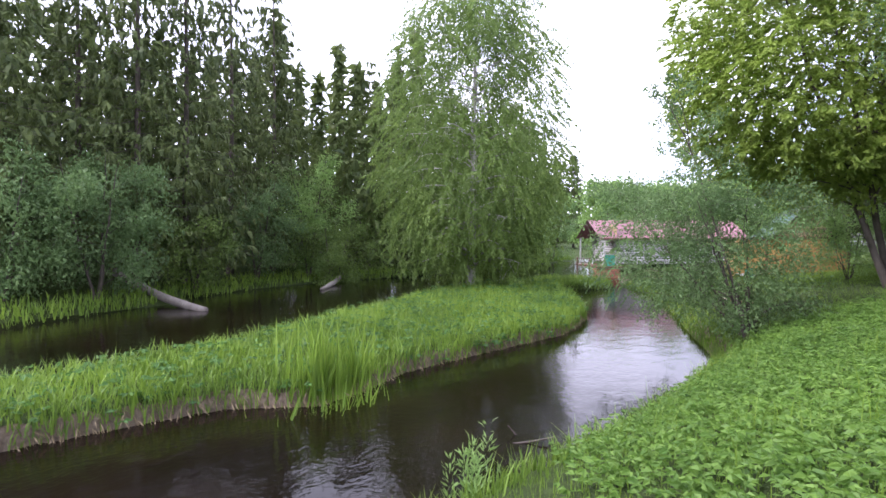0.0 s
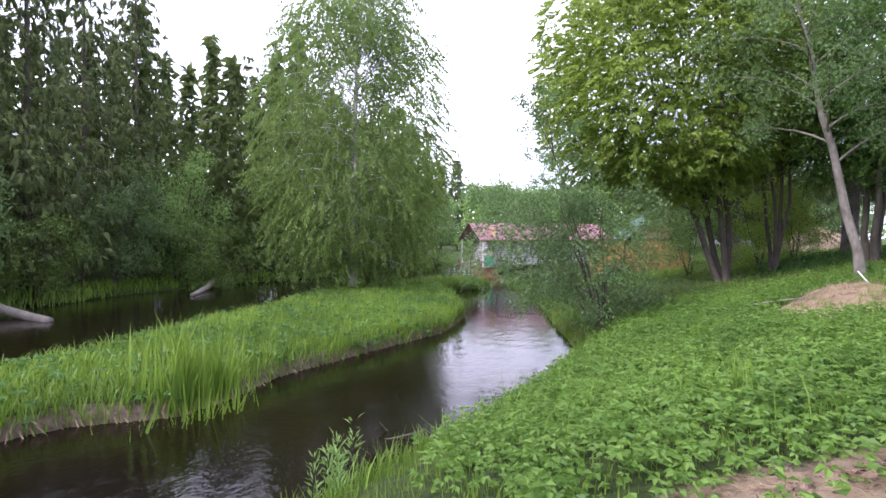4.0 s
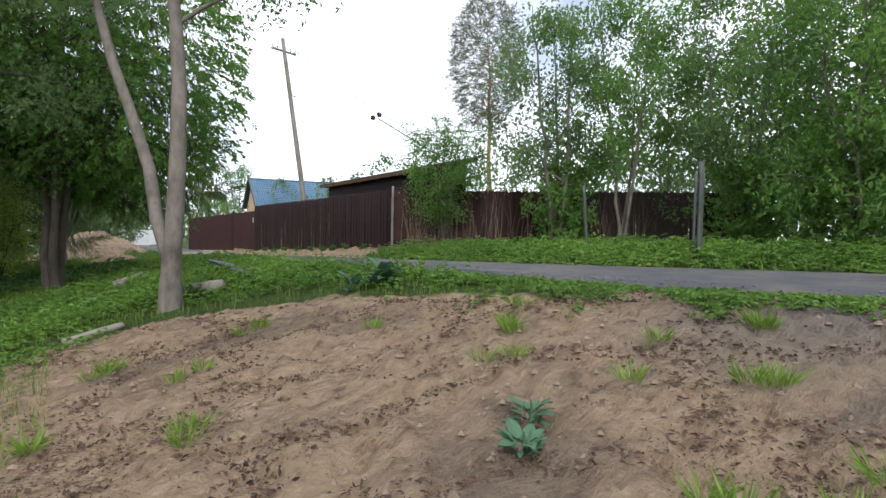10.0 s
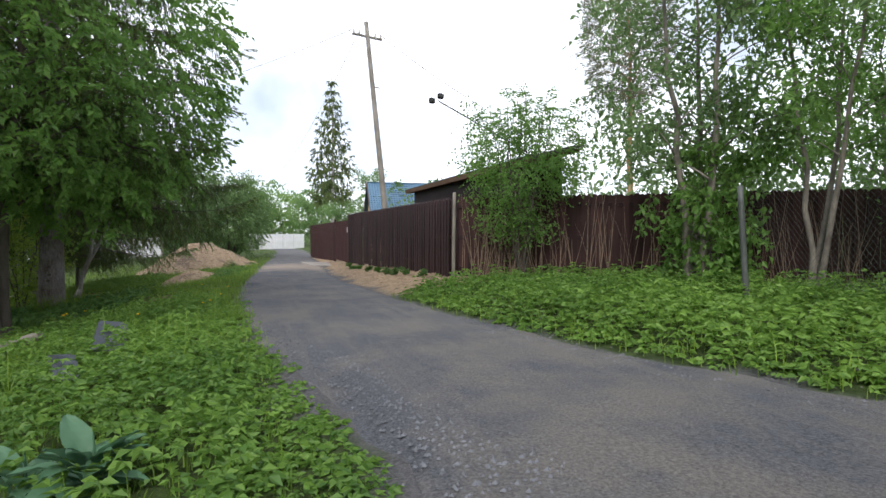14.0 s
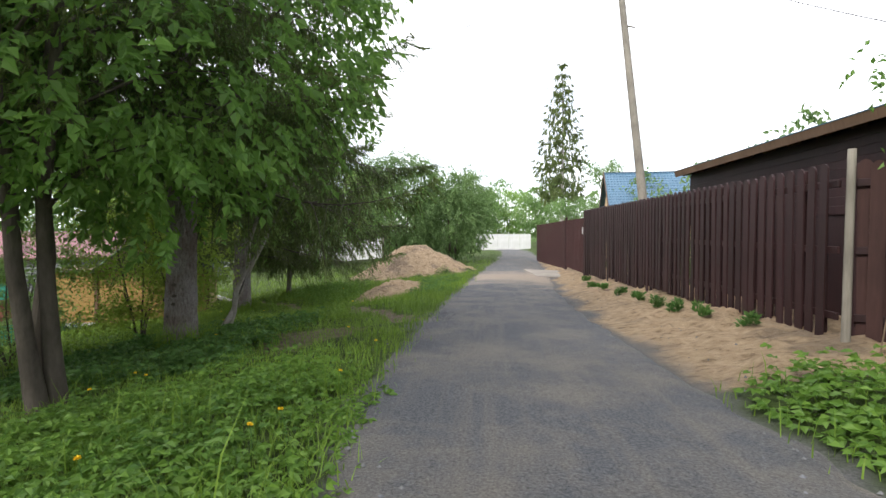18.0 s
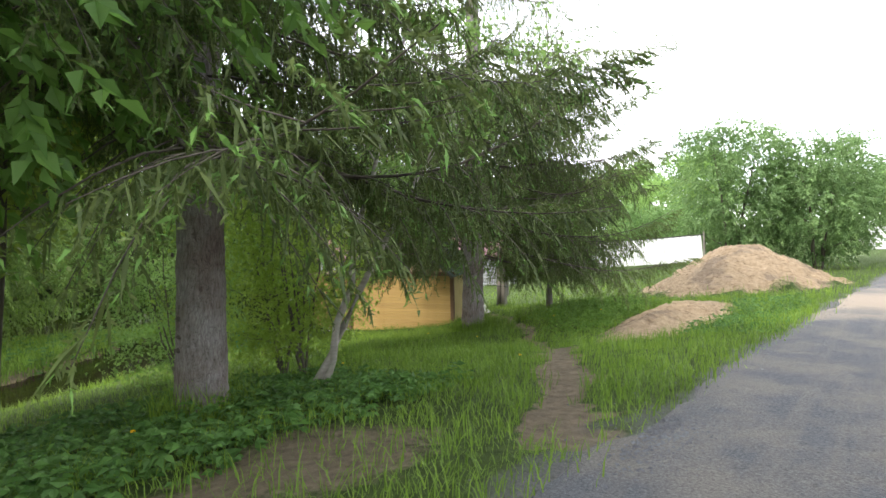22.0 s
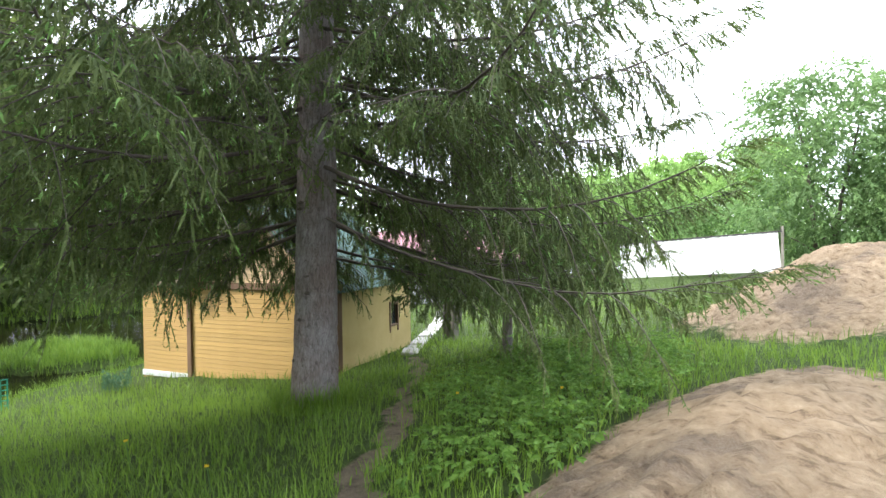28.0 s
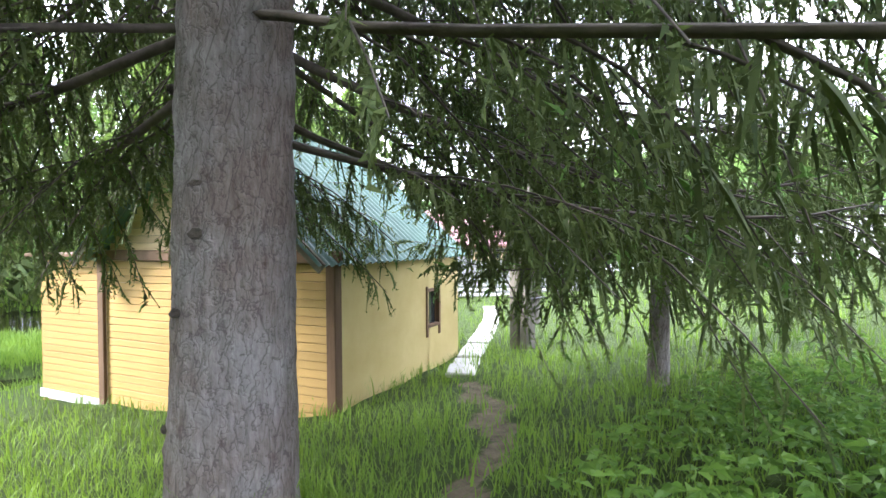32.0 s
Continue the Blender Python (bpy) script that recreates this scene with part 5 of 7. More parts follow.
house = thing("maroon_shed", 5.1, 16.6, 0.1, -90, "long narrow maroon plank shed with a projecting dark roof", "shed")
HL, HD = 10.2, 1.05
for args in ((HL, 0.10, 3.42, HL / 2, 0.05), (0.10, HD - 0.2, 3.55, 0.05, HD / 2), (0.10, HD - 0.2, 3.55, HL - 0.05, HD / 2), (HL, 0.10, 3.72, HL / 2, HD - 0.05)):
    part("wall", box_bm(*args, 0), M_FENCE, house)
plank = mesh_from(box_bm(HL + 0.02, 0.03, 0.15, 0, 0, 0, 0.006), "plank", M_FENCE)
for i in range(9):
    put("plank", plank, house, m=pose(HL / 2, -0.012, 2.0 + i * 0.152, 4, 0, 0))
plank2 = mesh_from(box_bm(0.03, HD, 0.15, 0, 0, 0, 0.006), "plank", M_FENCE)
for i in range(10):
    put("plank", plank2, house, m=pose(HL + 0.012, HD / 2, 2.0 + i * 0.152, 0, 4, 0))
slope = slab_roof(11.4, 1.58, 0.09, M_ROOF_DARK, house, pose(5.3, 0.46, 3.60, 14, 0, 0))
part("fascia", box_bm(11.42, 0.03, 0.17, 0, -0.79, -0.07, 0.004), M_BROWN_TRIM, slope, "dark fascia board")
part("roof_edge", box_bm(11.46, 0.06, 0.02, 0, -0.78, 0.094, 0.003), M_ROOF_BLUE, slope, "bluish metal drip edge")
for s in np.arange(0.3, 11.2, 0.9):
    part("rafter", box_bm(0.06, 1.46, 0.10, s - 5.6, 0, -0.105, 0.004), M_BROWN_TRIM, slope)


def tile_roof(w, d, mat, rows=14, wave=0.22):
    """A metal tile roof: waves across, a small step down every row."""
    nx, out, fs = int(w / wave * 4), [], []
    x = np.linspace(0, w, nx + 1)
    prof = 0.02 * np.sin(x / wave * 2 * np.pi)
    ys = []
    for i in range(rows):
        ys += [(d * i / rows, 0.0), (d * (i + 0.96) / rows, -0.03)]
    for y, z in ys:
        out.append(np.stack([x, np.full_like(x, y), z + prof], -1))
    v = np.concatenate(out)
    return mesh_of("roof", v, sheet(x, np.arange(len(ys))), mat, False)


blue = thing("blue_roofed_house", 8.4, 41.8, 0, -7, "cottage with a blue metal tile roof and timber gable", "house")
put("roof", tile_roof(9.5, 4.6, M_ROOF_BLUE), blue, "blue metal tile roof", pose(-0.3, -3.6, 3.55, 37, 0, 0))
put("roof", tile_roof(9.5, 4.6, M_ROOF_BLUE), blue, "blue metal tile roof", pose(9.2, 3.6, 3.55, 37, 0, 180))
bm = bmesh.new()
tri = [(-3.3, 0), (3.3, 0), (3.3, 3.6), (0, 6.15), (-3.3, 3.6)]
f0, f1 = [bm.verts.new((0, y, z - 0.5)) for y, z in tri], [bm.verts.new((8.9, y, z - 0.5)) for y, z in tri]
bm.faces.new(f0[::-1])
bm.faces.new(f1)
for i in range(5):
    j = (i + 1) % 5
    bm.faces.new((f0[i], f0[j], f1[j], f1[i]))
part("wall", bm, M_BARE_WOOD, blue, "yellowish timber wall")
for s in (-1, 1):
    part("bargeboard", box_bm(0.04, 4.7, 0.2, -0.32, 0, 0, 0.004), M_BROWN_TRIM, blue, m=pose(0, s * 1.85, 4.78, -s * 37, 0, 0))

far_fence = thing("white_fence", -1.8, 80, -0.75, 4, "white plank fence across the end of the lane", "fence")
for i in range(5):
    part("panel", ribbed_bm(1.58, 2.4, 0.26), M_WHITE, far_fence, m=pose(i * 1.6, 0, 0))
low_wall = thing("white_sheet_fence", -15.2, 36.9, -0.50, 9, "white sheet fence falling towards the river behind the heap", "fence")
for i in range(1, 4):
    part("panel", ribbed_bm(1.86, 1.40, 0.3), M_WHITE, low_wall, m=pose(i * 1.87, 0, 0.14 * i, 0, -4.2, 0))
part("coping", box_bm(5.64, 0.06, 0.05, 4.68, 0.02, 0, 0.005), M_ROOF_DARK, low_wall, "dark coping strip", pose(0, 0, 1.40, 0, -4.2, 0))
for x in (1.87, 7.5):
    part("post", box_bm(0.09, 0.09, 1.9, x, 0.06, 0.073 * x - 0.3, 0.005), M_POST_GREY, low_wall)

# ---- yellow shed ----
shed_yaw = math.degrees(math.atan2(-0.361, -0.932))
shed = thing("plank_shed", -12.28, 22.3, -2.10, shed_yaw, "ochre plank shed with a green corrugated gable roof", "shed")
EAVE, SW, SD = 2.40, 4.05, 3.25


def wall_box(sx, sy, sz, x, y, z, mat, name="wall", label=""):
    return part(name, box_bm(sx, sy, sz, x, y, z), mat, shed, label)


# local x runs along the front to the lean-to, local y is towards the camera's side, so the depth is along -y
wall_box(SW, 0.08, EAVE, SW / 2, -0.08, 0, M_BARE_WOOD)
wall_box(SW, 0.08, EAVE, SW / 2, -SD + 0.04, 0, M_YELLOW)
wall_box(0.08, SD - 0.2, EAVE, SW - 0.05, -SD / 2, 0, M_YELLOW)
lapped = mesh_from(box_bm(SW - 0.08, 0.022, 0.098, 0, 0, 0, 0.008), "plank", M_YELLOW)
for i in range(23):
    put("plank", lapped, shed, m=pose(SW / 2 + 0.02, -0.022, 0.06 + i * 0.1005, 3.0, random.uniform(-0.1, 0.1), 0))
short = mesh_from(box_bm(1.51, 0.022, 0.098, 0, 0, 0, 0.008), "plank", M_YELLOW)
for i in range(22):
    put("plank", short, shed, m=pose(SW + 0.835, -0.02, 0.16 + i * 0.1005, 3.0, random.uniform(-0.15, 0.15), 0))
part("skirt_board", box_bm(1.51, 0.03, 0.13, SW + 0.835, 0.012, 0.24, 0.004), M_WHITE, shed, "white board at the foot")
wall_box(1.55, 0.06, 2.32, SW + 0.805, -0.08, 0.0, M_BARE_WOOD)
wall_box(0.06, SD - 0.2, 2.22, SW + 1.55, -SD / 2, 0.0, M_YELLOW)
part("lean_to_roof", box_bm(1.8, SD + 0.3, 0.05, SW + 0.80, -SD / 2, 2.42, 0.005), M_BROWN_TRIM, shed)
part("corner_post", box_bm(0.13, 0.05, EAVE, SW + 0.03, 0.02, 0, 0.008), M_BROWN_TRIM, shed)
part("corner_post", box_bm(0.13, 0.13, EAVE, 0.03, -0.03, 0, 0.01), M_BROWN_TRIM, shed)
part("tie_beam", box_bm(SW + 0.2, 0.09, 0.14, SW / 2, 0.0, EAVE - 0.02, 0.01), M_BROWN_TRIM, shed)
RISE = 1.75
for i in range(16):
    h = EAVE + 0.12 + i * 0.1
    w = (SW + 0.1) * (1 - (h - EAVE) / RISE) - 0.08
    if w > 0.15:
        part("gable_plank", box_bm(w, 0.024, 0.097, SW / 2, -0.02, h, 0.006), M_BARE_WOOD, shed)
# side wall of pale sheets with a broken little window
WIN = (0.52, 0.36, 2.35, 1.37)                        # height, width, depth position, sill
side_h = EAVE
wall_box(0.05, WIN[2] - 0.18, side_h, 0.0, -(WIN[2] - 0.18) / 2 - 0.05, 0, M_CREAM)
wall_box(0.05, SD - WIN[2] - 0.18, side_h, 0.0, -(SD + WIN[2] + 0.18) / 2, 0, M_CREAM)
wall_box(0.05, 0.36, WIN[3], 0.0, -WIN[2], 0, M_CREAM)
wall_box(0.05, 0.36, side_h - WIN[3] - WIN[0], 0.0, -WIN[2], WIN[3] + WIN[0], M_CREAM)
window = part("window", box_bm(0.02, 0.34, 0.5, 0.04, -WIN[2], WIN[3] + 0.01), M_GLASSDARK, shed, "dark broken window")
for dy in (-0.2, 0.2):
    part("window_frame", box_bm(0.07, 0.05, 0.74, -0.01, -WIN[2] + dy, WIN[3] - 0.16, 0.006), M_BROWN_TRIM, window)
part("window_frame", box_bm(0.07, 0.42, 0.05, -0.01, -WIN[2], WIN[3] + 0.5, 0.006), M_BROWN_TRIM, window)
part("window_frame", box_bm(0.07, 0.42, 0.05, -0.01, -WIN[2], WIN[3] - 0.03, 0.006), M_BROWN_TRIM, window)


def wavy_roof(w, d, mat, pitch=0.13, amp=0.018, rows=5):
    n = int(w / pitch * 6)
    x = np.linspace(0, w, n + 1)
    z = amp * np.sin(x / pitch * 2 * np.pi)
    y = np.linspace(0, d, rows)
    v = np.concatenate([np.stack([x, np.full_like(x, k), z], -1) for k in y] + [np.stack([x, np.full_like(x, k), z - 0.006], -1) for k in y])
    f = sheet(x, y)
    return mesh_of("roof", v, np.concatenate([f, f[:, ::-1] + len(v) // 2]), mat, True)


slope_len = math.hypot(SW / 2 + 0.15, RISE * (1 + 0.3 / SW))
tilt = math.degrees(math.atan2(RISE, SW / 2))
put("roof", wavy_roof(SD + 0.75, slope_len, M_ROOF_GREEN), shed, "mossy green corrugated sheet", pose(-0.13, 0.42, EAVE - 0.03, 0, 0, -90) @ pose(0, 0, 0, tilt, 0, 0))
put("roof", wavy_roof(SD + 0.75, slope_len, M_ROOF_GREEN), shed, "mossy green corrugated sheet", pose(SW + 0.13, -SD - 0.33, EAVE - 0.03, 0, 0, 90) @ pose(0, 0, 0, tilt, 0, 0))
for s in (-1, 1):
    part("bargeboard", box_bm(slope_len, 0.03, 0.13, 0, 0, -0.1, 0.005), M_DEADWOOD, shed, "grey weathered bargeboard",
         pose(SW / 2 + s * (SW / 4 + 0.07), 0.36, EAVE - 0.03 + RISE / 2 + 0.06, 0, s * tilt, 0))

# ---- log cabin over the water ----
cab_yaw = math.degrees(math.atan2(0.67, 0.74))
cabin = thing("log_cabin", -29.4, 30.1, -1.95, cab_yaw, "whitewashed log cabin with a faded red sheet roof", "cabin")
CL, CD = 13.0, 5.2
v, f = tubes([(np.linspace((0.0, 0, 0), (CL, 0, 0), 8), np.full(8, 0.112))], 10)
log_me = mesh_of("log", v, f, M_LOG, True)
v, f = tubes([(np.linspace((0, -0.25, 0), (0, CD + 0.25, 0), 6), np.full(6, 0.112))], 10)
log2_me = mesh_of("log", v, f, M_LOG, True)
for i in range(11):
    z = 0.1 + i * 0.212
    for y in (0, CD):
        put("log", log_me, cabin, m=pose(1.15, y, z) @ Matrix.Diagonal(((CL - 1.2) / CL, 1, 1, 1)))
    for x in (1.4, CL - 0.3):
        put("log", log2_me, cabin, m=pose(x, 0, z + 0.1))
part("lining", box_bm(CL - 1.8, CD - 0.1, 2.35, CL / 2 + 0.55, CD / 2, 0), M_MORTAR, cabin)
strip = part("window", box_bm(1.9, 0.06, 0.36, 9.4, -0.12, 1.58, 0.01), M_BARE_WOOD, cabin, "strip window with a pale wooden frame")
for k in range(3):
    part("pane", box_bm(0.46, 0.03, 0.22, 8.8 + k * 0.6, -0.15, 1.65), M_GLASSDARK, strip)
cs = math.hypot(CD / 2 + 0.5, 1.55)
ct = math.degrees(math.atan2(1.4, CD / 2))
put("roof", wavy_roof(CL + 0.6, cs, M_ROOF_RED, 0.2, 0.02), cabin, "faded red ribbed sheet", pose(-0.3, -0.5, 2.20, ct, 0, 0))
put("roof", wavy_roof(CL + 0.6, cs, M_ROOF_RED, 0.2, 0.02), cabin, "faded red ribbed sheet", pose(CL + 0.3, CD + 0.5, 2.20, ct, 0, 180))
part("eave_board", box_bm(CL + 0.5, 0.03, 0.16, CL / 2, -0.46, 2.10, 0.004), M_BROWN_TRIM, cabin)
part("gable", box_bm(0.06, CD, 1.1, 1.35, CD / 2, 2.3), M_BARE_WOOD, cabin)
part("deck", box_bm(2.2, CD + 0.6, 0.12, 0.6, CD / 2 - 0.2, -0.30, 0.01), M_BROWN_TRIM, cabin)
for x, y in ((0.05, -0.3), (0.05, CD + 0.2)):
    part("porch_post", box_bm(0.12, 0.12, 2.5, x, y, -0.2, 0.01), M_WHITE, cabin, "white porch post")
part("porch_panel", box_bm(0.9, 0.05, 0.95, 0.62, -0.36, -0.15, 0.01), M_GREENPAINT, cabin, "green painted panel")
pier = part("pier", box_bm(1.7, 1.4, 1.25, 0.55, 0.35, -1.6), M_MORTAR, cabin, "brick pier standing in the water")
brick = mesh_from(box_bm(0.25, 0.12, 0.075, 0, 0, 0, 0.006), "brick", M_BRICK)
for row in range(14):
    for k in range(7):
        put("brick", brick, pier, m=pose(-0.16 + k * 0.262 - (0.13 if row % 2 else 0) * (k > 0), -0.37, -1.6 + row * 0.088))
    for k in range(5):
        put("brick", brick, pier, m=pose(-0.32, -0.15 + k * 0.262, -1.6 + row * 0.088, 0, 0, 90))
rail = thing("river_rail", -31.6, 30.2, W - 0.3, 40, "dark wooden rail on posts at the cabin's water side", "rail")
for s in (0, 1.1):
    part("post", box_bm(0.1, 0.1, 2.0, s, 0, 0, 0.01), M_BROWN_TRIM, rail)
for z in (1.1, 1.5, 1.85):
    part("bar", box_bm(1.3, 0.05, 0.1, 0.55, 0, z, 0.008), M_DEADWOOD, rail)

# ---- footpath slabs, logs, small things ----
slab_line = smooth_line(pts_of("-12.3,24.3 -13.1,25.2 -14.1,26.6 -15.1,27.9 -16.6,29.8 -18.4,31.6"), 15)
for i, (x, y) in enumerate(slab_line):
    t = slab_line[min(i + 1, 14)] - slab_line[max(i - 1, 0)]
    ob = part("path_slab", box_bm(0.52, 0.40, 0.07, 0, 0, 0, 0.02), M_CONCRETE, None, m=pose(x, y, gz(x, y) + 0.0, random.uniform(-2, 2), random.uniform(-2, 2), math.degrees(math.atan2(t[1], t[0])) + random.uniform(-5, 5)))
    tagged(ob, "pale worn concrete slab of the footpath", "slab", "footpath slabs")


def log_thing(name, a, b, r, mat, label, seed, category="log", sides=11):
    rr = np.random.default_rng(seed)
    a, b = np.array(a, float), np.array(b, float)
    p = curve(a, b, rr.normal(0, 0.018, 3) * np.linalg.norm(b - a), 9)
    rad = r * np.linspace(1.0, 0.72, 9) * (1 + rr.normal(0, 0.04, 9))
    v, f = tubes([(p, rad)], sides)
    v += rr.normal(0, r * 0.035, v.shape)
    caps = np.array([list(range(sides))[::-1], list(range(8 * sides, 9 * sides))])
    ob = put(name, mesh_of(name, v, [f, caps], mat, True))
    return tagged(ob, label, category)


log_thing("fallen_log", (-46, -1.7, -1.7), (-36.0, -1.9, W + 0.02), 0.26, M_DEADWOOD, "bare grey fallen log reaching from the far bank into water", 301)
log_thing("fallen_log", (-43.8, 13.8, -2.5), (-39.5, 8.0, W + 0.05), 0.18, M_DEADWOOD, "pale driftwood log at the far bank", 302)
log_thing("floating_log", (-45.6, 19.0, W + 0.06), (-45.0, 27.5, W + 0.06), 0.18, M_DEADWOOD, "long pale log afloat along the far bank", 303)
log_thing("old_log", (-4.25, -0.25, gz(-4.25, -0.25) + 0.22), (-4.55, 0.75, gz(-4.55, 0.75) + 0.14), 0.12, M_DEADWOOD, "pale old log lying among the weeds", 304)
log_thing("root_log", (-6.45, -1.3, gz(-6.45, -1.3) + 0.05), (-5.75, -1.0, gz(-5.75, -1.0) + 0.08), 0.07, M_DEADWOOD, "pale root end lying on the sand", 305)
log_thing("old_log", (-5.5, 3.2, gz(-5.5, 3.2) + 0.25), (-4.9, 4.1, gz(-4.9, 4.1) + 0.25), 0.10, M_DEADWOOD, "short grey log end in the weeds", 306)
log_thing("white_stick", (-8.35, -1.15, gz(-8.35, -1.15) - 0.05), (-8.62, -0.95, gz(-8.62, -0.95) + 0.46), 0.022, M_WHITE, "white stick leaning out of the sandy heap", 307, "stick", 7)
log_thing("water_branch", (-16.5, -7.4, W - 0.02), (-15.9, -7.0, W + 0.12), 0.02, M_DARK_BARK, "dark branch poking out of the river", 308, "branch", 6)
log_thing("water_branch", (-16.6, -7.0, W - 0.05), (-16.75, -7.1, W + 0.16), 0.014, M_DARK_BARK, "dark branch poking out of the river", 309, "branch", 6)
log_thing("bank_branch", (-12.4, -0.2, gz(-12.4, -.2) + 0.1), (-8.9, -0.3, gz(-8.9, -.3) + 0.12), 0.03, M_DEADWOOD, "dry branch on the grassy slope", 310, "branch", 6)
bank_board = part("bank_board", box_bm(1.1, 0.3, 0.05, 0, 0, 0, 0.008), M_BARE_WOOD, None, m=pose(-15.3, 6.1, gz(-15.3, 6.1) + 0.35, 0, 4, 15))
tagged(bank_board, "pale board seat by the water's edge", "board")
tar = part("roofing_scrap", box_bm(0.38, 1.5, 0.05, 0, 0, 0, 0.02), M_BLUETARP, None, m=pose(-3.5, 2.1, gz(-3.5, 2.1) + 0.22, 5, 8, 10))
tagged(tar, "grey-blue roofing scrap lying over the weeds", "scrap")
tar = part("roofing_scrap", box_bm(0.26, 0.8, 0.04, 0, 0, 0, 0.015), M_BLUETARP, None, m=pose(-3.6, 0.5, gz(-3.6, 0.5) + 0.2, 8, 4, 20))
tagged(tar, "grey-blue roofing scrap lying over the weeds", "scrap")

net = thing("green_mesh_panel", -16.5, 16.3, gz(-16.4, 16.9) - 0.02, 80, "green plastic mesh panel standing on the grassy bank", "panel")
for i in range(13):
    part("slat", box_bm(0.022, 0.02, 0.62, i * 0.1, 0, 0, 0.003), M_MESH_GREEN, net)
for i in range(7):
    part("slat", box_bm(1.24, 0.016, 0.022, 0.6, 0, 0.02 + i * 0.1, 0.003), M_MESH_GREEN, net)

wire_post = thing("fence_post_bundle", 4.6, -3.7, gz(4.6, -3.7), 0, "bundle of grey-green steel posts of an old wire fence", "post")
for dx, dy, h, r in ((0, 0, 2.05, 0.045), (0.13, 0.03, 1.95, 0.035), (-0.08, 0.07, 1.8, 0.03)):
    round_post("post", (dx, dy, 0), (dx + 0.04, dy - 0.02, h), r, r, M_METAL, wire_post, 10)
old_post = thing("fence_post", 5.6, 0.1, gz(5.6, 0.1), 0, "leaning grey steel post of an old wire fence", "post")
round_post("shaft", (0, 0, 0), (-0.12, 0.05, 1.9), 0.05, 0.045, M_METAL, old_post, 10)
corner_post = thing("fence_post", 3.25, 6.9, gz(3.25, 6.9), 0, "grey wooden post beside the fence corner", "post")
round_post("shaft", (0, 0, -0.1), (0.03, 0, 2.2), 0.05, 0.045, M_POST_GREY, corner_post, 10)
runs = []
for i in range(44):
    s = i * 0.09 - 0.9
    for k in (-1, 1):
        a0, a1 = np.clip(s, 0, 1.0 * 3.9), np.clip(s + k * 1.5, 0, 3.9)
        if abs(a1 - a0) > 0.1:
            z0, z1 = 0.25 + abs(a0 - s), 0.25 + abs(a1 - s)
            runs.append((np.array([[4.6 + a / 3.9, -3.7 + a * 0.974, 0.75 + z] for a, z in ((a0, z0), (a1, z1))]), np.full(2, 0.0022)))
v, f = tubes(runs, 3)
tagged(put("chain_link_mesh", mesh_of("chain_link_mesh", v, f, M_METAL)), "thin old chain link mesh between steel posts", "wire mesh", kind="stuff")


# bare stems of last year before the back fence
rr = np.random.default_rng(330)
runs = []
for i in range(230):
    u = rr.uniform(0.02, 0.62) if i % 4 else rr.uniform(0.02, 0.14)
    bx, by = 3.5 + 11.9 * u + rr.normal(0, 0.12) - 0.25, 7.15 - 7.65 * u - 0.45 - abs(rr.normal(0, 0.3))
    h = rr.uniform(1.0, 2.5)
    top = (bx + rr.normal(0, 0.2 * h), by + rr.normal(0, 0.14 * h), gz(bx, by) + h)
    runs.append((curve((bx, by, gz(bx, by) - 0.03), top, rr.normal(0, 0.12, 3), 5), rr.uniform(0.005, 0.011) * np.linspace(1, 0.35, 5)))
v, f = tubes(runs, 4)
tagged(put("dry_stems", mesh_of("dry_stems", v, f, plain("dry_stem", (0.12, 0.085, 0.06), (0.30, 0.22, 0.16), 20, 0.95), True)), "thin brown dry stems standing before the board fence", "stems", kind="stuff")


# ---- herbs ----
def side_of_land(x, y):
    """True on the dry right bank."""
    return dist_line(x, y, SHORE)[1] > 0


def fan(x, y, z, leaves, length, ratio, height, r, lift=0.4):
    """Leaves that rise from one root and arch outwards."""
    a = r.uniform(0, 6.283, leaves)
    el = r.uniform(lift * 0.4, lift * 1.6, leaves)
    d = unit(np.stack([np.cos(a), np.sin(a), el], -1))
    p = np.array([x, y, z]) + np.stack([np.cos(a), np.sin(a), 0 * a], -1) * r.uniform(0.02, 0.16, leaves)[:, None] * length * 3 + np.stack([0 * a, 0 * a, r.uniform(0.1, 1, leaves) * height], -1)
    return p, d, length * r.uniform(0.6, 1.2, leaves)


def big_leaf(length, width, r):
    """One broad, cupped, wavy leaf along +x, with a midrib, as verts and quads."""
    s, t = np.meshgrid(np.linspace(0, 1, 9), np.linspace(-1, 1, 7), indexing="ij")
    w = width * 0.5 * np.sin(np.pi * np.clip(s * 0.93 + 0.05, 0, 1)) ** 0.7 * (1.05 - 0.35 * s)
    z = 0.10 * length * np.sin(s * 2.2) - 0.22 * length * s ** 2 + 0.10 * width * np.abs(t) + 0.018 * length * np.sin(t * 5 + s * 14 + r.uniform(0, 6))
    v = np.stack([s * length, t * w, z], -1).reshape(-1, 3)
    return v, sheet(np.arange(7), np.arange(9))


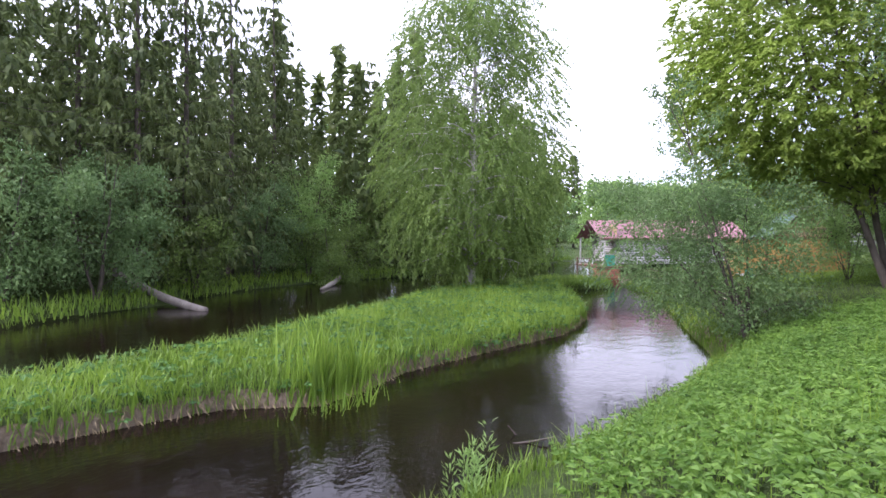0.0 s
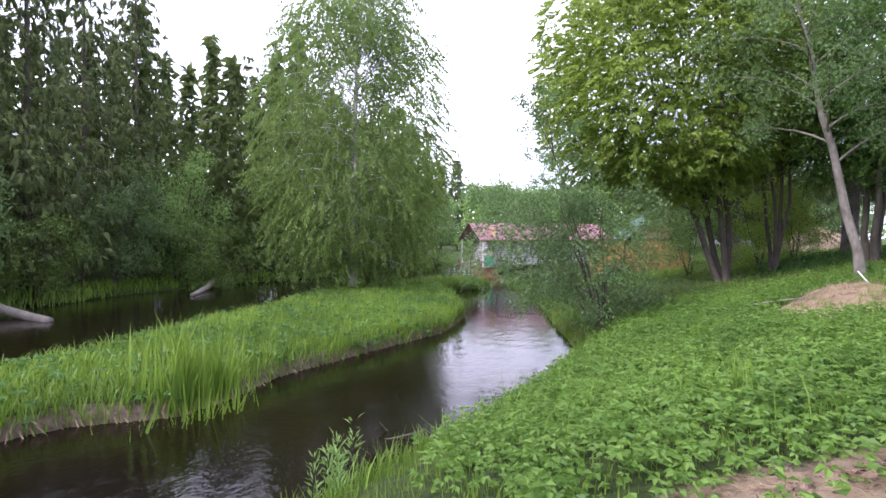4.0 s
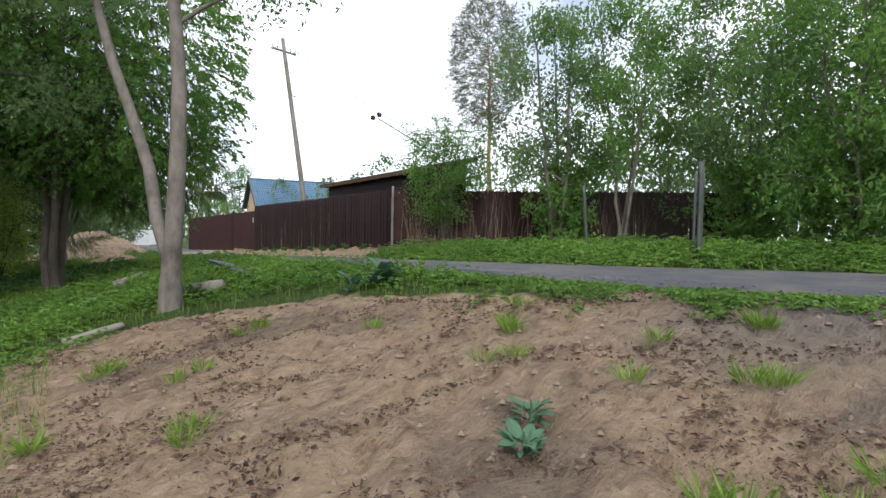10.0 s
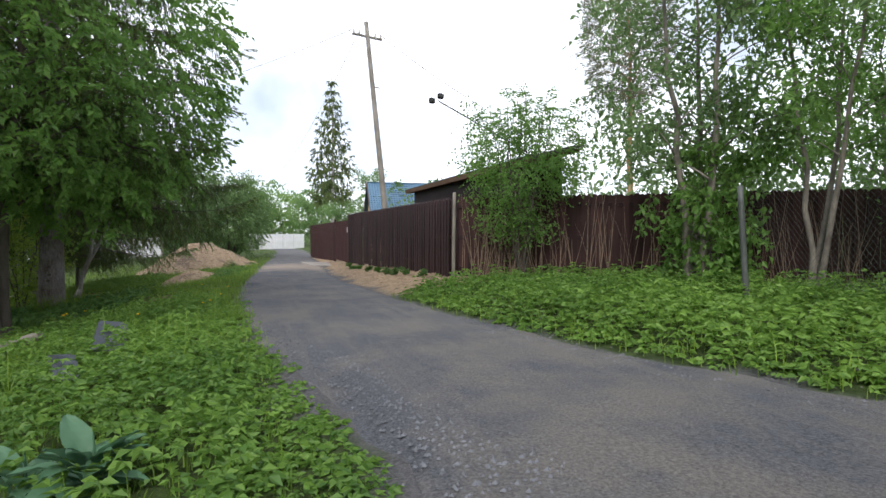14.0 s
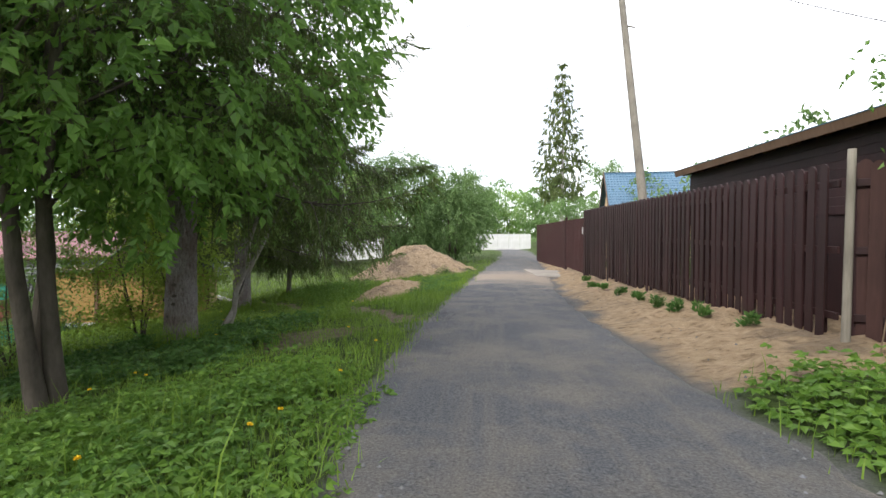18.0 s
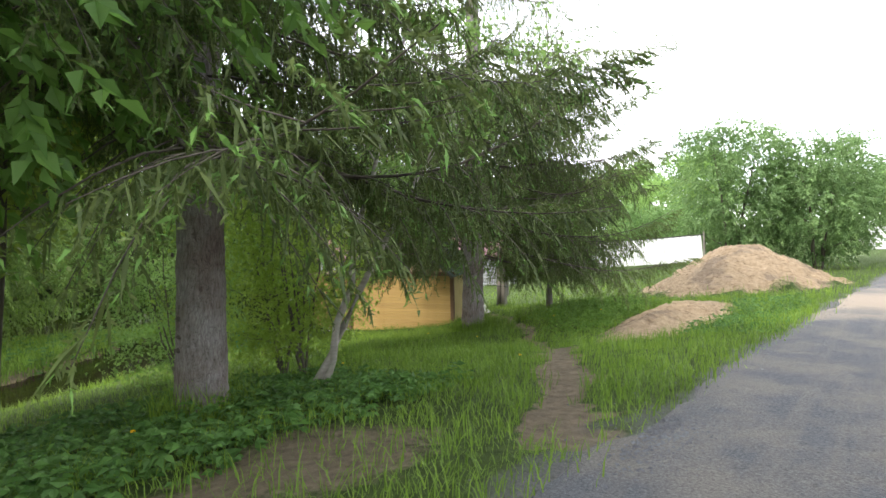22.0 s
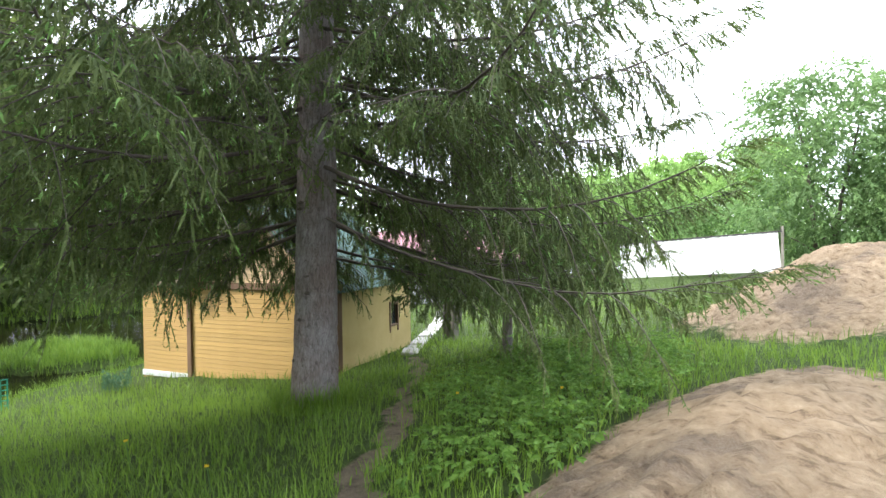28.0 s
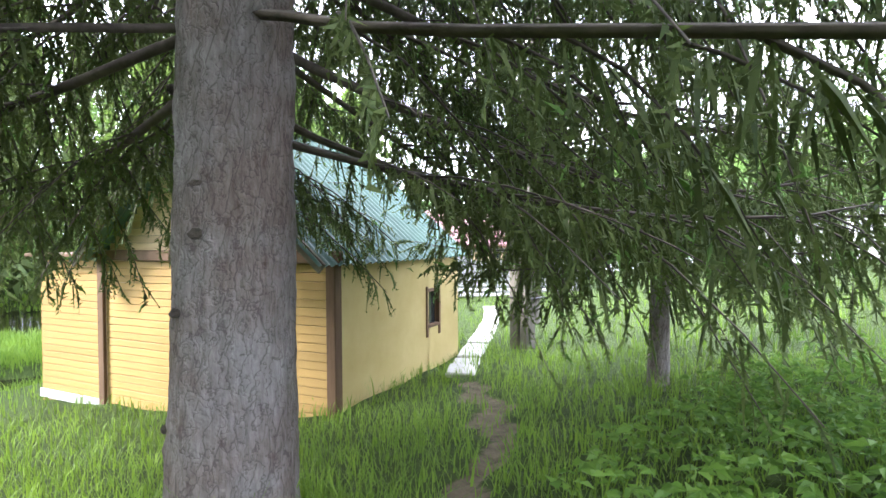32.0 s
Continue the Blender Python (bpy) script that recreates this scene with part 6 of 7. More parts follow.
def leaf_plant(name, x, y, leaves, length, label, seed, mat=None, height=0.25):
    r = np.random.default_rng(seed)
    root = thing(name, x, y, gz(x, y) - 0.02, label=label, category="plant")
    v, f = big_leaf(length, length * 0.55, r)
    mes = [mesh_of("leaf", *big_leaf(length, length * w, r), mat or M_BURDOCK, True) for w in (0.48, 0.58, 0.66)]
    for i in range(leaves):
        a = i * 137.5 + r.uniform(-15, 15)
        k = r.uniform(0.55, 1.1)
        m = pose(0, 0, height * r.uniform(0.0, 0.9), 0, 0, a) @ pose(0.05, 0, 0, r.uniform(-15, 15), -r.uniform(5, 55), 0) @ Matrix.Diagonal((k, k, k, 1))
        put("leaf", mes[i % 3], root, m=m)
    runs = [(curve((0, 0, 0), (0.02, 0.01, height * 1.3), (0.03, 0, 0), 5), np.linspace(0.012, 0.005, 5))]
    put("stem", mesh_of("stem", *tubes(runs, 6), mat or M_BURDOCK, True), root)
    return root


leaf_plant("burdock", -2.55, -2.9, 36, 0.29, "large burdock with broad dark green leaves", 401, None, 0.30)
leaf_plant("burdock", -2.95, -2.65, 16, 0.24, "burdock with broad dark green leaves on the verge", 402)
leaf_plant("burdock", -5.3, -8.4, 5, 0.15, "small burdock growing in bare sand", 403, M_WEED, 0.08)
leaf_plant("thistle", -4.45, -7.85, 30, 0.13, "spreading grey-green weed growing in bare sand", 404, M_BURDOCK, 0.10)
leaf_plant("thistle", -4.15, -7.6, 24, 0.12, "spreading grey-green weed growing in bare sand", 405, M_BURDOCK, 0.12)
leaf_plant("burdock", -6.2, 1.2, 12, 0.26, "burdock with broad leaves under the alder", 406)
leaf_plant("coltsfoot", -1.9, -6.3, 8, 0.14, "low broad-leaved weed at the lane's edge", 407, M_WEED, 0.06)


def herb_patch(name, pts, leaves, length, ratio, height, mat, label, seed, lift=0.4, group="", kind="", category="plant"):
    r = np.random.default_rng(seed)
    P, D, L = [], [], []
    z = ground_z(pts[:, 0], pts[:, 1])
    for (x, y), zz in zip(pts, z):
        p, d, l = fan(x, y, zz, leaves, length, ratio, height * r.uniform(0.6, 1.25), r, lift)
        P.append(p), D.append(d), L.append(l)
    P, D, L = np.concatenate(P), np.concatenate(D), np.concatenate(L)
    v, f = leaf_cards(P, D, L, L * ratio, r)
    return tagged(put(name, mesh_of(name, v, f, mat)), label, category, group, kind)


# tufts planted along the foot of the fence
for i, (x, y) in enumerate(pts_of("2.85,8.3 2.65,9.4 2.6,10.5 2.6,11.5 2.6,12.8 2.55,14.2 2.5,15.9 2.5,17.4 2.7,19.5")):
    herb_patch("fence_tuft", np.array([[x, y], [x + 0.07, y + 0.05], [x - 0.06, y + 0.09]]), 70, 0.10, 0.28, 0.17, M_WEED, "small green seedling tuft in the sand below the fence", 420 + i, 0.9, "tufts below the fence")
# tufts of grass on the open sand
r = np.random.default_rng(5)
for i, (x, y) in enumerate(pts_of("-4.3,-8.9 -3.9,-9.3 -3.4,-7.6 -2.9,-8.4 -3.6,-6.6 -3.1,-6.2 -2.6,-7.4 -5.9,-6.1 -6.7,-5.2 -7.4,-4.6 -6.2,-3.5 -7.9,-6.7 -8.2,-8.0 -9.0,-9.1 -3.7,-4.6 -4.6,-3.2 -2.3,-5.6 -6.9,-7.9 -9.4,-10.4 -1.8,-7.9 -5.6,-4.6")):
    n = r.integers(1, 4)
    herb_patch("sand_tuft", np.array([[x, y]]) + r.normal(0, 0.1, (n, 2)), 46, 0.16, 0.07, 0.03, M_GRASS, "small grass tuft growing in the sand", 440 + i, 1.6, "tufts on the sand")


def dandelion(x, y, h, seed):
    r = np.random.default_rng(seed)
    root = thing("dandelion", x, y, gz(x, y), label="yellow dandelion in flower on a thin stem", category="flower", group="dandelions")
    top = np.array([r.normal(0, 0.04), r.normal(0, 0.04), h])
    put("stem", mesh_of("stem", *tubes([(curve((0, 0, 0), top, (0.03, 0, 0), 5), np.full(5, 0.004))], 5), M_WEED), root)
    n = 40
    a = r.uniform(0, 6.283, n)
    d = unit(np.stack([np.cos(a), np.sin(a), r.uniform(0.1, 1.4, n)], -1))
    v, f = leaf_cards(np.repeat(top[None], n, 0), d, np.full(n, 0.027), np.full(n, 0.012), r)
    put("flower_head", mesh_of("flower_head", v, f, M_YELLOWFLOWER), root, "yellow flower head")


for i, (x, y) in enumerate(pts_of("-2.3,5.6 -2.35,4.3 -2.5,4.0 -2.2,7.0 -4.9,6.6 -5.4,7.1 -5.1,5.9 -2.8,8.0 -4.0,13.1 -6.9,12.6 -8.1,17.9 -7.4,20.6 -9.4,17.6 -6.2,20.9 -3.4,3.6 -5.2,9.0")):
    dandelion(x, y, 0.24 + 0.012 * (i % 9), 500 + i)


# ---- grass and weeds that nobody could count ----
def blades(pts, height, wide, mat, name, label, seed, lean=0.5):
    """Bent blades of grass as one object."""
    r = np.random.default_rng(seed)
    n = len(pts)
    z = ground_z(pts[:, 0], pts[:, 1]) - 0.015
    a, h = r.uniform(0, 6.283, n), height * r.uniform(0.45, 1.25, n) * (1 + 0.5 * waves(pts[:, 0], pts[:, 1], 1.1, seed + 1) + 0.35 * waves(pts[:, 0], pts[:, 1], 0.4, seed + 2))
    w = wide * r.uniform(0.6, 1.3, n)
    b = np.stack([pts[:, 0], pts[:, 1], z], -1)
    side = np.stack([np.cos(a), np.sin(a), 0 * a], -1)
    off = np.stack([-np.sin(a), np.cos(a), 0 * a], -1) * (r.uniform(-1, 1, n) * lean * h)[:, None] + np.stack([np.cos(a), np.sin(a), 0 * a], -1) * (r.normal(0, 0.12, n) * h)[:, None]
    up = np.array([0, 0, 1.0])
    m = b + off * 0.33 + up * (h * 0.6)[:, None]
    t = b + off + up * h[:, None]
    s = side * (w / 2)[:, None]
    v = np.stack([b - s, b + s, m + s * 0.8, m - s * 0.8, t], 1).reshape(-1, 3)
    k = 5 * np.arange(n)[:, None]
    me = mesh_of(name, v, [k + [0, 1, 2, 3], k + [3, 2, 4]], mat)
    return tagged(put(name, me), label, "grass", kind="stuff")


def scatter(n, x0, x1, y0, y1, seed, bare=0.45, keep=None):
    """Random places on grassy ground in a rectangle, thinning out on sand, path and road."""
    r = np.random.default_rng(seed)
    p = np.stack([r.uniform(x0, x1, n), r.uniform(y0, y1, n)], -1)
    x, y = p[:, 0], p[:, 1]
    sand, earth, gravel = cover(x, y)
    dr, _ = dist_line(x, y, ROAD)
    ok = (dr > road_half(y) + 0.12 * r.normal(size=n)) & (r.uniform(size=n) > np.maximum(sand * 1.6 - 0.1, earth * 1.0)) & side_of_land(x, y)
    if keep is not None:
        ok &= keep(x, y, r)
    return p[ok]


def thin_far(full, fade):
    """Keeps all within full metres of the walk, ever fewer beyond."""
    return lambda x, y, r: r.uniform(size=len(x)) < np.exp(-np.maximum(dist_line(x, y, WALK)[0] - full, 0) / fade)


blades(scatter(105000, -16, -1.4, 3, 26, 601, keep=thin_far(4.5, 5)), 0.18, 0.010, M_GRASS, "long_grass", "lush long grass between the lane and river", 602, 1.3)
blades(scatter(36000, -16, -1.5, -12, 4, 603, keep=thin_far(5, 6)), 0.15, 0.009, M_GRASS, "bank_grass", "green grass on the river bank", 604)
blades(scatter(50000, -24, 3, 12, 48, 605, keep=thin_far(7, 10)), 0.2, 0.016, M_GRASS, "meadow_grass", "green grass round the sheds and heap", 606)
blades(scatter(16000, 1, 14, -14, 8, 607), 0.22, 0.011, M_GRASS, "verge_grass", "green grass on the verge below the thicket", 608)
blades(scatter(9000, -14, 2, -14, 2, 609, keep=lambda x, y, r: inside(x, y, SAND) > -0.7), 0.10, 0.008, M_GRASS, "sparse_grass", "sparse short grass at the sand's edge", 610)


r = np.random.default_rng(611)
foot_a, foot_d = r.uniform(0, 6.283, 1500), r.uniform(0.33, 0.62, 1500)
blades(np.concatenate([np.stack([-9.9 + np.cos(foot_a) * foot_d, 20.2 + np.sin(foot_a) * foot_d], -1), np.stack([-6.4 + np.cos(foot_a) * foot_d, 10.2 + np.sin(foot_a) * foot_d], -1)[:700]]), 0.36, 0.012, M_GRASS, "trunk_grass", "long uncut grass round the spruce trunks", 612, 0.8)


def on_island(n, seed, line, edge=0.0):
    r = np.random.default_rng(seed)
    p = np.stack([r.uniform(line[:, 0].min(), line[:, 0].max(), n), r.uniform(max(line[:, 1].min(), -17), line[:, 1].max(), n)], -1)
    d = inside(p[:, 0], p[:, 1], line)
    return p[(d > 0.03) & ((d < edge) if edge else True)]


blades(on_island(70000, 621, ISLAND), 0.36, 0.03, M_GRASS, "island_grass", "dense bright green grass of the river island", 622, 0.8)
blades(on_island(45000, 623, ISLAND, 0.5), 0.42, 0.022, M_GRASS, "island_edge_grass", "long grass hanging over the island's edge", 624, 1.1)
blades(on_island(8000, 625, ISLET), 0.38, 0.03, M_GRASS, "islet_grass", "dense green grass of a small islet", 626, 0.8)


def along(line, n, seed, inner, outer, y0, y1, closed=False, sign=1):
    """Places within a band beside a line."""
    r = np.random.default_rng(seed)
    q = smooth_line(np.concatenate([line, line[:1]]) if closed else line, 4000)
    q = q[(q[:, 1] > y0) & (q[:, 1] < y1)]
    return q[r.integers(0, len(q), n)] + r.normal(0, 0.02, (n, 2)) + r.uniform(inner, outer, n)[:, None] * unit(r.normal(size=(n, 2)))


dry = along(ISLAND, 9000, 631, 0.0, 0.14, -17, 16, True)
dz = np.minimum(ground_z(dry[:, 0], dry[:, 1]), W + 0.36)
rr = np.random.default_rng(632)
mid_isl = np.array([-25.5, 0.0])
outw = np.stack([np.sign(dry[:, 0] - np.interp(dry[:, 1], [-20, -5, 10, 18], [-24.6, -23.8, -26, -29])), 0 * dz], -1)
dd = unit(np.column_stack([outw * rr.uniform(0.2, 1.0, (len(dry), 1)) + rr.normal(0, 0.35, (len(dry), 2)), -rr.uniform(0.5, 1.3, len(dry))]))
dl = rr.uniform(0.15, 0.42, len(dry))
v, f = leaf_cards(np.column_stack([dry, dz + 0.06]), dd, dl, np.full(len(dry), 0.022), rr)
tagged(put("dry_roots", mesh_of("dry_roots", v, f, M_GRASS_DRY)), "dry straw-coloured roots hanging from the island's edge", "roots", kind="stuff")
shore_pts = along(SHORE, 14000, 633, 0.1, 1.1, -15, 24)
blades(shore_pts[side_of_land(shore_pts[:, 0], shore_pts[:, 1])], 0.34, 0.02, M_GRASS, "shore_grass", "long grass along the water's edge", 634, 0.9)
fb = along(FAR_BANK, 12000, 635, 0.1, 2.5, -20, 60)
fb = fb[dist_line(fb[:, 0], fb[:, 1], FAR_BANK)[1] < 0]
blades(fb, 0.5, 0.06, M_GRASS, "far_bank_grass", "grass along the far river bank", 636, 0.8)
r = np.random.default_rng(640)
iris = np.array([-20.55, -7.7]) + r.normal(0, 1, (620, 2)) * [0.32, 0.62]
iris_ob = blades(iris, 1.15, 0.05, M_GRASS, "iris_clump", "tall sword-leaved iris clump at the island's edge", 641, 0.28)
straw_pts = np.array([-9.0, -1.6]) + r.normal(0, 0.5, (1200, 2))
blades(straw_pts, 0.12, 0.006, M_GRASS_DRY, "straw_litter", "dry straw strewn over the sandy heap", 642, 2.5)


def weeds(pts, leaves, length, height, mat, name, label, seed, ratio=0.55, lift=0.25):
    """Broad-leaved weeds: whorls of leaves near the top of short stems."""
    r = np.random.default_rng(seed)
    n = len(pts)
    z = ground_z(pts[:, 0], pts[:, 1])
    h = height * r.uniform(0.4, 1.2, n) * np.clip((dist_line(pts[:, 0], pts[:, 1], ROAD)[0] - road_half(pts[:, 1])) / 0.9, 0.22, 1) * (1 + 0.35 * waves(pts[:, 0], pts[:, 1], 1.3, seed))
    k = max(2, leaves // 3)
    a = r.uniform(0, 6.283, (n, k))
    q = r.uniform(0.22, 1.0, (n, k)) * h[:, None]
    rad = r.uniform(0.02, 0.15, (n, k))
    stalk = np.stack([pts[:, :1] + np.cos(a) * rad, pts[:, 1:] + np.sin(a) * rad, z[:, None] + q], -1)
    a3 = a[..., None] + np.array([-1.0, 0.0, 1.0])
    p = np.repeat(stalk[:, :, None], 3, 2).reshape(-1, 3)
    d = unit(np.stack([np.cos(a3), np.sin(a3), np.repeat(r.uniform(-0.45, lift, (n, k))[..., None], 3, 2)], -1)).reshape(-1, 3)
    L = length * np.repeat(r.uniform(0.6, 1.25, n * k), 3)
    v, f = leaf_cards(p, d, L, L * ratio, r)
    return tagged(put(name, mesh_of(name, v, f, mat)), label, "weeds", kind="stuff")


def weed_zone(x, y, r):
    """Where broad weeds crowd out the grass."""
    slope = (inside(x, y, pts_of("-14.6,-9 -12.6,-11.8 -10.9,-10.4 -9.4,-9 -8.8,-6 -8.6,-2 -7,-.5 -5,.2 -3,-2 -1.6,-4.2 -1.8,2 -2,6.4 -4.6,6.4 -7,4.5 -11,4 -14.2,1.5")) > 0.25 * r.normal(size=len(x)) + 0.7 * waves(x, y, 1.6, 75))
    return slope


weeds(scatter(22000, -15, -1.7, -12.5, 7, 651, keep=lambda x, y, r: weed_zone(x, y, r) & (np.hypot(x + 9.1, y + 1.8) > 1.45)), 12, 0.078, 0.32, M_ELDER, "ground_elder", "dense green ground elder and nettles on the slope", 652)
weeds(scatter(7500, 1.2, 8, -12, 6.8, 653, keep=lambda x, y, r: (dist_line(x, y, ROAD)[0] > road_half(y) + 0.2) & (dist_line(x, y, ROAD)[1] > 0)), 12, 0.095, 0.38, M_ELDER, "verge_weeds", "dense green weeds along the verge below the fence", 654)
weeds(scatter(2600, -9, -3.4, 17.5, 27, 655, keep=lambda x, y, r: inside(x, y, pts_of("-8.6,21.5 -6,18.8 -5,19.6 -5.6,22.8 -7,26 -9,25")) > 0.2 * r.normal(size=len(x))), 12, 0.08, 0.32, M_ELDER, "path_weeds", "dark green weeds beside the footpath", 656)
weeds(scatter(1500, -9.5, -4.4, 7.5, 12.6, 657), 11, 0.11, 0.22, M_WEED, "tree_foot_weeds", "low weeds round the spruce's foot", 658)
weeds(scatter(420, -3.4, -1.8, 17.5, 24, 659), 9, 0.08, 0.2, M_WEED, "heap_weeds", "weeds between the lane and small sand heap", 660)
weeds(on_island(2500, 661, ISLAND), 9, 0.16, 0.40, M_WEED, "island_weeds", "broad-leaved weeds among the island grass", 662)
r = np.random.default_rng(665)
lane_w = np.stack([r.uniform(-4.5, 0.5, 16000), r.uniform(-11, 0.5, 16000)], -1)
lane_d, lane_s = dist_line(lane_w[:, 0], lane_w[:, 1], ROAD)
lane_e = lane_d - road_half(lane_w[:, 1])
lane_w = lane_w[(lane_s < 0) & (lane_e > 0.05) & (lane_e < 0.75 + 0.25 * r.normal(size=len(lane_e)) + 1.2 * waves(lane_w[:, 0], lane_w[:, 1], 1.6, 74))]
weeds(lane_w[:1300], 9, 0.07, 0.14, M_ELDER, "lane_weeds", "low green weeds between the sand and lane", 666)
r = np.random.default_rng(668)
sw = np.stack([r.uniform(-12.5, -6, 7000), r.uniform(-13.5, -1, 7000)], -1)
sd = inside(sw[:, 0], sw[:, 1], SAND)
sw = sw[(sd > -0.6) & (sd < 0.35 + 0.5 * r.normal(size=len(sd)) + 1.3 * waves(sw[:, 0], sw[:, 1], 1.8, 76)) & (np.hypot(sw[:, 0] + 9.1, sw[:, 1] + 1.8) > 1.3) & clear_of_walk(np.column_stack([sw, sd * 0 - 9]), 0.5)]
weeds(sw, 9, 0.07, 0.22, M_ELDER, "sand_edge_weeds", "green weeds creeping from the slope onto sand", 669)
shoot = tagged(herb_patch("willow_shoot", np.array([-15.6, -9.9]) + np.random.default_rng(3).normal(0, 0.16, (7, 2)), 46, 0.13, 0.2, 0.85, M_PALE_LEAF, "young willow shoot at the water's edge", 663, 1.2, category="shrub"), kind="stuff")
herb_patch("bank_shrub", np.array([-15.9, 19.1]) + np.random.default_rng(4).normal(0, 0.2, (9, 2)), 60, 0.07, 0.5, 0.45, M_BURDOCK, "small dark shrub in the grass near the shed", 664, 0.9, category="shrub")

sg = scatter(26000, -15, -2, -12, 6, 667, keep=lambda x, y, r: weed_zone(x, y, r) & (waves(x, y, 2.0, 77) + 0.15 * r.normal(size=len(x)) > 0.28) & (np.hypot(x + 9.1, y + 1.8) > 1.6))
blades(sg, 0.46, 0.010, M_GRASS, "slope_grass", "tall grass clumps among the weeds of the slope", 675, 0.7)

# leaf litter and small lumps on the bare sand
r = np.random.default_rng(670)
lp = np.stack([r.uniform(-13, 1, 230000), r.uniform(-15, 0, 230000)], -1)
lp = lp[(inside(lp[:, 0], lp[:, 1], SAND) > 0.2) & ((np.abs(waves(lp[:, 0], lp[:, 1], 3.2, 71)) < 0.10 + 0.05 * r.normal(size=len(lp))) | (waves(lp[:, 0], lp[:, 1], 1.1, 72) + 0.2 * r.normal(size=len(lp)) > 0.5))]
lz = ground_z(lp[:, 0], lp[:, 1])
ld = unit(np.stack([r.normal(size=len(lp)), r.normal(size=len(lp)), r.uniform(-0.1, 0.5, len(lp))], -1))
ls = 0.014 + 0.05 * r.uniform(0, 1, len(lp)) ** 1.8
v, f = leaf_cards(np.stack([lp[:, 0], lp[:, 1], lz + 0.008], -1), ld, ls, ls * r.uniform(0.2, 0.7, len(lp)), r)
M_LITTER = leafy("dry_leaf_litter", (0.035, 0.022, 0.018), (0.16, 0.10, 0.07), 0.05, 0.9)
tagged(put("leaf_litter", mesh_of("leaf_litter", v, f, M_LITTER)), "dry brown leaves and bark bits on the sand", "litter", kind="stuff")


def clods(name, n, region, size, mat, label, seed):
    """Small rough stones or lumps, half sunk."""
    r = np.random.default_rng(seed)
    base_v = np.array([[1, 0, 0], [-1, 0, 0], [0, 1, 0], [0, -1, 0], [0, 0, 0.7], [0, 0, -0.5]], float)
    base_f = np.array([[0, 2, 4], [2, 1, 4], [1, 3, 4], [3, 0, 4], [2, 0, 5], [1, 2, 5], [3, 1, 5], [0, 3, 5]])
    s = size * r.uniform(0.35, 1.3, (n, 1, 1)) * r.uniform(0.6, 1.3, (n, 6, 3))
    v = base_v[None] * s
    z = region[:, 2] if region.shape[1] == 3 else ground_z(region[:, 0], region[:, 1])
    v = v + np.stack([region[:, 0], region[:, 1], z], -1)[:, None]
    f = (6 * np.arange(n)[:, None, None] + base_f[None]).reshape(-1, 3)
    return tagged(put(name, mesh_of(name, v.reshape(-1, 3), f, mat)), label, "stones", kind="stuff")


cp_ = np.stack([r.uniform(-12.5, 1, 3500), r.uniform(-14, 0, 3500)], -1)
cp_ = cp_[inside(cp_[:, 0], cp_[:, 1], SAND) > 0.1]
clods("sand_clods", len(cp_), cp_, 0.03, plain("sand_clod", (0.12, 0.088, 0.06), (0.27, 0.21, 0.15), 9, 0.95), "crumbled lumps of sand", 672)
q = mid[r.integers(0, len(mid), 9000)]
off = r.choice([-1, 1], 9000) * (1.62 + 0.28 * r.normal(size=9000))
gp = np.stack([q[:, 0] + r.normal(0, 0.4, 9000), q[:, 1] + r.normal(0, 0.4, 9000)], -1)
t2 = np.array([0.12, 0.99])
gp = np.stack([gp[:, 0] + off, gp[:, 1]], -1)
gp = gp[(gp[:, 1] > -14) & (gp[:, 1] < 24)]
gz2 = np.maximum(ground_z(gp[:, 0], gp[:, 1]), np.where(dist_line(gp[:, 0], gp[:, 1], ROAD)[0] < 1.6, road_z(gp[:, 1]) + 0.012, -9))
clods("lane_gravel", len(gp), np.column_stack([gp, gz2]), 0.018, plain("gravel_stone", (0.07, 0.07, 0.073), (0.20, 0.20, 0.205), 12, 0.9), "loose grey gravel along the lane", 673)

gq = np.stack([-0.62 + 0.13 * r.normal(size=3400) + 0.06 * np.sin(np.arange(3400)), r.uniform(3.5, 15, 3400)], -1)
gq = np.concatenate([gq, np.array([-1.6, 11.2]) + r.normal(0, 1, (900, 2)) * [0.3, 0.4], np.array([0.2, -2.2]) + r.normal(0, 1, (7600, 2)) * [1.0, 2.4]])
gq = gq[dist_line(gq[:, 0], gq[:, 1], ROAD)[0] < road_half(gq[:, 1]) - 0.15]
clods("loose_gravel", len(gq), np.column_stack([gq, road_z(gq[:, 1]) + 0.014]), 0.018, plain("dark_gravel", (0.05, 0.052, 0.06), (0.17, 0.175, 0.19), 14, 0.9), "dark loose gravel scattered on the lane", 674)


# ---- far woods that close the view ----
def woods(name, spots, label, seed, mat, size, cards, cone):
    r = np.random.default_rng(seed)
    P = []
    for x, y, h, w in spots:
        u = r.uniform(0.02, 1, cards)
        a = r.uniform(0, 6.283, cards)
        rad = w * ((1 - u) if cone else np.sqrt(np.clip(1 - (2 * u - 0.9) ** 2, 0.02, 1))) * r.uniform(0.55, 1.08, cards) * (1 + 0.25 * np.sin(a * 3 + u * 9))
        z0 = float(land(np.array([x]), np.array([y]))[0])
        P.append(np.stack([x + np.cos(a) * rad, y + np.sin(a) * rad, z0 + 0.3 + u * h], -1))
    P = np.concatenate(P)
    d = unit(r.normal(size=P.shape) + [0, 0, -0.7])
    s = size * r.uniform(0.6, 1.3, len(P))
    v, f = leaf_cards(P, d, s, s * 0.5, r)
    return tagged(put(name, mesh_of(name, v, f, mat)), label, "woods", kind="stuff")


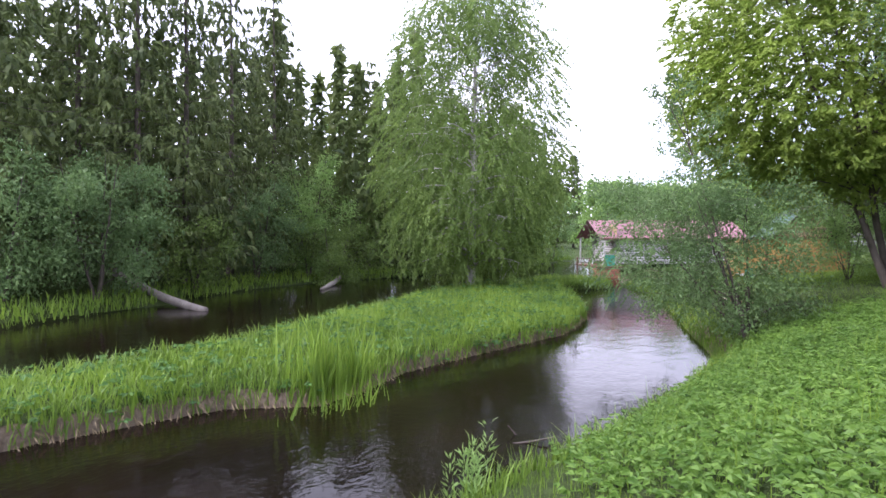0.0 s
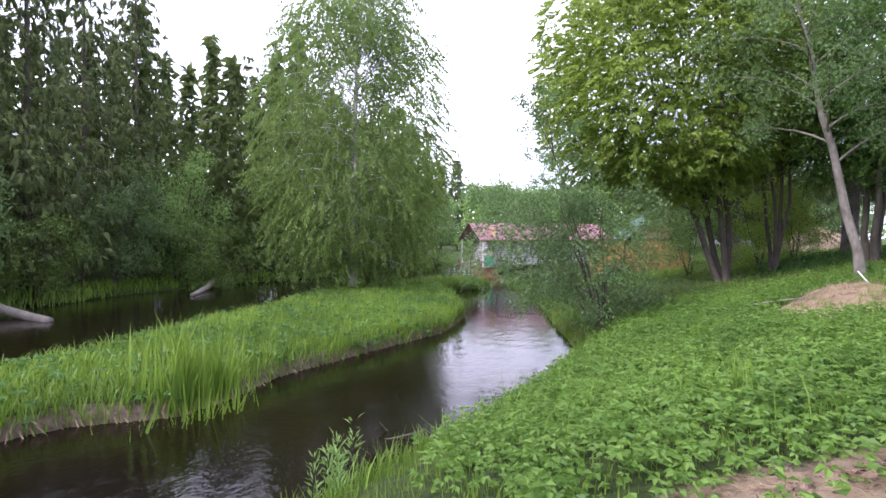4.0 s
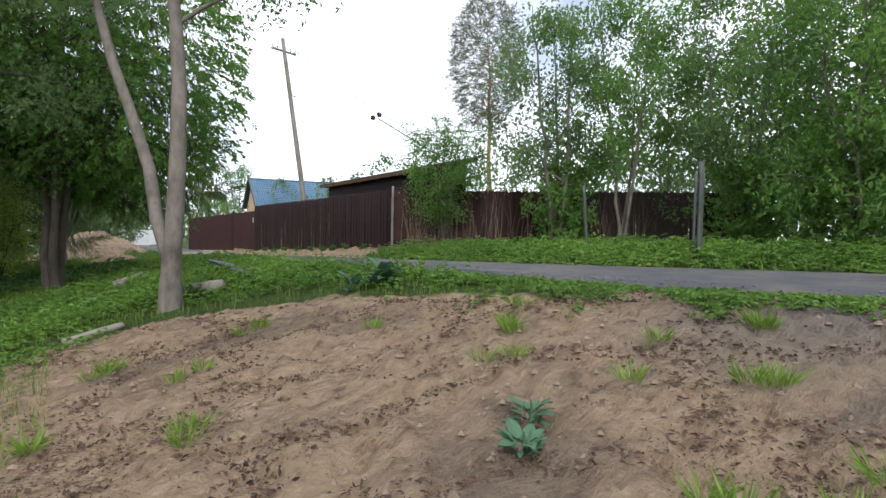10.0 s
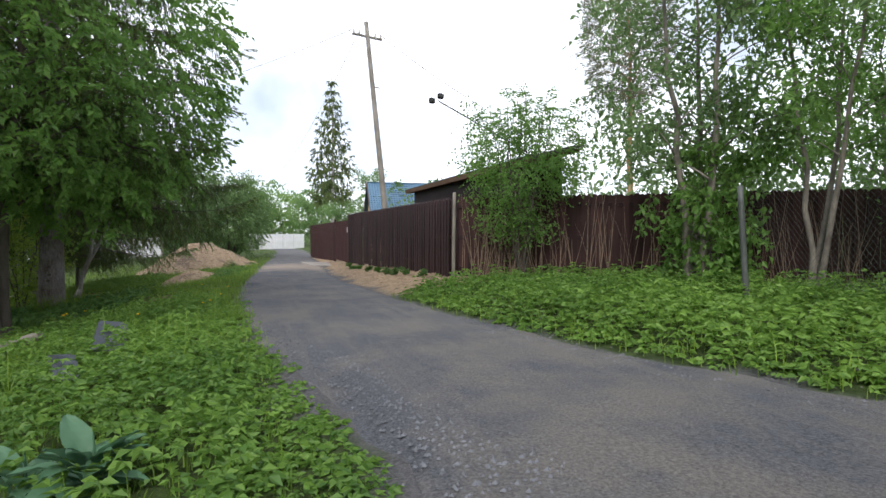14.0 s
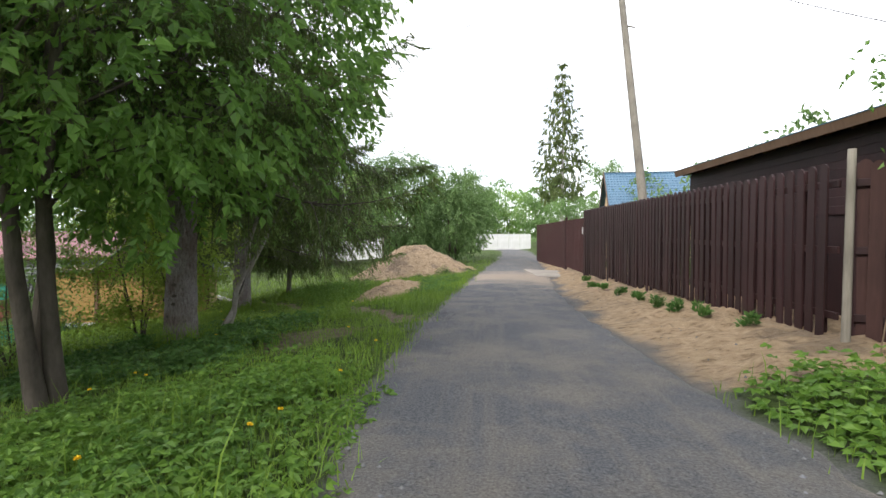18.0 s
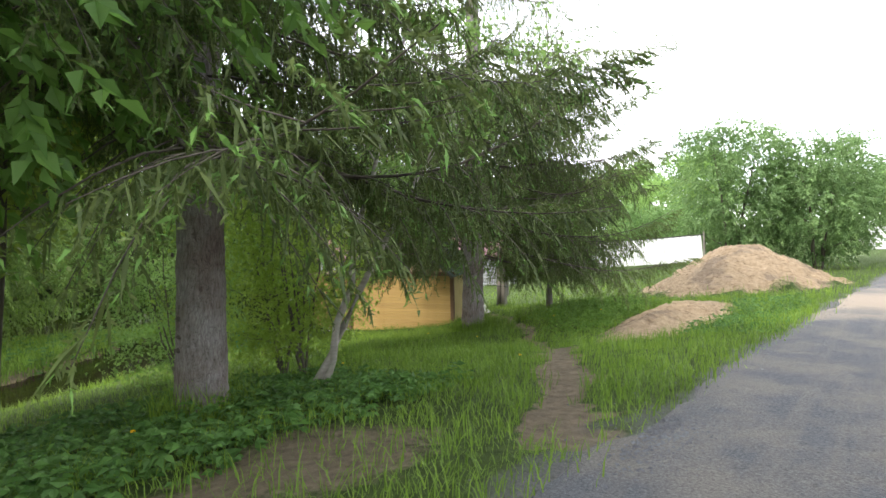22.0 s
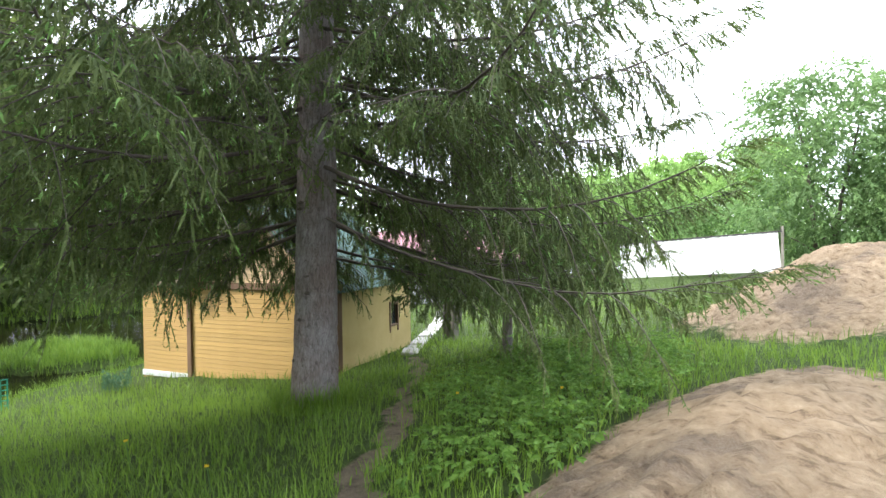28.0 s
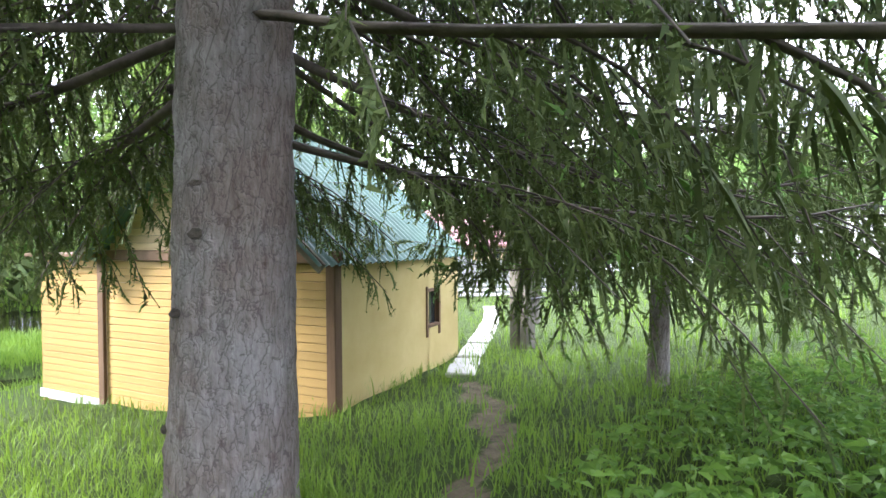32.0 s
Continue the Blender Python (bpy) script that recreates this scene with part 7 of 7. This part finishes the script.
r = np.random.default_rng(700)
spots = [(*bearing(a, far), r.uniform(14, 22), r.uniform(2.2, 3.4)) for a in np.arange(40, 112, 2.0) for far in (r.uniform(46, 58), r.uniform(60, 80))]
woods("far_spruces", spots, "dark spruce forest beyond the river", 701, M_SPRUCE, 1.0, 520, True)
spots = [(*bearing(a, far), r.uniform(13, 19), r.uniform(2.6, 3.8)) for a in np.arange(28.5, 40, 1.3) for far in (58, 70)]
woods("river_woods", spots, "mixed woods across the river behind the birch", 706, M_BIRCH_LEAF, 0.8, 700, False)
spots = [(*bearing(a, r.uniform(44, 70)), r.uniform(5, 9), r.uniform(2.5, 4)) for a in np.arange(38, 112, 2.2)]
woods("far_undergrowth", spots, "leafy undergrowth beyond the river", 702, M_BIRCH_LEAF, 0.5, 520, False)
spots = [(*bearing(a, r.uniform(120, 170)), r.uniform(10, 16), r.uniform(4, 7)) for a in np.arange(-14, 40, 2.0)]
woods("distant_trees", spots, "distant light green trees", 703, M_FAR_LEAF, 1.0, 420, False)
spots = [(22 + r.uniform(0, 14), y, r.uniform(8, 12), r.uniform(3, 4.5)) for y in np.arange(-50, 20, 3.5)] + [(x, -42 + r.uniform(-6, 6), r.uniform(9, 14), 4) for x in np.arange(-40, 24, 4)]
woods("thicket_trees", spots, "leafy trees behind the thicket", 704, M_ALDER_LEAF, 0.55, 620, False)

spots = [(r.uniform(9, 26), y, r.uniform(3, 6), r.uniform(2, 3)) for y in np.arange(4, 40, 1.6)] + [(r.uniform(14, 24), y, r.uniform(4, 7), 2.6) for y in np.arange(-16, 6, 1.7)]
woods("garden_bushes", spots, "leafy bushes and trees in the garden behind the fence", 705, M_ALDER_LEAF, 0.3, 500, False)

r = np.random.default_rng(720)
sg = np.stack([r.uniform(-10, -6.6, 9000), r.uniform(-10.5, -2, 9000)], -1)
sg = sg[(inside(sg[:, 0], sg[:, 1], SAND) < 1.7 + 0.5 * r.normal(size=len(sg))) & (waves(sg[:, 0], sg[:, 1], 1.6, 73) > -0.15)]
blades(sg, 0.15, 0.009, M_GRASS, "creeping_grass", "sparse grass creeping onto the sand", 721, 0.9)
